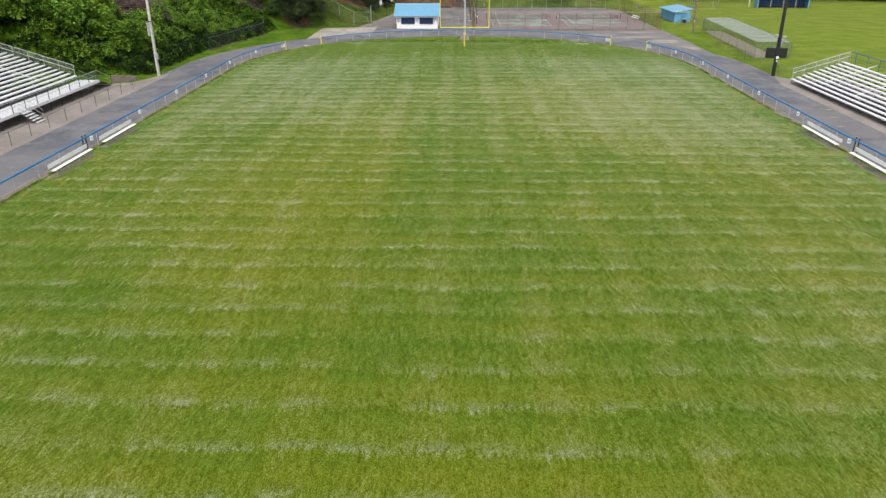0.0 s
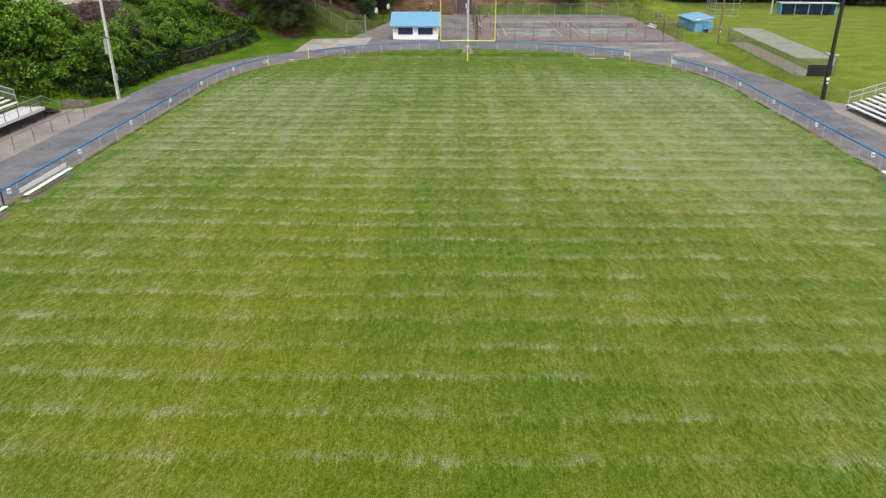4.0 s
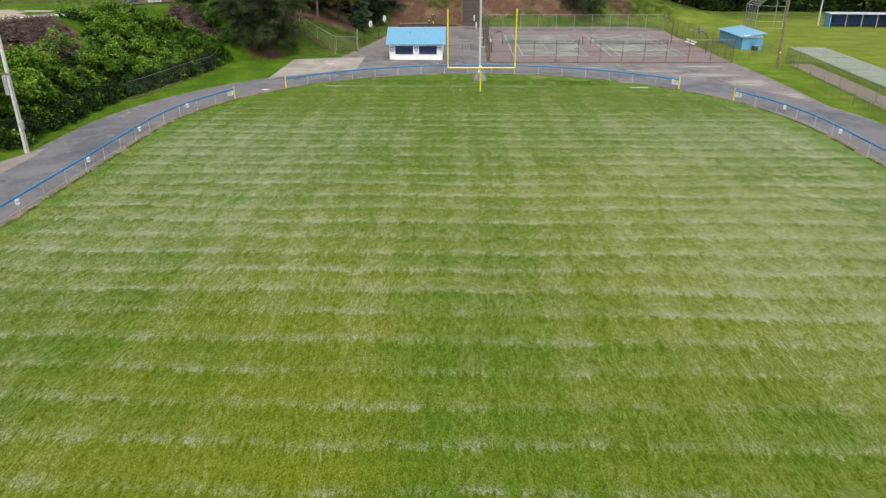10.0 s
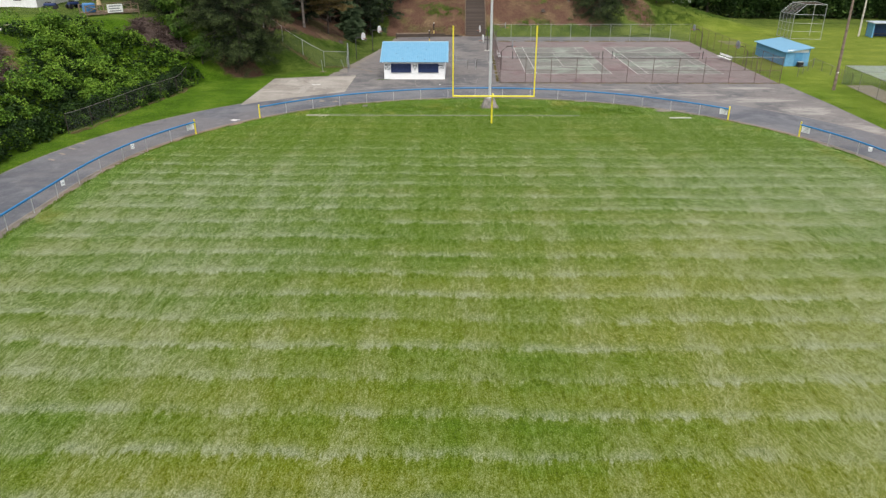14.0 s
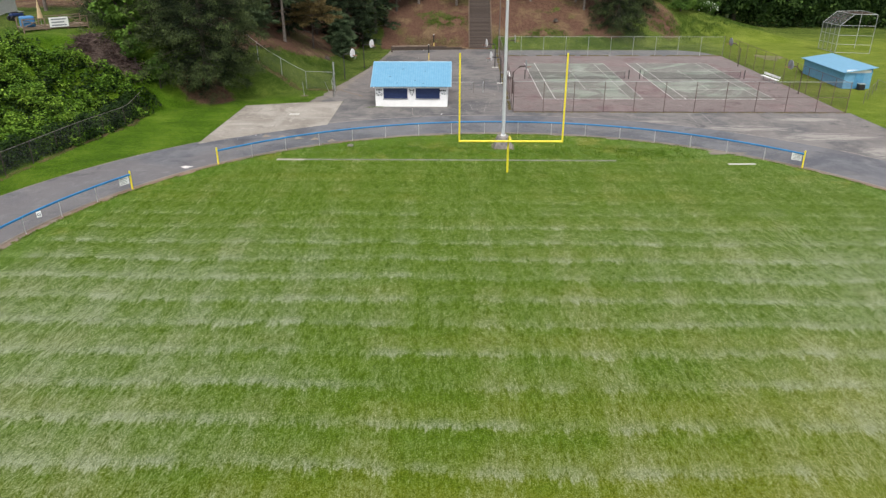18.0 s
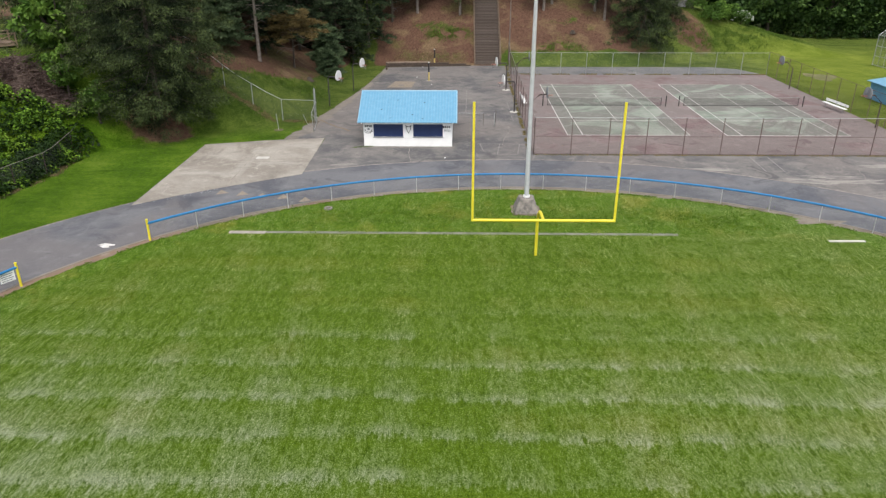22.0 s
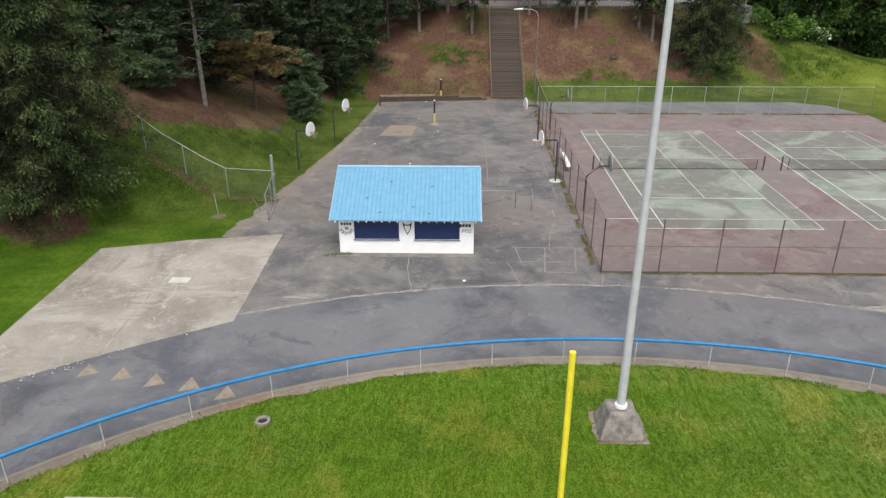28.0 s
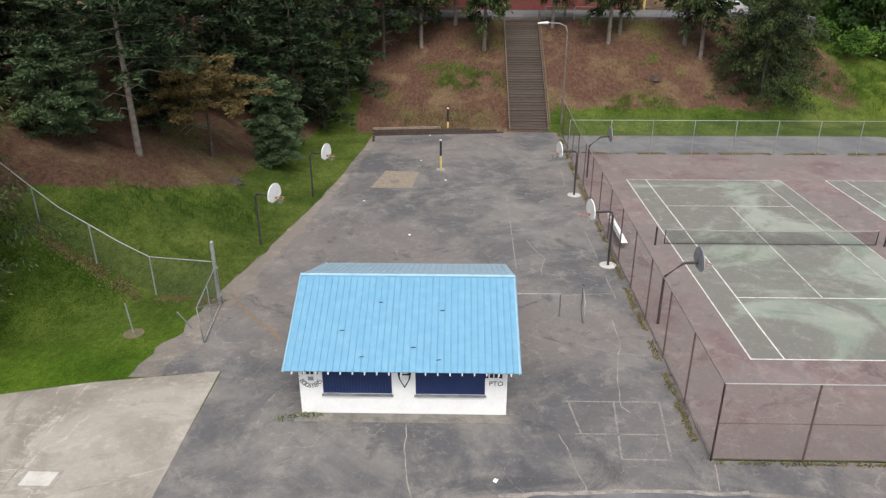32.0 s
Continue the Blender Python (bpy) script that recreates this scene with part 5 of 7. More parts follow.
weed_strip("weeds", "yellowed weeds along the foot of the court fence", [(-3.85, -6.2), (-3.7, 8.0), (-3.5, 26.0), (-3.2, 37.0)], 0.09, 6000, 0.07, WEEDS, 1)
weed_strip("weeds", "yellowed weeds along the foot of the court fence", [(-3.5, -6.35), (29.5, -6.35)], 0.05, 2500, 0.07, WEEDS, 2)
weed_strip("weeds", "tufts of grass behind the courts", [(-3.2, 30.5), (29.5, 30.5)], 0.14, 5000, 0.10, WEEDS, 3)
weed_strip("weeds", "weeds along the foot of the slope fence", [(-23.5, 4.5), (-27.0, 5.0), (-31.3, 5.8), (-36.0, 7.3)], 0.22, 5000, 0.09, DRY_WEEDS, 4)
weed_strip("weeds", "grass tufts at the foot of the stand", [(-18.6, -4.3), (-17.6, -4.05), (-16.9, -4.02)], 0.10, 260, 0.05, TUFTS, 6)
weed_strip("weeds", "low green plants on the bank", [(-31, 11), (-27, 13), (-25, 16)], 0.9, 2600, 0.22, TUFTS, 7)
weed_strip("weeds", "patch of green growth on the slope", [(-14, 43.2), (-8.4, 43.4)], 0.55, 2200, 0.25, TUFTS, 8)
weed_strip("weeds", "patch of green growth on the slope", [(1.5, 40.3), (4.5, 41.2), (8.0, 40.2)], 0.4, 1800, 0.22, TUFTS, 9)
weed_strip("weeds", "long meadow grass on the knoll", [(24.0, 46.5), (30.0, 48.5), (36.0, 51.0), (42.0, 54.0)], 1.9, 9000, 0.35, TUFTS, 10)
weed_strip("weeds", "dry brush at the foot of the slope", [(-18.5, 38.6), (-9.0, 39.0)], 0.6, 2500, 0.2, DRY_WEEDS, 11)


# ---- bleachers ----


def bleacher(name, label, m, rows, run, rise, z_first, length, sections, posts, far, rail_mat=STEEL, back_rail=NAVY_BLOCK):
    """Open aluminium rows along +y; +x climbs away from the field."""
    t = thing(name, m, label, "bleachers")
    step = length / sections
    seat = bpy.data.meshes.new("seat_plank")
    bm = box(-0.17, 0, -0.11, 0.17, step - 0.02, 0, 0.012)
    bm.to_mesh(seat), bm.free()
    seat.materials.append(ALU)
    foot = bpy.data.meshes.new("foot_plank")
    bm = box(-0.16, 0, -0.04, 0.25, step - 0.03, 0, 0.01)
    bm.to_mesh(foot), bm.free()
    foot.materials.append(ALU)
    for r in range(rows):
        for s in range(sections):
            piece("seat_plank", seat, t, pose(r * run, s * step, z_first + r * rise))
            piece("foot_plank", foot, t, pose(r * run + 0.30, s * step, z_first + r * rise - 0.20))
    brk = bpy.data.meshes.new("bracket")
    bm = box(-0.06, -0.03, -0.24, 0.12, 0.03, -0.111)
    bm.to_mesh(brk), bm.free()
    brk.materials.append(RUST_GREY)
    n = int(length / posts)
    for i in range(n + 1):
        y = min(0.15 + i * posts, length - 0.1)
        bm = bmesh.new()
        x1, z1 = rows * run, z_first + (rows - 1) * rise
        add_tube(bm, [(-0.1, y, z_first - 0.32), (x1, y, z1 - 0.12)], 0.045, 4)
        for k in range(1, 5):
            x = x1 * k / 4 - 0.1
            add_tube(bm, [(x, y, 0.02), (x, y, z_first - 0.32 + (x + 0.1) / (x1 + 0.1) * (z1 - z_first + 0.2))], 0.035, 4)
        add_tube(bm, [(0.1, y, 0.05), (x1, y, z1 * 0.6)], 0.03, 4)
        part("support_frame", bm, DARK_STEEL, t)
        for r in range(rows):
            piece("bracket", brk, t, pose(r * run, y, z_first + r * rise))
    # back rail
    x1, z1 = rows * run + 0.1, z_first + (rows - 1) * rise
    for i in range(int(length / 2.4) + 1):
        y = min(0.05 + i * 2.4, length - 0.05)
        part("rail_post", tube([(x1, y, z1 - 0.3), (x1, y, z1 + 1.08)], 0.03, 6), back_rail, t)
    part("back_rail", tube([(x1, 0, z1 + 1.08), (x1, length, z1 + 1.08)], 0.04, 6), back_rail, t)
    part("back_rail", tube([(x1, 0, z1 + 0.5), (x1, length, z1 + 0.5)], 0.025, 6), back_rail, t)
    # end rail at the far end
    for dz in (1.1, 0.6):
        part("end_rail", tube([(-0.05, far, z_first + dz), (x1, far, z1 + dz)], 0.035, 6), rail_mat, t)
    for k in range(6):
        f = k / 5
        part("rail_post", tube([(x1 * f, far, 0.02), (x1 * f, far, z_first + 1.1 + (z1 - z_first) * f)], 0.03, 6), rail_mat, t)
    bm = bmesh.new()
    q = [(-0.05, far, z_first + 0.05), (x1, far, z1 + 0.05), (x1, far, z1 + 1.08), (-0.05, far, z_first + 1.08)]
    bm.faces.new([bm.verts.new(p) for p in q])
    part("end_mesh", bm, MESH_GREY, t)
    # aisle rails up the rows
    for a in range(1, int(length / 7)):
        y = abs(far - a * 6.6)
        part("aisle_rail", tube([(0.2, y, z_first + 0.75), (x1 - 0.6, y, z1 + 0.65)], 0.03, 6), ALU, t)
        for k in range(4):
            f = (k + 0.4) / 4
            part("aisle_post", tube([(0.2 + (x1 - 0.8) * f, y, z_first + (z1 - z_first) * f - 0.1), (0.2 + (x1 - 0.8) * f, y, z_first + 0.75 + (z1 - z_first - 0.1) * f)], 0.025, 6), ALU, t)
    return t


ALU_DULL = plain("aluminium_dull", (0.58, 0.58, 0.59), (0.48, 0.48, 0.49), 0.5, 0.2)
bleacher("bleacher", "silver aluminium bleachers with open rows on concrete", pose(31.75, -100, 0.02), 10, 0.59, 0.208, 0.58, 44.5, 8, 1.85, 44.5)
left = bleacher("bleacher", "raised aluminium bleachers with a railed walkway and steps", pose(-48.3, -60, 0.02, 0, 0, 180), 12, 0.65, 0.225, 1.58, 40.0, 8, 1.85, 0.0, back_rail=STEEL)
# walkway deck along the front of the raised bleachers
for i in range(10):
    part("deck_panel", box(-2.55, i * 4.0, 1.04, -0.3, i * 4.0 + 3.97, 1.10), ALU, left)
part("deck_fascia", box(-2.60, 0, 0.86, -2.552, 40, 1.12), ALU, left)
for i in range(21):
    part("deck_post", tube([(-2.45, i * 2.0, 0), (-2.45, i * 2.0, 2.12)], 0.035, 6), DARK_STEEL, left)
part("deck_rail", tube([(-2.45, 0, 2.12), (-2.45, 40, 2.12)], 0.032, 6), STEEL, left)
part("deck_rail", tube([(-2.45, 0, 1.62), (-2.45, 40, 1.62)], 0.022, 6), STEEL, left)
bm = bmesh.new()
bm.faces.new([bm.verts.new(p) for p in ((-2.45, 0, 1.12), (-2.45, 40, 1.12), (-2.45, 40, 2.1), (-2.45, 0, 2.1))])
part("deck_mesh", bm, MESH_GREY, left)
bm = bmesh.new()
bm.faces.new([bm.verts.new(p) for p in ((-2.5, -0.02, 1.10), (-0.5, -0.02, 1.10), (-0.5, -2.9, 0.04), (-2.5, -2.9, 0.04))])
part("ramp", bm, ALU_DULL, left)
for x in (-2.5, -0.5):
    part("ramp_rail", tube([(x, 0, 2.12), (x, -2.6, 1.05), (x, -2.6, 0.0)], 0.03, 6), STEEL, left)
    part("ramp_rail", tube([(x, 0, 1.62), (x, -2.6, 0.6)], 0.022, 6), STEEL, left)
for s in range(5):
    part("step", box(-2.95 - 0.27 * s, 14.0, 0.86 - 0.2 * s, -2.66 - 0.27 * s, 15.4, 0.90 - 0.2 * s), ALU, left)
for y in (14.0, 15.4):
    part("step_rail", tube([(-2.6, y, 1.9), (-3.95, y, 1.0), (-3.95, y, 0.0)], 0.03, 6), STEEL, left)
    part("step_rail", tube([(-2.6, y, 1.45), (-3.95, y, 0.55)], 0.022, 6), STEEL, left)
    part("stringer", tube([(-2.6, y, 1.0), (-4.0, y, 0.0)], 0.045, 4), DARK_STEEL, left)

# dark sheet: dark ground and the shadow under the deck in one colour
part("shadow_bed", prism([(-2.3, 0.4), (8.0, 0.4), (8.0, 39.8), (-2.3, 39.8)], -0.1, 0.012), CONCRETE_DARK, left)
fence("apron_fence", [(-42.35, -100), (-42.3, -58.4), (-43.6, -57.2)], 1.15, 2.9, "low chain-link fence along the concrete apron", MESH_FINE, RUST_GREY)


# ---- field benches ----
def team_bench(x, y0, y1, face):
    t = thing("team_bench", pose(x, (y0 + y1) / 2, 0.03), "long white plank bench with a grey back rest by the rail", "bench", "team benches")
    h = (y1 - y0) / 2
    part("seat", box(-0.15, -h, 0.41, 0.15, h, 0.46, 0.01), WHITE, t)
    part("backrest", box(-0.30 * face - 0.02, -h, 0.56, -0.30 * face + 0.02, h, 0.86, 0.01), ALU, t)
    part("foot_slab", box(-0.36, -h - 0.2, -0.10, 0.24, h + 0.2, 0.015), VERGE, t)
    for k in range(4):
        y = -h + 0.4 + k * (2 * h - 0.8) / 3
        part("leg", tube([(0.0, y, 0.0), (0.0, y, 0.41)], 0.03, 6), STEEL, t)
        part("back_brace", tube([(0.0, y, 0.38), (-0.3 * face, y, 0.45), (-0.32 * face, y, 0.86)], 0.022, 6), STEEL, t)


for y0, y1 in ((-90.6, -85.0), (-82.9, -77.0)):
    team_bench(-34.55, y0, y1, 1)
for y0, y1 in ((-90.6, -85.0), (-82.9, -76.8)):
    team_bench(23.75, y0, y1, -1)
for x in (-35.42, 24.52):
    for y in (-83.9, -84.4):
        t = thing("gate_post", pose(x, y, 0.02), "grey steel gate post in the rail fence", "post", "grey gate posts")
        part("post", tube([(0, 0, 0), (0, 0, 1.35)], 0.05, 8), DARK_STEEL, t)
        part("cap", tube([(0, 0, 1.35), (0, 0, 1.38)], 0.056, 8), STEEL, t)


# ---- signs on the rail ----
def lettering(word, size, m, parent, material, name="lettering"):
    cu = bpy.data.curves.new(name, "FONT")
    cu.body, cu.size, cu.align_x, cu.align_y, cu.extrude = word, size, "CENTER", "CENTER", 0.004
    tmp = bpy.data.objects.new(name, cu)
    me = bpy.data.meshes.new_from_object(tmp)
    bpy.data.objects.remove(tmp)
    me.materials.append(material)
    ob = new(name, me)
    ob.parent = parent
    ob.matrix_local = m
    return ob


SIGN_WHITE = plain("sign_white", (0.90, 0.91, 0.92), (0.84, 0.85, 0.87), 0.5, bump=0)


def yard_sign(x, y, turn, word):
    t = thing("yard_sign", pose(x, y, 0.80, 0, 0, turn), "small white yard marker sign hung on the rail", "sign", "yard signs")
    part("plate", box(-0.14, -0.025, -0.10, 0.14, -0.005, 0.26, 0.004), SIGN_WHITE, t)
    lettering(word, 0.30 if len(word) == 1 else 0.22, pose(0, -0.03, 0.07, 90), t, NAVY)
    part("hanger", tube([(-0.12, 0.0, 0.18), (-0.12, 0.06, 0.28)], 0.012, 4), STEEL, t)
    part("hanger", tube([(0.12, 0.0, 0.18), (0.12, 0.06, 0.28)], 0.012, 4), STEEL, t)


for i, word in enumerate(("G", "10", "20", "30", "40", "50")):
    y = -37.6 - 9.14 * i
    yard_sign(-35.28 + (0.85 if i == 0 else 0), y, 90 - (14 if i == 0 else 0) - 25, word)
    yard_sign(24.38 - (0.85 if i == 0 else 0), y, -90 + (14 if i == 0 else 0) + 25, word)
for u, turn, d in ((UB, -38, -0.5), (UD, -55, 0.55), (UC, 55, -0.55)):
    x, y = oval(0.0, u)
    tx, ty = oval(0.0, u + 0.02 * (1 if d > 0 else -1) * 0.9)
    k = 0.55 / math.hypot(tx - x, ty - y)
    t = thing("notice_sign", pose(x + (tx - x) * k, y + (ty - y) * k, 0.78, 0, 0, turn), "white notice board fixed to the rail fence", "sign", "notice signs")
    part("plate", box(-0.36, -0.03, -0.27, 0.36, -0.01, 0.27, 0.004), WHITE, t)
    for r in range(4):
        part("text_bar", box(-0.28, -0.036, 0.13 - 0.11 * r, 0.28 - 0.06 * (r % 2), -0.031, 0.17 - 0.11 * r), GREYINK, t)
    part("bracket", box(-0.3, -0.01, 0.18, 0.3, 0.02, 0.22), STEEL, t)


# ---- poles ----
t = thing("utility_pole", pose(-42.75, -51.2, 0.0), "weathered wooden light pole with meter boxes", "utility pole")
part("pole", tube([(0, 0, 0), (0, 0, 14)], 0.19, 12, 0.12), POLE_PALE, t)
part("meter_box", box(-0.42, -0.22, 4.7, -0.12, 0.06, 6.2, 0.02), STEEL, t)
part("meter_box", box(0.1, -0.28, 2.0, 0.36, -0.02, 2.7, 0.02), STEEL, t)
part("conduit", tube([(0.12, -0.16, 0.1), (0.12, -0.15, 6.0)], 0.03, 6), STEEL, t)
part("crossarm", box(-0.6, -0.22, 6.3, 0.5, -0.12, 6.4), WOOD, t)
part("tag", box(-0.06, -0.22, 1.9, 0.06, -0.19, 2.1), WHITE, t)
t = thing("utility_pole", pose(34.1, -9.9, 0.0), "plain brown wooden utility pole in the grass", "utility pole")
part("pole", tube([(0, 0, 0), (0, 0, 12)], 0.17, 12, 0.11), POLE_BROWN, t)
part("tag", box(-0.06, -0.20, 1.9, 0.06, -0.16, 2.05), WHITE, t)
t = thing("utility_pole", pose(61.0, 37.5, 0.0), "grey wooden pole behind the dugout", "utility pole")
part("pole", tube([(0, 0, 0), (0, 0, 12)], 0.16, 10, 0.11), POLE_WOOD, t)
part("band", tube([(0, 0, 3.0), (0, 0, 3.1)], 0.165, 10), STEEL, t)
t = thing("light_pole", pose(31.6, -50.7, 0.0), "black painted light pole with boxes and speakers", "light pole")
part("pole", tube([(0, 0, 0), (0, 0, 15)], 0.23, 14, 0.15), BLACK, t)
part("speaker", box(-0.62, -0.25, 4.55, -0.25, 0.15, 4.8, 0.03), STEEL, t)
part("speaker", box(0.2, -0.25, 4.45, 0.65, 0.1, 4.65, 0.03), STEEL, t)
part("bracket", tube([(-0.5, -0.05, 4.6), (0.5, -0.05, 4.55)], 0.04, 6), STEEL, t)
part("fuse_box", box(0.18, -0.22, 3.5, 0.36, 0.02, 4.3, 0.02), STEEL, t)
part("notice", box(-0.12, -0.27, 2.05, 0.16, -0.235, 2.35), WHITE, t)
part("notice", box(-0.05, -0.27, 1.7, 0.1, -0.235, 1.88), WHITE, t)
t = thing("street_lamp", pose(-2.75, 38.6, 0.0), "slim street lamp with a curved arm", "street lamp")
part("pole", tube([(0, 0, 0), (0, 0, 8.6)], 0.085, 10, 0.055), RUST_GREY, t)
part("arm", tube([(0, 0, 8.5), (-0.15, 0, 9.0), (-0.7, 0, 9.25), (-1.8, -0.1, 9.3)], 0.04, 8), STEEL, t)
part("lamp_head", tube([(-1.7, -0.1, 9.29), (-1.95, -0.1, 9.30), (-2.35, -0.1, 9.27), (-2.6, -0.1, 9.24)], 0.12, 10, 0.06), WHITE, t)
for x, y in ((-13.4, 26.0), (-13.05, 36.8)):
    t = thing("game_pole", pose(x, y, 0.02), "steel game pole painted yellow below and black above", "pole", "game poles")
    part("foot", box(-0.3, -0.3, -0.1, 0.3, 0.3, 0.02, 0.01), CONCRETE, t)
    part("lower_tube", tube([(0, 0, 0), (0, 0, 1.05)], 0.085, 10), YELLOW_PALE, t)
    part("upper_tube", tube([(0, 0, 1.05), (0, 0, 2.2)], 0.085, 10), BLACK, t)
    part("cap", tube([(0, 0, 2.2), (0, 0, 2.28)], 0.09, 10), WHITE, t)


# ---- basketball hoops ----
def hoop(x, y, turn, board, post, label, bent=False, foot=False):
    """+x is the way the board faces."""
    t = thing("basketball_hoop", pose(x, y, 0.03, 0, 0, turn), label, "basketball hoop", "basketball hoops")
    pts = [(0, 0, 0), (0, 0, 2.35), (0.75, 0, 3.0), (1.35, 0, 3.05)] if bent else [(0, 0, 0), (0, 0, 2.85), (0.06, 0, 2.98), (0.2, 0, 3.05), (1.15, 0, 3.05)]
    part("post", tube(pts, 0.065, 8), post, t)
    bm = bmesh.new()
    out = [(-0.32, 2.74), (0.32, 2.74)] + [(0.69 * math.cos(a), 3.12 + 0.62 * math.sin(a)) for a in np.linspace(-0.25, math.pi + 0.25, 15)]
    x0 = 1.38 if bent else 1.18
    fa = [bm.verts.new((x0, p, q)) for p, q in out]
    fb = [bm.verts.new((x0 + 0.05, p, q)) for p, q in out]
    bm.faces.new(fa[::-1]), bm.faces.new(fb)
    for i in range(len(out)):
        j = (i + 1) % len(out)
        bm.faces.new((fa[i], fa[j], fb[j], fb[i]))
    bmesh.ops.recalc_face_normals(bm, faces=bm.faces)
    part("backboard", bm, board, t)
    ring_pts = [(x0 + 0.35 + 0.23 * math.cos(a), 0.23 * math.sin(a), 2.95) for a in np.linspace(0, 2 * math.pi, 17)]
    part("rim", tube(ring_pts, 0.018, 6), RIM, t)
    part("rim_bracket", box(x0 + 0.03, -0.06, 2.90, x0 + 0.16, 0.06, 2.98), RIM, t)
    if not bent:
        bm = bmesh.new()
        n = 12
        hi = [bm.verts.new((x0 + 0.35 + 0.22 * math.cos(6.2832 * k / n), 0.22 * math.sin(6.2832 * k / n), 2.94)) for k in range(n)]
        lo = [bm.verts.new((x0 + 0.35 + 0.13 * math.cos(6.2832 * k / n), 0.13 * math.sin(6.2832 * k / n), 2.55)) for k in range(n)]
        for k in range(n):
            bm.faces.new((hi[k], hi[(k + 1) % n], lo[(k + 1) % n], lo[k]))
        part("net", bm, MESH_GREY, t)
    if foot:
        part("footing", tube([(0, 0, -0.1), (0, 0, 0.02)], 0.45, 14), CONCRETE_PALE, t)


white_label = "basketball hoop with a white fan-shaped backboard on a dark post"
hoop(-23.25, 11.5, -16, WHITE, DARK_STEEL, white_label)
hoop(-21.85, 19.7, -16, WHITE, DARK_STEEL, white_label)
hoop(-4.1, 9.1, 188, WHITE, DARK_STEEL, white_label, foot=True)
hoop(-4.25, 20.3, 188, WHITE, DARK_STEEL, white_label, foot=True)
dark_label = "weathered grey basketball hoop on a bent rusty post"
hoop(-3.05, 2.9, 0, BOARD_GREY, RUST_DARK, dark_label, True)
hoop(-2.75, 24.2, 0, BOARD_GREY, RUST_DARK, dark_label, True)
hoop(28.7, 21.4, 180, BOARD_GREY, RUST_DARK, dark_label, True)
hoop(28.8, 3.0, 180, BOARD_GREY, RUST_DARK, dark_label, True)


def park_bench(x, y, turn):
    t = thing("park_bench", pose(x, y, 0.03, 0, 0, turn), "white painted plank bench by the court fence", "bench", "court benches")
    part("seat", box(-0.18, -1.9, 0.42, 0.18, 1.9, 0.47, 0.01), WHITE, t)
    part("backrest", box(0.20, -1.9, 0.60, 0.25, 1.9, 0.85, 0.01), WHITE, t)
    for k in (-1.5, 0, 1.5):
        part("leg", tube([(0, k, 0), (0, k, 0.42)], 0.035, 6), STEEL, t)
        part("back_post", tube([(0.12, k, 0.4), (0.19, k, 0.82)], 0.025, 6), STEEL, t)


park_bench(28.6, 10.5, 6)
park_bench(-2.85, 13.0, 180)


# ---- stairs and timber wall on the slope ----
t = thing("staircase", pose(-5.75, 37.55, 0.02), "long timber staircase up the wooded slope with side rails", "stairs")
STEPS, RISE, RUN = 45, 0.181, 0.305
tread = bpy.data.meshes.new("step")
bm = box(-1.68, -0.02, -0.05, 1.68, RUN + 0.02, 0.0, 0.008)
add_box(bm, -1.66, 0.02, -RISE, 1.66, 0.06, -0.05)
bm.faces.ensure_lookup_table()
# risers get a darker colour than the treads
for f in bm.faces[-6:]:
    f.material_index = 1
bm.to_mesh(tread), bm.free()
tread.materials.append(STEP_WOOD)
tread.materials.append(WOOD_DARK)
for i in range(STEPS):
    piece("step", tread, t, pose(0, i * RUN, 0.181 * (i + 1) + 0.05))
TOPY, TOPZ = STEPS * RUN, STEPS * RISE
for s in (-1, 1):
    bm = bmesh.new()
    q = [(0, -0.1), (0, 0.32), (TOPY, TOPZ + 0.32), (TOPY, TOPZ - 0.4)]
    va = [bm.verts.new((s * 1.69, y, z)) for y, z in q]
    vb = [bm.verts.new((s * 1.78, y, z)) for y, z in q]
    bm.faces.new(va), bm.faces.new(vb)
    for i in range(4):
        j = (i + 1) % 4
        bm.faces.new((va[i], va[j], vb[j], vb[i]))
    bmesh.ops.recalc_face_normals(bm, faces=bm.faces)
    part("stringer", bm, WOOD, t)
    for k in range(10):
        f = k / 9
        part("baluster", tube([(s * 1.82, f * TOPY, f * TOPZ - 0.3), (s * 1.82, f * TOPY, f * TOPZ + 1.0)], 0.04, 6), WOOD, t)
    part("handrail", tube([(s * 1.82, 0, 1.0), (s * 1.82, TOPY, TOPZ + 1.0)], 0.05, 6), WOOD, t)
t = thing("timber_wall", pose(-19.6, 35.75, 0.0, 0, 0, 5.8), "low retaining wall of weathered timbers at the foot of the slope", "wall")
tiers = ((0, 11.6), (0, 11.0), (0, 8.6), (0.0, 6.0))
for r, (a, b) in enumerate(tiers):
    n = max(2, int((b - a) / 2.4))
    for k in range(n):
        x = a + (b - a) * k / n
        # the topmost tier is paler than the tiers below
        part("timber", box(x, 0.02 * r, 0.18 * r, x + (b - a) / n - 0.02, 0.22 + 0.02 * r, 0.18 * r + 0.17, 0.015), WOOD_PALE if r == len(tiers) - 1 else WOOD_DARK, t)
for k in range(4):
    part("end_timber", box(-0.06 - 0.0 * k, -1.9 + 0.4 * k, 0.0, 0.14, -1.55 + 0.4 * k, 0.25 + 0.16 * k, 0.015), WOOD_DARK, t)

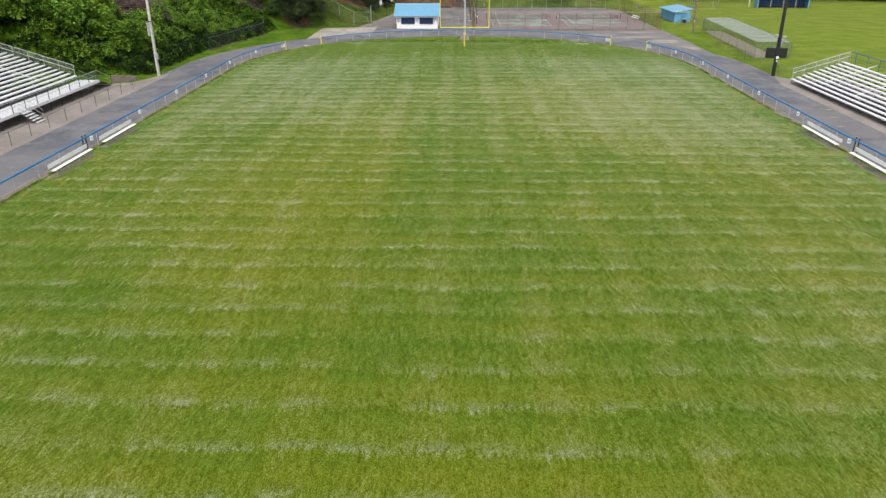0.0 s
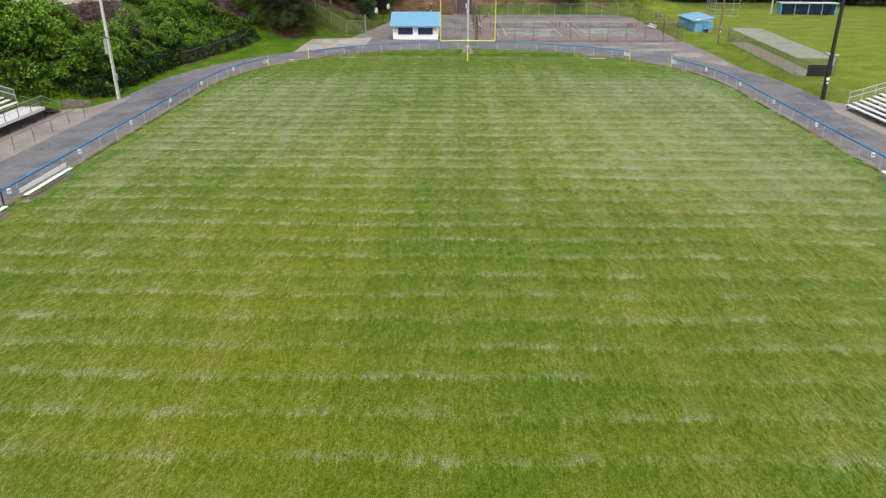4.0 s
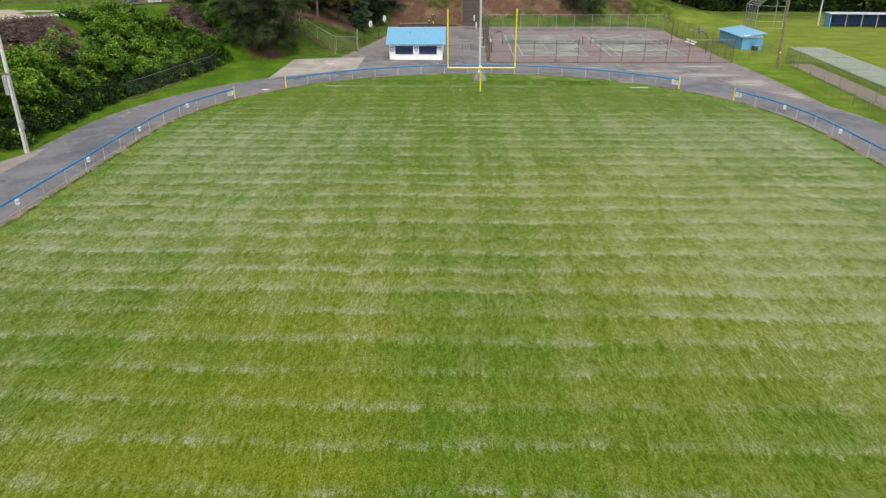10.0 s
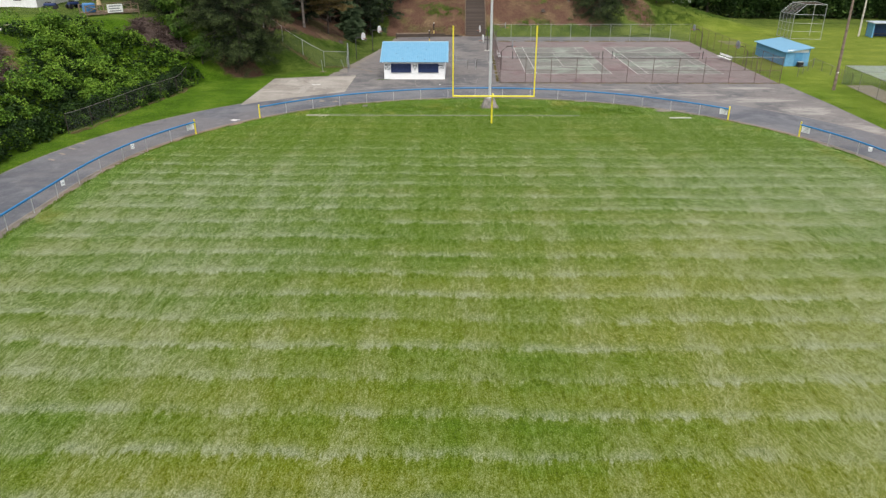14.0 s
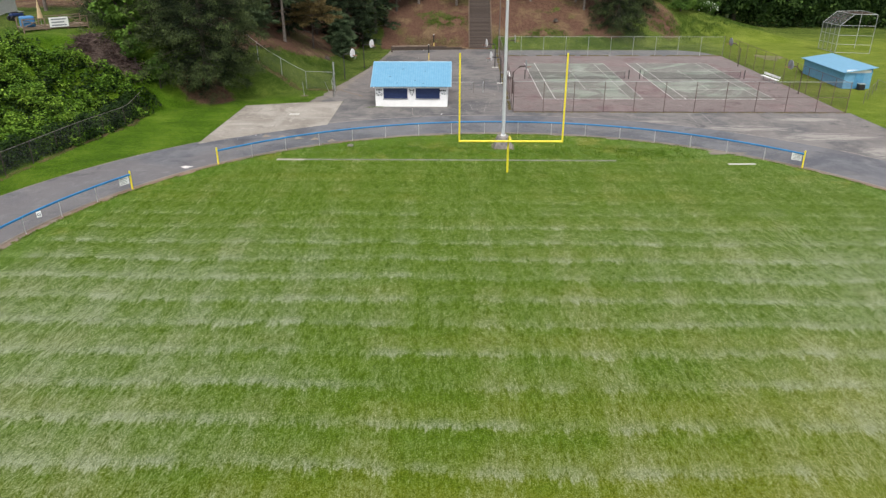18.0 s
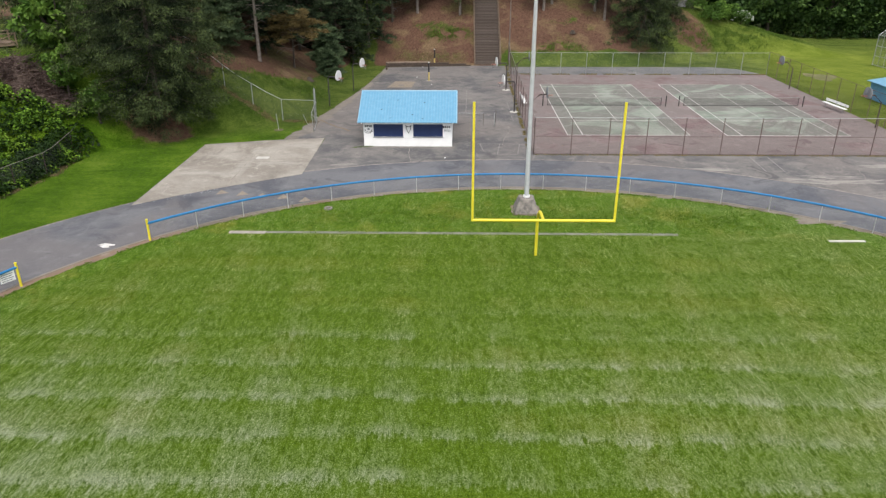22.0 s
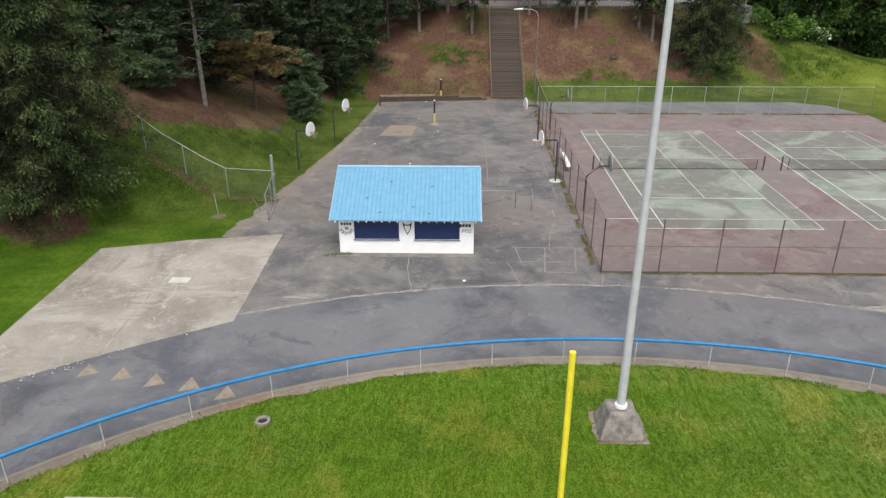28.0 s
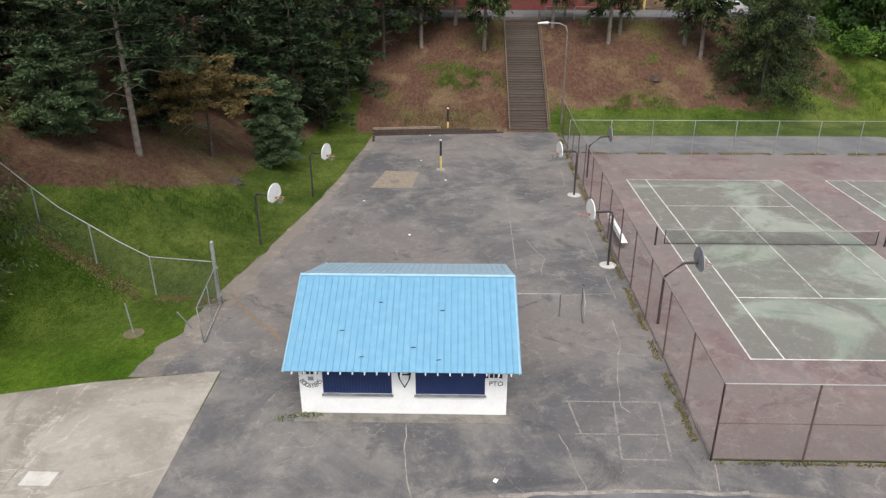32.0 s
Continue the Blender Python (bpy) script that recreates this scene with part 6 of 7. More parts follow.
# ---- yard gate and hill fence ----
fence("slope_fence", [(-23.5, 4.75, 0.0), (-27.0, 5.3, ground_z(-27, 5.3)), (-31.3, 6.1, ground_z(-31.3, 6.1)), (-36.0, 7.6, ground_z(-36, 7.6)), (-41.0, 9.0, ground_z(-41, 9.0))], 2.05, 3.4, "sagging grey chain-link fence that climbs the bank", MESH_OLD, STEEL)
t = thing("yard_gate", pose(-23.35, 4.4, 0.0), "tall gate post with an open chain-link gate leaf", "gate")
part("post", tube([(0, 0, 0), (0, 0, 3.2)], 0.09, 10), STEEL, t)
part("post_cap", tube([(0, 0, 3.2), (0, 0, 3.27)], 0.10, 10, 0.03), STEEL, t)
leaf = [(0.1, -0.15, 0.15), (0.45, -3.6, 0.10), (0.35, -3.6, 1.75), (0.1, -0.15, 2.1)]
part("leaf_frame", tube(leaf + [leaf[0]], 0.03, 6), STEEL, t)
part("leaf_brace", tube([leaf[0], leaf[2]], 0.022, 6), STEEL, t)
part("leaf_stile", tube([(0.27, -1.9, 0.13), (0.24, -1.9, 1.92)], 0.022, 6), STEEL, t)
bm = bmesh.new()
bm.faces.new([bm.verts.new(p) for p in leaf])
part("leaf_mesh", bm, MESH_GREY, t)
part("latch_post", tube([(-0.1, -3.3, 0.6), (-0.35, -3.9, 1.7)], 0.03, 6), STEEL, t)
for z in (0.5, 1.9):
    part("hinge", box(0.05, -0.2, z, 0.16, 0.0, z + 0.08), STEEL, t)
BARE = plain("bare_soil", (0.15, 0.12, 0.075), (0.09, 0.09, 0.045), 0.95, fine=12.0)
t = thing("marker_post", pose(-26.3, 1.6, 0.0), "thin steel post in a bare patch of the lawn", "post")
part("post", tube([(0, 0, 0), (-0.12, 0, 1.5)], 0.035, 6), STEEL, t)
part("bare_patch", tube([(0, 0, -0.05), (0, 0, 0.012)], 0.45, 16), BARE, t)
t = thing("pipe_fence", pose(-7.4, 3.5, 0.02), "low pipe frame and an open gate leaf beside the stand", "fence")
part("bar", tube([(-2.6, 0, 1.15), (0, 0, 1.15), (0, 0, 0)], 0.03, 6), STEEL, t)
part("post", tube([(0.0, 0, 0), (0.0, 0, 1.15)], 0.032, 6), RUST_GREY, t)
part("gate_leaf", tube([(1.0, -0.7, 0.1), (1.15, 0.9, 0.1), (1.15, 0.9, 1.1), (1.0, -0.7, 1.1), (1.0, -0.7, 0.1)], 0.025, 6), STEEL, t)
part("gate_post", tube([(1.2, 1.0, 0), (1.2, 1.0, 1.2)], 0.035, 6), RUST_GREY, t)

# ---- bank fence on the west side ----
fence("bank_fence", [(-43.4, -30.5), (-42.7, -28), (-41.4, -18), (-40.1, -12), (-41.9, -3.6)], 1.8, 3.0, "old chain-link fence overgrown with vines", MESH_OLD, RUST_DARK, rail_mat=RUST_GREY, post_r=0.03)
weed_strip("weeds", "dry weeds along the foot of the overgrown fence", [(-43.1, -30.5), (-42.4, -28), (-41.1, -18), (-39.8, -12), (-41.0, -5.5)], 0.16, 3500, 0.12, DRY_WEEDS, 14)
t = thing("low_wall", pose(-46.3, -55.9, 0.0, 0, 0, 42), "low stepped block wall beside the apron", "wall")
for k in range(4):
    part("block", box(k * 0.68, 0, 0, k * 0.68 + 0.66, 0.3, 0.85 - 0.12 * k, 0.02), WALL_BROWN, t)

# ---- batting cage ----
t = thing("batting_cage", pose(34.4, -37.2, 0.0, 0, 0, -4.4), "long batting cage of green netting on steel posts", "batting cage")
CW, CL, CH = 4.7, 31.0, 2.15
for i in range(8):
    y = CL * i / 7
    for x in (0, CW):
        part("post", tube([(x, y, 0), (x, y, CH)], 0.022, 6), RUST_GREY, t)
    part("cross_bar", tube([(0, y, CH), (CW, y, CH)], 0.025, 6), RUST_GREY, t)
for x in (0, CW):
    part("top_bar", tube([(x, 0, CH), (x, CL, CH)], 0.022, 6), RUST_GREY, t)
for q in ([(0, 0, 0.05), (0, CL, 0.05), (0, CL, CH), (0, 0, CH)], [(CW, 0, 0.05), (CW, CL, 0.05), (CW, CL, CH), (CW, 0, CH)], [(0, 0, 0.05), (CW, 0, 0.05), (CW, 0, CH), (0, 0, CH)], [(0, CL, 0.05), (CW, CL, 0.05), (CW, CL, CH), (0, CL, CH)]):
    bm = bmesh.new()
    bm.faces.new([bm.verts.new(p) for p in q])
    part("side_net", bm, MESH_GREEN, t)
bm = bmesh.new()
bm.faces.new([bm.verts.new(p) for p in ((0, 0, CH), (CW, 0, CH), (CW, CL, CH), (0, CL, CH))])
part("roof_net", bm, MESH_ROOF, t)
part("black_panel", box(1.4, -0.10, 0.10, 4.2, -0.05, 1.4), BLACK, t)
flat("cage_floor", [(34.6, -36.9), (37.6, -36.9), (39.2, -18), (39.8, -7.2), (36.9, -7.2)], 0.02, CAGE_DIRT, "bare gravelly dirt floor of the cage")
fence("side_fence", [(32.6, -24.0), (32.4, -51.5), (34.0, -52.6)], 1.2, 2.9, "low chain-link fence along the track", MESH_DIM, RUST_GREY, post_r=0.025, rail_r=0.018)
fence("side_fence", [(33.4, -2.0), (38.4, 4.9)], 1.2, 2.8, "low chain-link fence near the shed", MESH_DIM, RUST_GREY, post_r=0.025, rail_r=0.018)
fence("side_fence", [(38.6, 5.4), (37.6, -6.8)], 1.2, 2.8, "low chain-link fence near the shed", MESH_DIM, RUST_GREY, post_r=0.025, rail_r=0.018)

# ---- shed ----
t = thing("shed", pose(35.2, 6.2, 0.0), "light blue shed with a sloping blue metal roof", "shed")
SW, SL = 3.1, 10.3
part("wall", box(0, 0, 0, 0.15, SL, 1.8), SHED_BLUE, t)
part("wall", box(SW - 0.15, 0, 0, SW, SL, 2.3), SHED_BLUE, t)
for y in (0.0, SL - 0.15):
    bm = bmesh.new()
    q = [(0.15, 0), (SW - 0.15, 0), (SW - 0.15, 1.8), (0.15, 1.8)]
    va = [bm.verts.new((x, y, z)) for x, z in q]
    vb = [bm.verts.new((x, y + 0.15, z)) for x, z in q]
    bm.faces.new(va[::-1]), bm.faces.new(vb)
    for i in range(4):
        j = (i + 1) % 4
        bm.faces.new((va[i], va[j], vb[j], vb[i]))
    part("wall", bm, SHED_BLUE, t)
part("gable_board", box(0.15, 0.01, 1.802, SW - 0.15, 0.06, 2.15), WHITE, t)
n = 14
for i in range(n):
    y = -0.35 + i * (SL + 0.7) / n
    bm = bmesh.new()
    w = (SL + 0.7) / n
    va = [bm.verts.new(p) for p in ((-0.35, y, 1.83), (SW + 0.35, y, 2.42), (SW + 0.35, y + w, 2.42), (-0.35, y + w, 1.83))]
    vb = [bm.verts.new(v.co + Vector((0, 0, 0.05))) for v in va]
    bm.faces.new(va[::-1]), bm.faces.new(vb)
    for k in range(4):
        bm.faces.new((va[k], va[(k + 1) % 4], vb[(k + 1) % 4], vb[k]))
    add_box(bm, -0.35, y, 1.84, -0.30, y + 0.03, 1.92)
    part("roof_panel", bm, ROOF_BLUE, t)
part("door", box(1.2, -0.05, 0.02, 2.2, -0.004, 1.72), SHED_DARK, t)
t = thing("trash_bin", pose(37.0, 5.6, 0.0), "dark bin beside the shed wall", "bin")
part("body", box(-0.35, -0.3, 0.0, 0.35, 0.3, 0.65, 0.04), BLACK, t)
part("lid", box(-0.38, -0.33, 0.65, 0.38, 0.33, 0.72, 0.02), STEEL, t)

# ---- backstop ----
t = thing("backstop", pose(47.0, 33.5, 0.0), "tall pipe-frame baseball backstop with a canted hood", "backstop")
A, B, C, D = (0.2, 4.8), (0.6, 0.2), (5.2, -0.8), (6.2, 5.5)
for p in (A, B):
    part("post", tube([(*p, 0), (*p, 4.0)], 0.05, 6), STEEL, t)
for p in (C, D):
    part("post", tube([(*p, 0), (*p, 5.6)], 0.05, 6), STEEL, t)
for z in (0.1, 1.3, 2.6, 4.0):
    part("bar", tube([(*A, z), (*B, z)], 0.035, 6), STEEL, t)
    part("bar", tube([(*B, z), (*C, z)], 0.03, 6), STEEL, t)
for k in range(1, 4):
    f = k / 4
    p = (A[0] + (B[0] - A[0]) * f, A[1] + (B[1] - A[1]) * f)
    part("bar", tube([(*p, 0), (*p, 4.0)], 0.03, 6), STEEL, t)
    q = (D[0] + (C[0] - D[0]) * f, D[1] + (C[1] - D[1]) * f)
    part("hood_bar", tube([(*p, 4.0), (p[0] + 1.8, p[1], 5.6), (*q, 5.6)], 0.035, 6), RUST, t)
for a, b in ((A, D), (B, C)):
    part("hood_bar", tube([(*a, 4.0), (a[0] + 1.8, a[1], 5.6), (*b, 5.6)], 0.04, 6), STEEL, t)
part("hood_bar", tube([(*C, 5.6), (*D, 5.6)], 0.04, 6), STEEL, t)
part("hood_bar", tube([(A[0] + 1.8, A[1], 5.6), (B[0] + 1.8, B[1], 5.6)], 0.04, 6), STEEL, t)
part("hood_bar", tube([(A[0] + 0.9, A[1], 4.8), (B[0] + 0.9, B[1], 4.8)], 0.03, 6), RUST, t)
bm = bmesh.new()
bm.faces.new([bm.verts.new(p) for p in ((*A, 0.1), (*B, 0.1), (*B, 4.0), (*A, 4.0))])
part("wire_mesh", bm, MESH_GREY, t)
bm = bmesh.new()
bm.faces.new([bm.verts.new(p) for p in ((*A, 4.0), (*B, 4.0), (B[0] + 1.8, B[1], 5.6), (A[0] + 1.8, A[1], 5.6))])
part("wire_mesh", bm, MESH_GREY, t)

# ---- dugout ----
t = thing("dugout", pose(62.2, 35.6, 0.0, 0, 0, -6), "blue block dugout with an open front and flat roof", "dugout")
part("back_wall", box(0, 2.4, 0, 11.3, 2.6, 2.35), NAVY_BLOCK, t)
part("side_wall", box(0, 0, 0, 0.2, 2.4, 2.35), SHED_BLUE, t)
part("side_wall", box(11.1, 0, 0, 11.3, 2.4, 2.35), SHED_BLUE, t)
part("roof", box(-0.3, -0.4, 2.352, 11.6, 2.8, 2.52, 0.02), ROOF_PALE, t)
for x in (2.9, 5.7, 8.4):
    part("column", box(x - 0.1, -0.05, 0, x + 0.1, 0.15, 2.35), BOARD_GREY, t)
part("bench", box(0.4, 1.7, 0.42, 10.9, 2.05, 0.48), WOOD, t)
for x in (1.0, 4.0, 7.3, 10.3):
    part("bench_leg", box(x, 1.75, 0, x + 0.1, 2.0, 0.42), WOOD, t)


# ---- top of the slope ----
flat_road = part("road", prism([(-40, 52.6), (25, 52.6), (25, 60.5), (-40, 60.5)], 6.4, 8.42), STRIP, None, "pale asphalt road along the top of the slope")
tagged(flat_road, category="road", kind="structure")
fence("road_fence", [(-30, 52.2, 8.15), (-8.2, 52.2, 8.2)], 1.3, 3.0, "chain-link fence along the top of the slope", MESH_GREY)
fence("road_fence", [(-3.2, 52.2, 8.2), (24, 52.2, 8.0)], 1.3, 3.0, "chain-link fence along the top of the slope", MESH_GREY)
t = thing("road_curb", pose(10.0, 52.45, 8.2), "dark low curb wall at the top of the slope", "curb", kind="structure")
part("curb_wall", box(-13.0, -0.12, -0.6, 12.0, 0.12, 0.22, 0.02), WOOD, t)
t = thing("brick_building", pose(0.0, 61.0, 8.3), "red brick school building with a yellow corner post", "building")
for r in range(16):
    part("brick_course", box(-36.0, 0.004 * (r % 2), r * 0.3, 9.0, 0.4, r * 0.3 + 0.285), BRICK, t)
part("body", box(-36.0, 0.02, 0, 9.0, 12.0, 4.9), BRICK_DARK, t)
part("roof", box(-36.3, -0.3, 4.9, 9.3, 12.3, 5.2, 0.03), DARK_STEEL, t)
part("corner_post", box(9.0, -0.05, 0, 9.25, 0.2, 4.9), YELLOW_PALE, t)
for k in range(9):
    w = part("window", box(-34.0 + 4.6 * k, -0.03, 1.2, -31.6 + 4.6 * k, 0.0, 2.9), GLASS_DARK, t)
    part("frame", box(-32.85 + 4.6 * k, -0.06, 1.2, -32.77 + 4.6 * k, -0.031, 2.9), WHITE, w)


def parked_car(x, y, rz, paint, label):
    t = thing("car", pose(x, y, 8.42, 0, 0, rz), label, "car", "parked cars")
    bm = bmesh.new()
    prof = [(-2.1, 0.3), (-2.15, 0.75), (-1.25, 0.95), (-0.7, 1.42), (1.0, 1.45), (1.65, 0.98), (2.15, 0.85), (2.15, 0.3)]
    va = [bm.verts.new((px, -0.85, pz)) for px, pz in prof]
    vb = [bm.verts.new((px, 0.85, pz)) for px, pz in prof]
    bm.faces.new(va), bm.faces.new(vb[::-1])
    for i in range(8):
        bm.faces.new((va[i], vb[i], vb[(i + 1) % 8], va[(i + 1) % 8]))
    bmesh.ops.recalc_face_normals(bm, faces=bm.faces)
    bmesh.ops.bevel(bm, geom=bm.edges[:], offset=0.07, segments=2, affect="EDGES")
    part("body", bm, paint, t)
    for s in (-1, 1):
        part("side_window", box(-0.85, s * 0.84, 1.0, 1.1, s * 0.862, 1.33), GLASS_DARK, t)
        for wx in (-1.35, 1.35):
            w = part("wheel", tube([(wx, s * 0.70, 0.32), (wx, s * 0.88, 0.32)], 0.32, 14), BLACK, t)
            part("rim", tube([(wx, s * 0.88, 0.32), (wx, s * 0.89, 0.32)], 0.18, 12), STEEL, w)


parked_car(16.5, 55.5, 5, WHITE, "white car parked on the road above the slope")
parked_car(22.5, 56.0, 0, STEEL, "silver car parked on the road above the slope")

# ---- the neighbours' yard on the plateau ----
PZ = 7.0
t = thing("house", pose(-77.0, 13.0, PZ - 0.2), "white clapboard house at the edge of the plateau", "house")
part("body", box(-7.0, 0.06, 0, 8.2, 9.0, 3.1), WHITE, t)
for r in range(14):
    part("clapboard", box(-7.0, 0.0, 0.22 * r, 8.2, 0.055 - 0.03, 0.22 * r + 0.20), WHITE, t)
bm = bmesh.new()
q = [(-0.6, 3.1), (4.5, 5.6), (9.6, 3.1)]
va = [bm.verts.new((-7.4, y, z)) for y, z in q]
vb = [bm.verts.new((8.6, y, z)) for y, z in q]
bm.faces.new(va), bm.faces.new(vb)
for i in range(3):
    bm.faces.new((va[i], va[(i + 1) % 3], vb[(i + 1) % 3], vb[i]))
bmesh.ops.recalc_face_normals(bm, faces=bm.faces)
part("roof", bm, DARK_STEEL, t)
for x in (-4.5, 0.5, 5.0):
    w = part("window", box(x, -0.03, 1.1, x + 1.1, -0.004, 2.3), GLASS_DARK, t)
    part("frame", box(x - 0.06, -0.05, 1.02, x + 1.16, -0.031, 1.09), WHITE, w)
t = thing("deck", pose(-55.0, -0.6, PZ, 0, 0, 43), "raised grey timber deck with cross-braced rails", "deck")
for i in range(16):
    part("board", box(0.0, 0.17 * i, 0.42, 6.6, 0.17 * i + 0.155, 0.47), DECK_WOOD, t)
for x in (0.05, 2.2, 4.4, 6.5):
    for y in (0.05, 2.6):
        part("post", box(x - 0.06, y - 0.06, -0.3, x + 0.06, y + 0.06, 1.35), DECK_WOOD, t)
part("top_rail", box(0, -0.02, 1.28, 6.6, 0.12, 1.35), DECK_WOOD, t)
part("back_rail", box(0, 2.55, 1.28, 6.6, 2.68, 1.35), DECK_WOOD, t)
for x0 in (0.05, 4.4):
    part("brace", tube([(x0, 0.05, 0.5), (x0 + 2.1, 0.05, 1.28)], 0.045, 4), DECK_WOOD, t)
    part("brace", tube([(x0, 0.05, 1.28), (x0 + 2.1, 0.05, 0.5)], 0.045, 4), DECK_WOOD, t)
part("joist", box(0, 0.0, 0.22, 6.6, 0.08, 0.41), DECK_WOOD, t)
M = pose(-55.0, -0.6, PZ, 0, 0, 43)


def on_deck(x, y, z):
    return M @ pose(x, y, z)


t = thing("banner", on_deck(2.6, -0.06, 0.85), "white cloth banner tied to the deck rail", "banner")
part("cloth", box(0.0, -0.02, -0.5, 1.9, 0.0, 0.5), WHITE, t)
for r in range(3):
    part("text_bar", box(0.2, -0.028, 0.22 - 0.3 * r, 1.7 - 0.2 * (r % 2), -0.021, 0.36 - 0.3 * r), GREYINK, t)
t = thing("patio_umbrella", on_deck(2.2, 1.5, 0.47), "closed tan patio umbrella on a pole", "umbrella")
part("pole", tube([(0, 0, 0), (0, 0, 2.6)], 0.03, 6), STEEL, t)
bm = bmesh.new()
bmesh.ops.create_cone(bm, cap_ends=True, segments=9, radius1=0.30, radius2=0.03, depth=1.9, matrix=Matrix.Translation((0, 0, 1.7)))
part("canopy", bm, TAN_CLOTH, t)
t = thing("covered_grill", on_deck(0.75, 1.0, 0.47), "blue tarpaulin over a square stack", "tarpaulin")
bm = box(-0.65, -0.6, 0, 0.65, 0.6, 1.1, 0.12)
part("cover", bm, TARP, t)
part("cord", tube([(-0.67, -0.6, 0.5), (0.67, -0.62, 0.5)], 0.02, 4), STEEL, t)
t = thing("patio_table", on_deck(4.6, 1.4, 0.47), "round glass-topped patio table", "table")
part("top", tube([(0, 0, 0.70), (0, 0, 0.73)], 0.75, 18), STEEL, t)
for k in range(4):
    a = 0.78 + k * 1.57
    part("leg", tube([(0.5 * math.cos(a), 0.5 * math.sin(a), 0), (0.3 * math.cos(a), 0.3 * math.sin(a), 0.7)], 0.025, 6), STEEL, t)


def quad_bike(x, y, rz):
    t = thing("quad_bike", pose(x, y, PZ, 0, 0, rz), "dark blue quad bike parked on the grass", "vehicle", "quad bikes")
    part("body", box(-0.8, -0.32, 0.45, 0.8, 0.32, 0.85, 0.1), NAVY, t)
    part("seat", box(-0.6, -0.2, 0.85, 0.2, 0.2, 1.0, 0.06), BLACK, t)
    part("rack", box(0.3, -0.35, 0.95, 0.9, 0.35, 0.99), STEEL, t)
    part("handlebar", tube([(0.25, -0.4, 1.15), (0.35, 0, 1.1), (0.25, 0.4, 1.15)], 0.025, 6), STEEL, t)
    for a in (-0.65, 0.65):
        for b in (-0.42, 0.42):
            part("wheel", tube([(a, b - 0.12, 0.3), (a, b + 0.12, 0.3)], 0.3, 12), BLACK, t)


quad_bike(-65.0, 9.6, 20)
quad_bike(-62.8, 11.6, 60)
part_ob = part("gravel_drive", prism([(-75, -22), (-60.5, -14.5), (-59.5, -8.0), (-75, -6.0)], 6.9, 7.06), CAGE_DIRT, None, "pale gravel drive on the plateau")
tagged(part_ob, category="road", kind="structure")
t = thing("stone_edging", pose(-62.0, -19.0, PZ), "row of pale stones along the drive", "stones")
for k in range(16):
    bm = bmesh.new()
    bmesh.ops.create_icosphere(bm, subdivisions=1, radius=0.3, matrix=Matrix.Translation((k * 0.42 - 2.0, 0.55 * k - 3.5, 0.1)) @ Matrix.Diagonal((1.2, 0.9, 0.6, 1)))
    part("stone", bm, CONCRETE_PALE, t)

# ---- marks on the paving ----


def mark(name, label, outline, z, material):
    ob = part(name, prism(outline, z - 0.012, z), material, None, label)
    return tagged(ob, category="marking", kind="structure")


def stripe(x0, y0, x1, y1, w, z=0.022, material=None, label="worn white painted line"):
    d = Vector((x1 - x0, y1 - y0)).normalized()
    n = Vector((-d.y, d.x)) * w / 2
    mark("painted_line", label, [(x0 + n.x, y0 + n.y), (x1 + n.x, y1 + n.y), (x1 - n.x, y1 - n.y), (x0 - n.x, y0 - n.y)], z, material or LINE_WORN)


for x, y, a in ((-26.2, -15.85, 24), (-24.7, -16.1, 20), (-23.2, -16.5, 18), (-21.7, -16.75, 15), (-20.1, -17.3, 14)):
    c, s = math.cos(radians(a)), math.sin(radians(a))
    mark("track_marker", "tan painted triangle on the track", [(x + c * px - s * py, y + s * px + c * py) for px, py in ((-0.42, -0.35), (0.42, -0.35), (0.05, 0.55))], 0.029, TAN_PAINT)
mark("track_marker", "white painted blot on the track", [(-30.0 + 0.40 * (1 + 0.3 * math.sin(3 * a) + 0.2 * math.sin(7 * a + 1)) * math.cos(a), -25.2 + 0.30 * (1 + 0.3 * math.sin(4 * a) + 0.2 * math.sin(6 * a)) * math.sin(a)) for a in np.linspace(0, 6.2832, 30, endpoint=False)], 0.029, LINE)
for x in (13.7, 15.1):
    stripe(x, -6.7, x - 0.2, -10.5, 0.10)
for x0, y0, x1, y1 in ((-4.4, 26.2, -4.6, 22.2), (-4.55, 14.0, -4.5, 10.0), (-4.5, 7.5, -4.44, 5.3), (-18.0, 8.0, -9.0, 8.6), (-9.0, 8.6, -8.8, 20.0), (-6.2, -3.0, -6.55, -6.2), (-4.5, -3.0, -4.9, -6.2), (-8.0, -3.0, -4.5, -3.0), (-7.9, -4.9, -4.7, -4.9), (-6.55, -6.2, -4.9, -6.2), (-7.9, -3.0, -7.7, -4.9)):
    stripe(x0, y0, x1, y1, 0.07)
for k in range(4):
    stripe(30.2 - 1.1, -52.5 - 5.2 * k, 30.9 - 1.1, -53.4 - 5.2 * k, 0.28, 0.029)
    stripe(-41.0, -33.5 - 1.6 * k, -40.3, -33.9 - 1.6 * k, 0.22, 0.029, TAN_PAINT, "faded tan lane mark on the track")
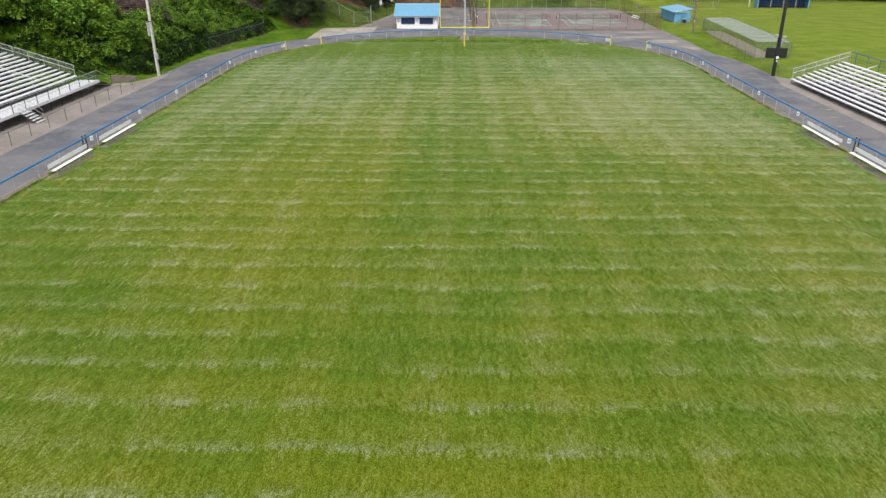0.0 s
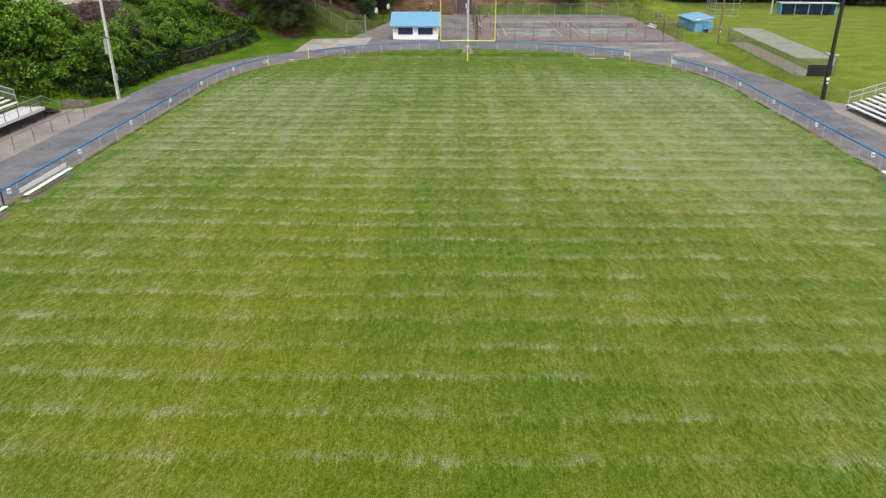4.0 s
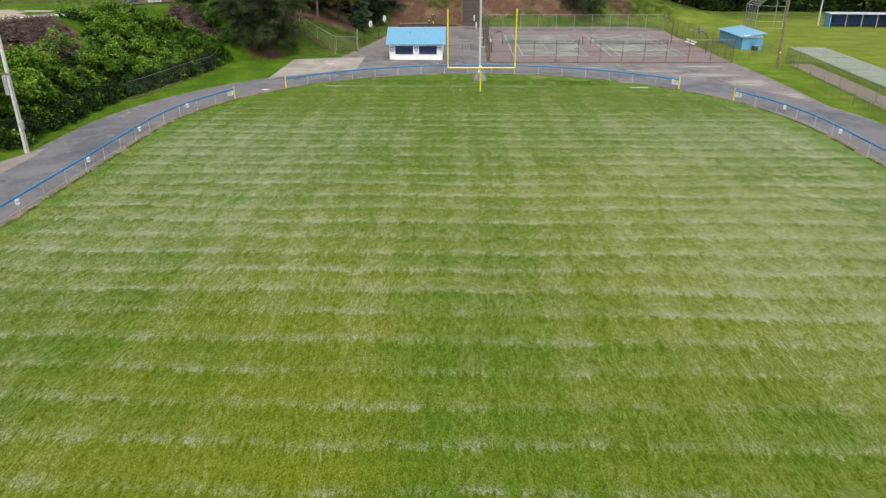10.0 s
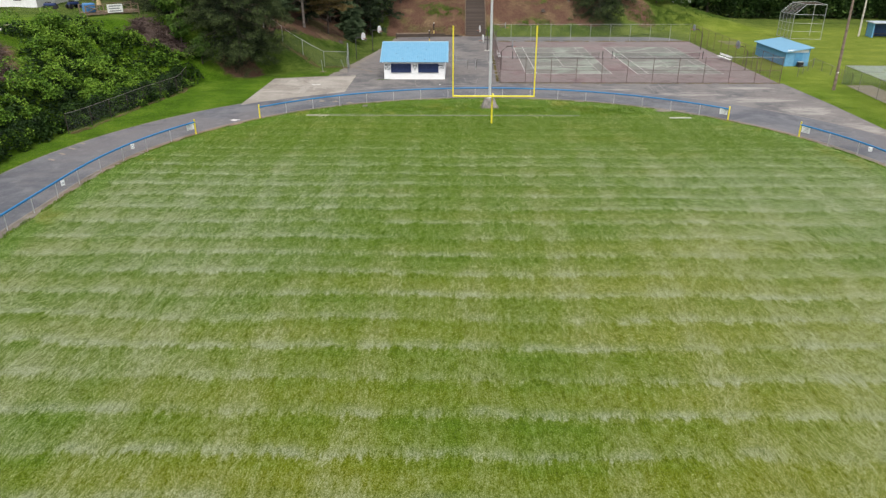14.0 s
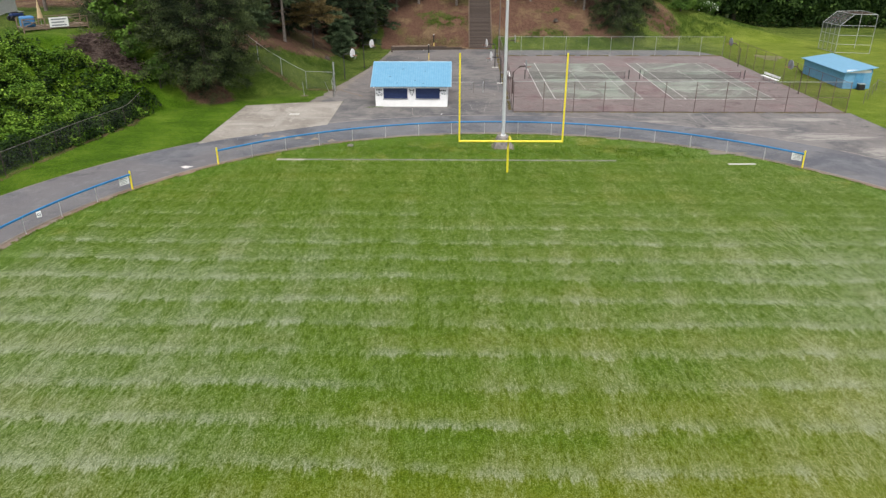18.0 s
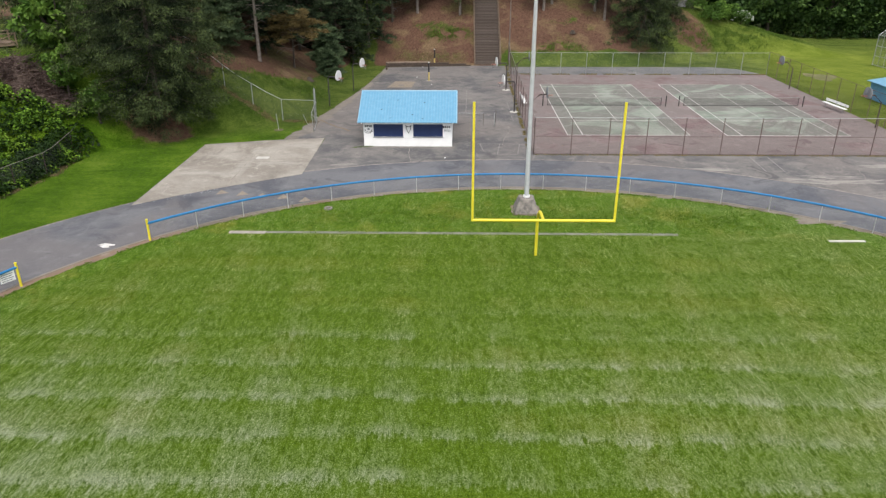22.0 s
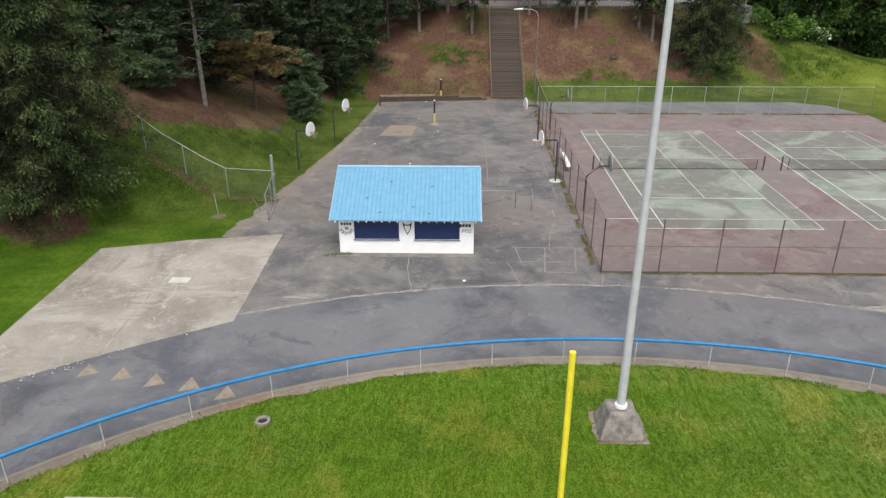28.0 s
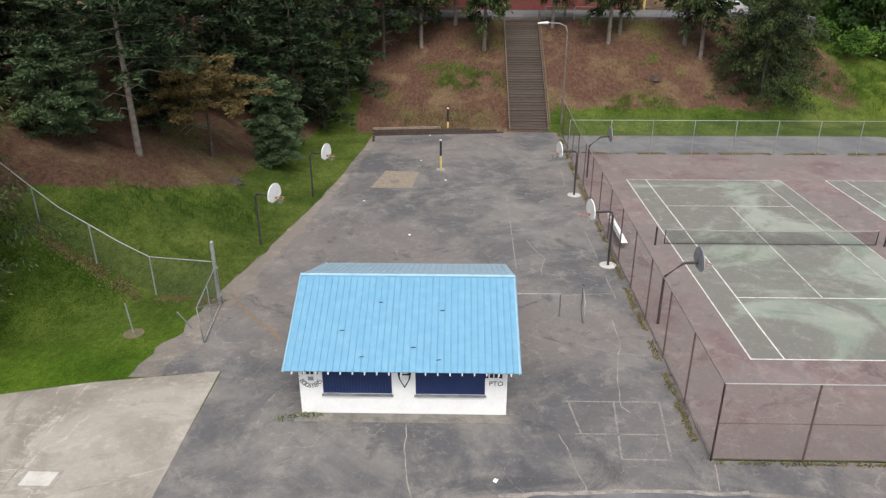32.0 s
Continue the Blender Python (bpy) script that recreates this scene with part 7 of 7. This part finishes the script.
# expansion joints and lid in the pad
for (x0, y0), (x1, y1) in (((-26.3, -14.6), (-26.4, -2.2)), ((-30.9, -11.2), (-21.5, -6.9)),):
    stripe(x0, y0, x1, y1, 0.05, 0.037, JOINT, "dark joint in the concrete pad")
t = thing("hatch_cover", pose(-25.45, -7.55, 0.034), "pale square hatch cover in the concrete pad", "hatch")
part("frame", box(-0.62, -0.42, -0.02, 0.62, 0.42, 0.012), CONCRETE, t)
part("plate", box(-0.5, -0.32, 0.0, 0.5, 0.32, 0.03, 0.01), CONCRETE_PALE, t)
t = thing("asphalt_patch", pose(-16.6, 23.5, 0.016), "tan concrete patch with a round manhole lid", "manhole")
part("slab", prism([(-1.6, -1.9), (1.3, -1.85), (1.6, 1.8), (-0.9, 2.1)], -0.02, 0.012), TAN_PAINT, t)
part("lid", tube([(0, -0.5, 0.0), (0, -0.5, 0.03)], 0.36, 18), RUST_GREY, t)
t = thing("storm_drain", pose(-18.2, -19.05, 0.035), "round concrete storm drain set in the turf", "drain")
bm = bmesh.new()
ri, ro = [], []
for a in np.linspace(0, 6.2832, 20, endpoint=False):
    ri.append((0.17 * math.cos(a), 0.17 * math.sin(a)))
    ro.append((0.28 * math.cos(a), 0.28 * math.sin(a)))
va, vb, vc = [bm.verts.new((*p, 0.10)) for p in ri], [bm.verts.new((*p, 0.10)) for p in ro], [bm.verts.new((*p, 0.0)) for p in ro]
vd = [bm.verts.new((*p, -0.02)) for p in ri]
for i in range(20):
    j = (i + 1) % 20
    bm.faces.new((va[i], va[j], vb[j], vb[i])), bm.faces.new((vb[i], vb[j], vc[j], vc[i])), bm.faces.new((va[i], va[j], vd[j], vd[i]))
part("ring", bm, FOOTING, t)
# flat black disc painted for the darkness of the open hole
bm = bmesh.new()
bm.faces.new([bm.verts.new((*p, 0.012)) for p in ri])
part("hole_dark", bm, BLACK, t)

# ---- lettering on the stand ----
yf = -ST_HD - 0.004
arc = "BOOSTERS"
for i, ch in enumerate(arc):
    a = radians(-62 + 124 * i / (len(arc) - 1))
    lettering(ch, 0.25, pose(-3.30 + 0.36 * math.sin(a), yf, 1.56 - 0.40 * math.cos(a), 90, 0, 0) @ pose(0, 0, 0, 0, 0, math.degrees(a)), STAND, BLACK)
for i in range(4):
    part("text_bar", box(-3.60 + 0.155 * i, yf - 0.006, 1.66, -3.49 + 0.155 * i, yf, 1.82), BLACK, STAND)
    part("text_bar", box(2.93 + 0.165 * i, yf - 0.006, 1.58 + 0.02 * math.sin(i), 3.05 + 0.165 * i, yf, 1.76), BLACK, STAND)
lettering("PTO", 0.27, pose(3.33, yf, 1.34, 90, 0, 0), STAND, BLACK)
part("emblem", box(-3.40, yf - 0.006, 1.40, -3.20, yf, 1.56), GREYINK, STAND)
bm = bmesh.new()
bm.faces.new([bm.verts.new((0.06 + px, yf - 0.004, pz)) for px, pz in ((-0.26, 1.86), (-0.20, 1.50), (0.0, 1.10), (0.20, 1.50), (0.26, 1.86), (0.1, 1.72), (-0.1, 1.72))])
part("emblem_shape", bm, BLACK, STAND, "black emblem shape painted on the wall")
bm = bmesh.new()
bm.faces.new([bm.verts.new((0.06 + px, yf - 0.007, pz)) for px, pz in ((-0.17, 1.66), (-0.14, 1.47), (0.0, 1.2), (0.14, 1.47), (0.17, 1.66))])
part("emblem_shape", bm, WHITE, STAND, "white inner field of the emblem")
for x, z in ((-2.3, 2.9), (-1.0, 3.45), (0.3, 2.6), (1.3, 3.3), (-1.5, 2.42), (1.2, 2.38)):
    k = (z - 2.18) / 1.85
    yy = -ST_HD - 0.6 + k * (ST_HD + 0.04)
    t = part("twig", tube([(x, yy, z + 0.04), (x + 0.16, yy + 0.03, z + 0.05)], 0.018, 4), BLACK, STAND)

flat("stand_ledge", [(-17.9, -4.42), (-10.1, -4.42), (-10.1, -3.9), (-17.9, -3.9)], 0.024, CONCRETE_DARK, "mossy concrete ledge along the front of the stand")


def wandering(pts, width, seed, step=0.35):
    """The outline of an uneven strip along a line."""
    lo, hi, n = [], [], 0
    for (ax, ay), (bx, by) in zip(pts, pts[1:]):
        length = math.hypot(bx - ax, by - ay)
        k = max(2, int(length / step))
        for i in range(k):
            f = i / k
            x, y = ax + (bx - ax) * f, ay + (by - ay) * f
            nx, ny = -(by - ay) / length, (bx - ax) / length
            off = 0.16 * noise.noise((x * 0.9 + seed, y * 0.9, 2.0)) + 0.06 * noise.noise((x * 3.1, y * 3.1, seed))
            w = width * (0.55 + 0.9 * abs(noise.noise((x * 1.7, y * 1.7, seed + 5.0))))
            lo.append((x + nx * (off - w), y + ny * (off - w)))
            hi.append((x + nx * (off + w), y + ny * (off + w)))
    return lo, hi


def strip_mesh(pts, width, seed, z):
    lo, hi = wandering(pts, width, seed)
    bm = bmesh.new()
    a = [bm.verts.new((x, y, z)) for x, y in lo]
    b = [bm.verts.new((x, y, z)) for x, y in hi]
    for i in range(len(a) - 1):
        bm.faces.new((a[i], b[i], b[i + 1], a[i + 1]))
    return bm


CRACK = plain("silted_crack", (0.30, 0.27, 0.24), (0.17, 0.155, 0.14), 0.95, scale=2.5, fine=14.0)
EARTH = plain("rusty_earth", (0.21, 0.145, 0.09), (0.15, 0.125, 0.10), 0.95, scale=2.5, fine=14.0)
t = thing("paving_cracks", pose(0, 0, 0), "pale silted cracks across the old asphalt", "crack", kind="structure")
cracks = [[(-5.0, 3.2), (-5.16, 1.1), (-5.8, -1.5), (-5.96, -3.3), (-5.63, -4.1)], [(-8.4, -4.9), (-8.1, -6.7), (-7.9, -8.2), (-8.3, -10.5)],
          [(-6.9, 1.06), (-5.4, 0.42), (-3.8, 0.15)], [(-3.5, -6.3), (-3.8, -7.6), (-3.6, -9.5)], [(-13.8, -4.5), (-13.75, -5.9), (-13.5, -8.1), (-13.9, -10.2)],
          [(-9.0, 6.0), (-7.0, 5.6), (-4.2, 5.9)], [(-8.2, 12.5), (-7.4, 9.8), (-7.8, 7.4)], [(6.0, -7.5), (9.0, -8.4), (13.5, -8.0), (18.0, -8.8)], [(20.0, -7.0), (20.6, -10.0), (19.8, -13.0)]]
for i, pts in enumerate(cracks):
    part("crack", strip_mesh(pts, 0.026, i, 0.020), CRACK, t)
part("crack", strip_mesh([(-23.2, 5.4), (-22.2, 4.0), (-20.6, 2.2), (-19.4, 0.94)], 0.12, 31, 0.026), EARTH, t, "earth-filled crack by the gate")
t = thing("dust_line", pose(0, 0, 0), "pale dust along the edge of the track", "dust", kind="structure")
for i, (u0, u1) in enumerate(((-0.26, -0.12), (-0.09, 0.05), (0.08, 0.22), (0.25, 0.33), (0.38, 0.50), (0.53, 0.64))):
    part("dust", strip_mesh([oval(7.0, u) for u in np.linspace(u0, u1, 8)], 0.11, 40 + i, 0.030), CRACK, t)
for i, (x, y) in enumerate(((-18.3, 18.9), (-14.9, 13.1), (-13.0, 23.4), (-15.0, 28.3), (-14.6, 36.0), (-10.8, -7.3))):
    t = thing("paper_scrap", pose(x, y, 0.018, 0, 0, 50 * i), "crumpled white paper scrap on the asphalt", "litter", "paper scraps")
    bm = bmesh.new()
    v = [bm.verts.new(p) for p in ((-0.10, -0.06, 0.0), (0.08, -0.08, 0.02), (0.11, 0.05, 0.0), (-0.06, 0.08, 0.03), (0.02, 0.0, 0.05))]
    for a, b in ((0, 1), (1, 2), (2, 3), (3, 0)):
        bm.faces.new((v[a], v[b], v[4]))
    part("sheet", bm, WHITE, t)

weed_strip("grass_tufts", "shaggy tufts of grass behind the end line", [(-20.0, -20.6), (-12.0, -20.2), (-4.0, -20.4), (4.0, -20.8), (9.0, -21.0)], 1.1, 9000, 0.12, RIM_GRASS, 15)
weed_strip("grass_tufts", "ragged grass along the rim of the turf", [oval(-0.40, u) for u in np.linspace(-0.99, 0.99, 160)], 0.10, 8000, 0.08, RIM_GRASS, 16)
weed_strip("grass_tufts", "ragged grass along the rim of the turf", [(oval(-0.4, -1)[0], y) for y in np.linspace(-46, -112, 40)], 0.10, 4500, 0.12, RIM_GRASS, 17)
weed_strip("grass_tufts", "ragged grass along the rim of the turf", [(oval(-0.4, 1)[0], y) for y in np.linspace(-46, -112, 40)], 0.10, 4500, 0.12, RIM_GRASS, 18)
# flakes of white paint on the track beside the pad
rng = np.random.default_rng(77)
bm = bmesh.new()
for _ in range(60):
    x = -27.2 + rng.normal(0, 1.1)
    y = oval_x(6.4, x) - abs(rng.normal(0, 0.5))
    q = rng.uniform(0.012, 0.035)
    bm.faces.new([bm.verts.new((x + q * math.cos(a), y + 0.8 * q * math.sin(a), 0.032)) for a in (0.2, 1.9, 3.4, 5.0)])
tagged(part("paint_flakes", bm, SIGN_WHITE, None, "flakes of white paint on the track"), category="litter", kind="stuff")
t = thing("plank", pose(12.85, -23.9, 0.035, 0, 0, 1), "pale weathered plank lying in the turf", "plank")
part("board", box(-1.05, -0.11, 0.0, 1.05, 0.11, 0.045, 0.008), CONCRETE_PALE, t)
outline = []
for a in np.linspace(0, 6.2832, 26, endpoint=False):
    k = 1 + 0.22 * math.sin(3 * a + 2) + 0.14 * math.sin(5 * a)
    outline.append((12.6 + 1.5 * k * math.cos(a), -20.75 + 0.42 * k * math.sin(a)))
flat("bare_patch", outline, 0.040, VERGE, "strip of bare earth worn in the turf")

# washed-out marks on the eastern straight and a bare patch in the ball field
for x, y in ((28.6, -52.4), (29.8, -49.0), (29.9, -60.2), (29.85, -68.6), (28.8, -71.9), (27.75, -75.3)):
    outline = [(x - 0.62, y - 0.10), (x - 0.1, y - 0.22), (x + 0.55, y - 0.12), (x + 0.30, y + 0.06), (x + 0.02, y + 0.30), (x - 0.14, y + 0.08)]
    mark("track_marker", "washed-out white lane mark on the track", outline, 0.029, LINE_WORN)
WORN_GRASS = asphalt_material("worn_ground", (0.125, 0.130, 0.045), (0.26, 0.225, 0.14), 0.9, 0.2, cracks=False)
outline = []
for a in np.linspace(0, 6.2832, 28, endpoint=False):
    k = 1 + 0.25 * math.sin(3 * a + 1) + 0.12 * math.sin(7 * a)
    outline.append((36.0 + 1.7 * k * math.cos(a), 29.2 + 2.4 * k * math.sin(a)))
flat("bare_patch", outline, 0.014, WORN_GRASS, "bare sandy patch worn in the grass")
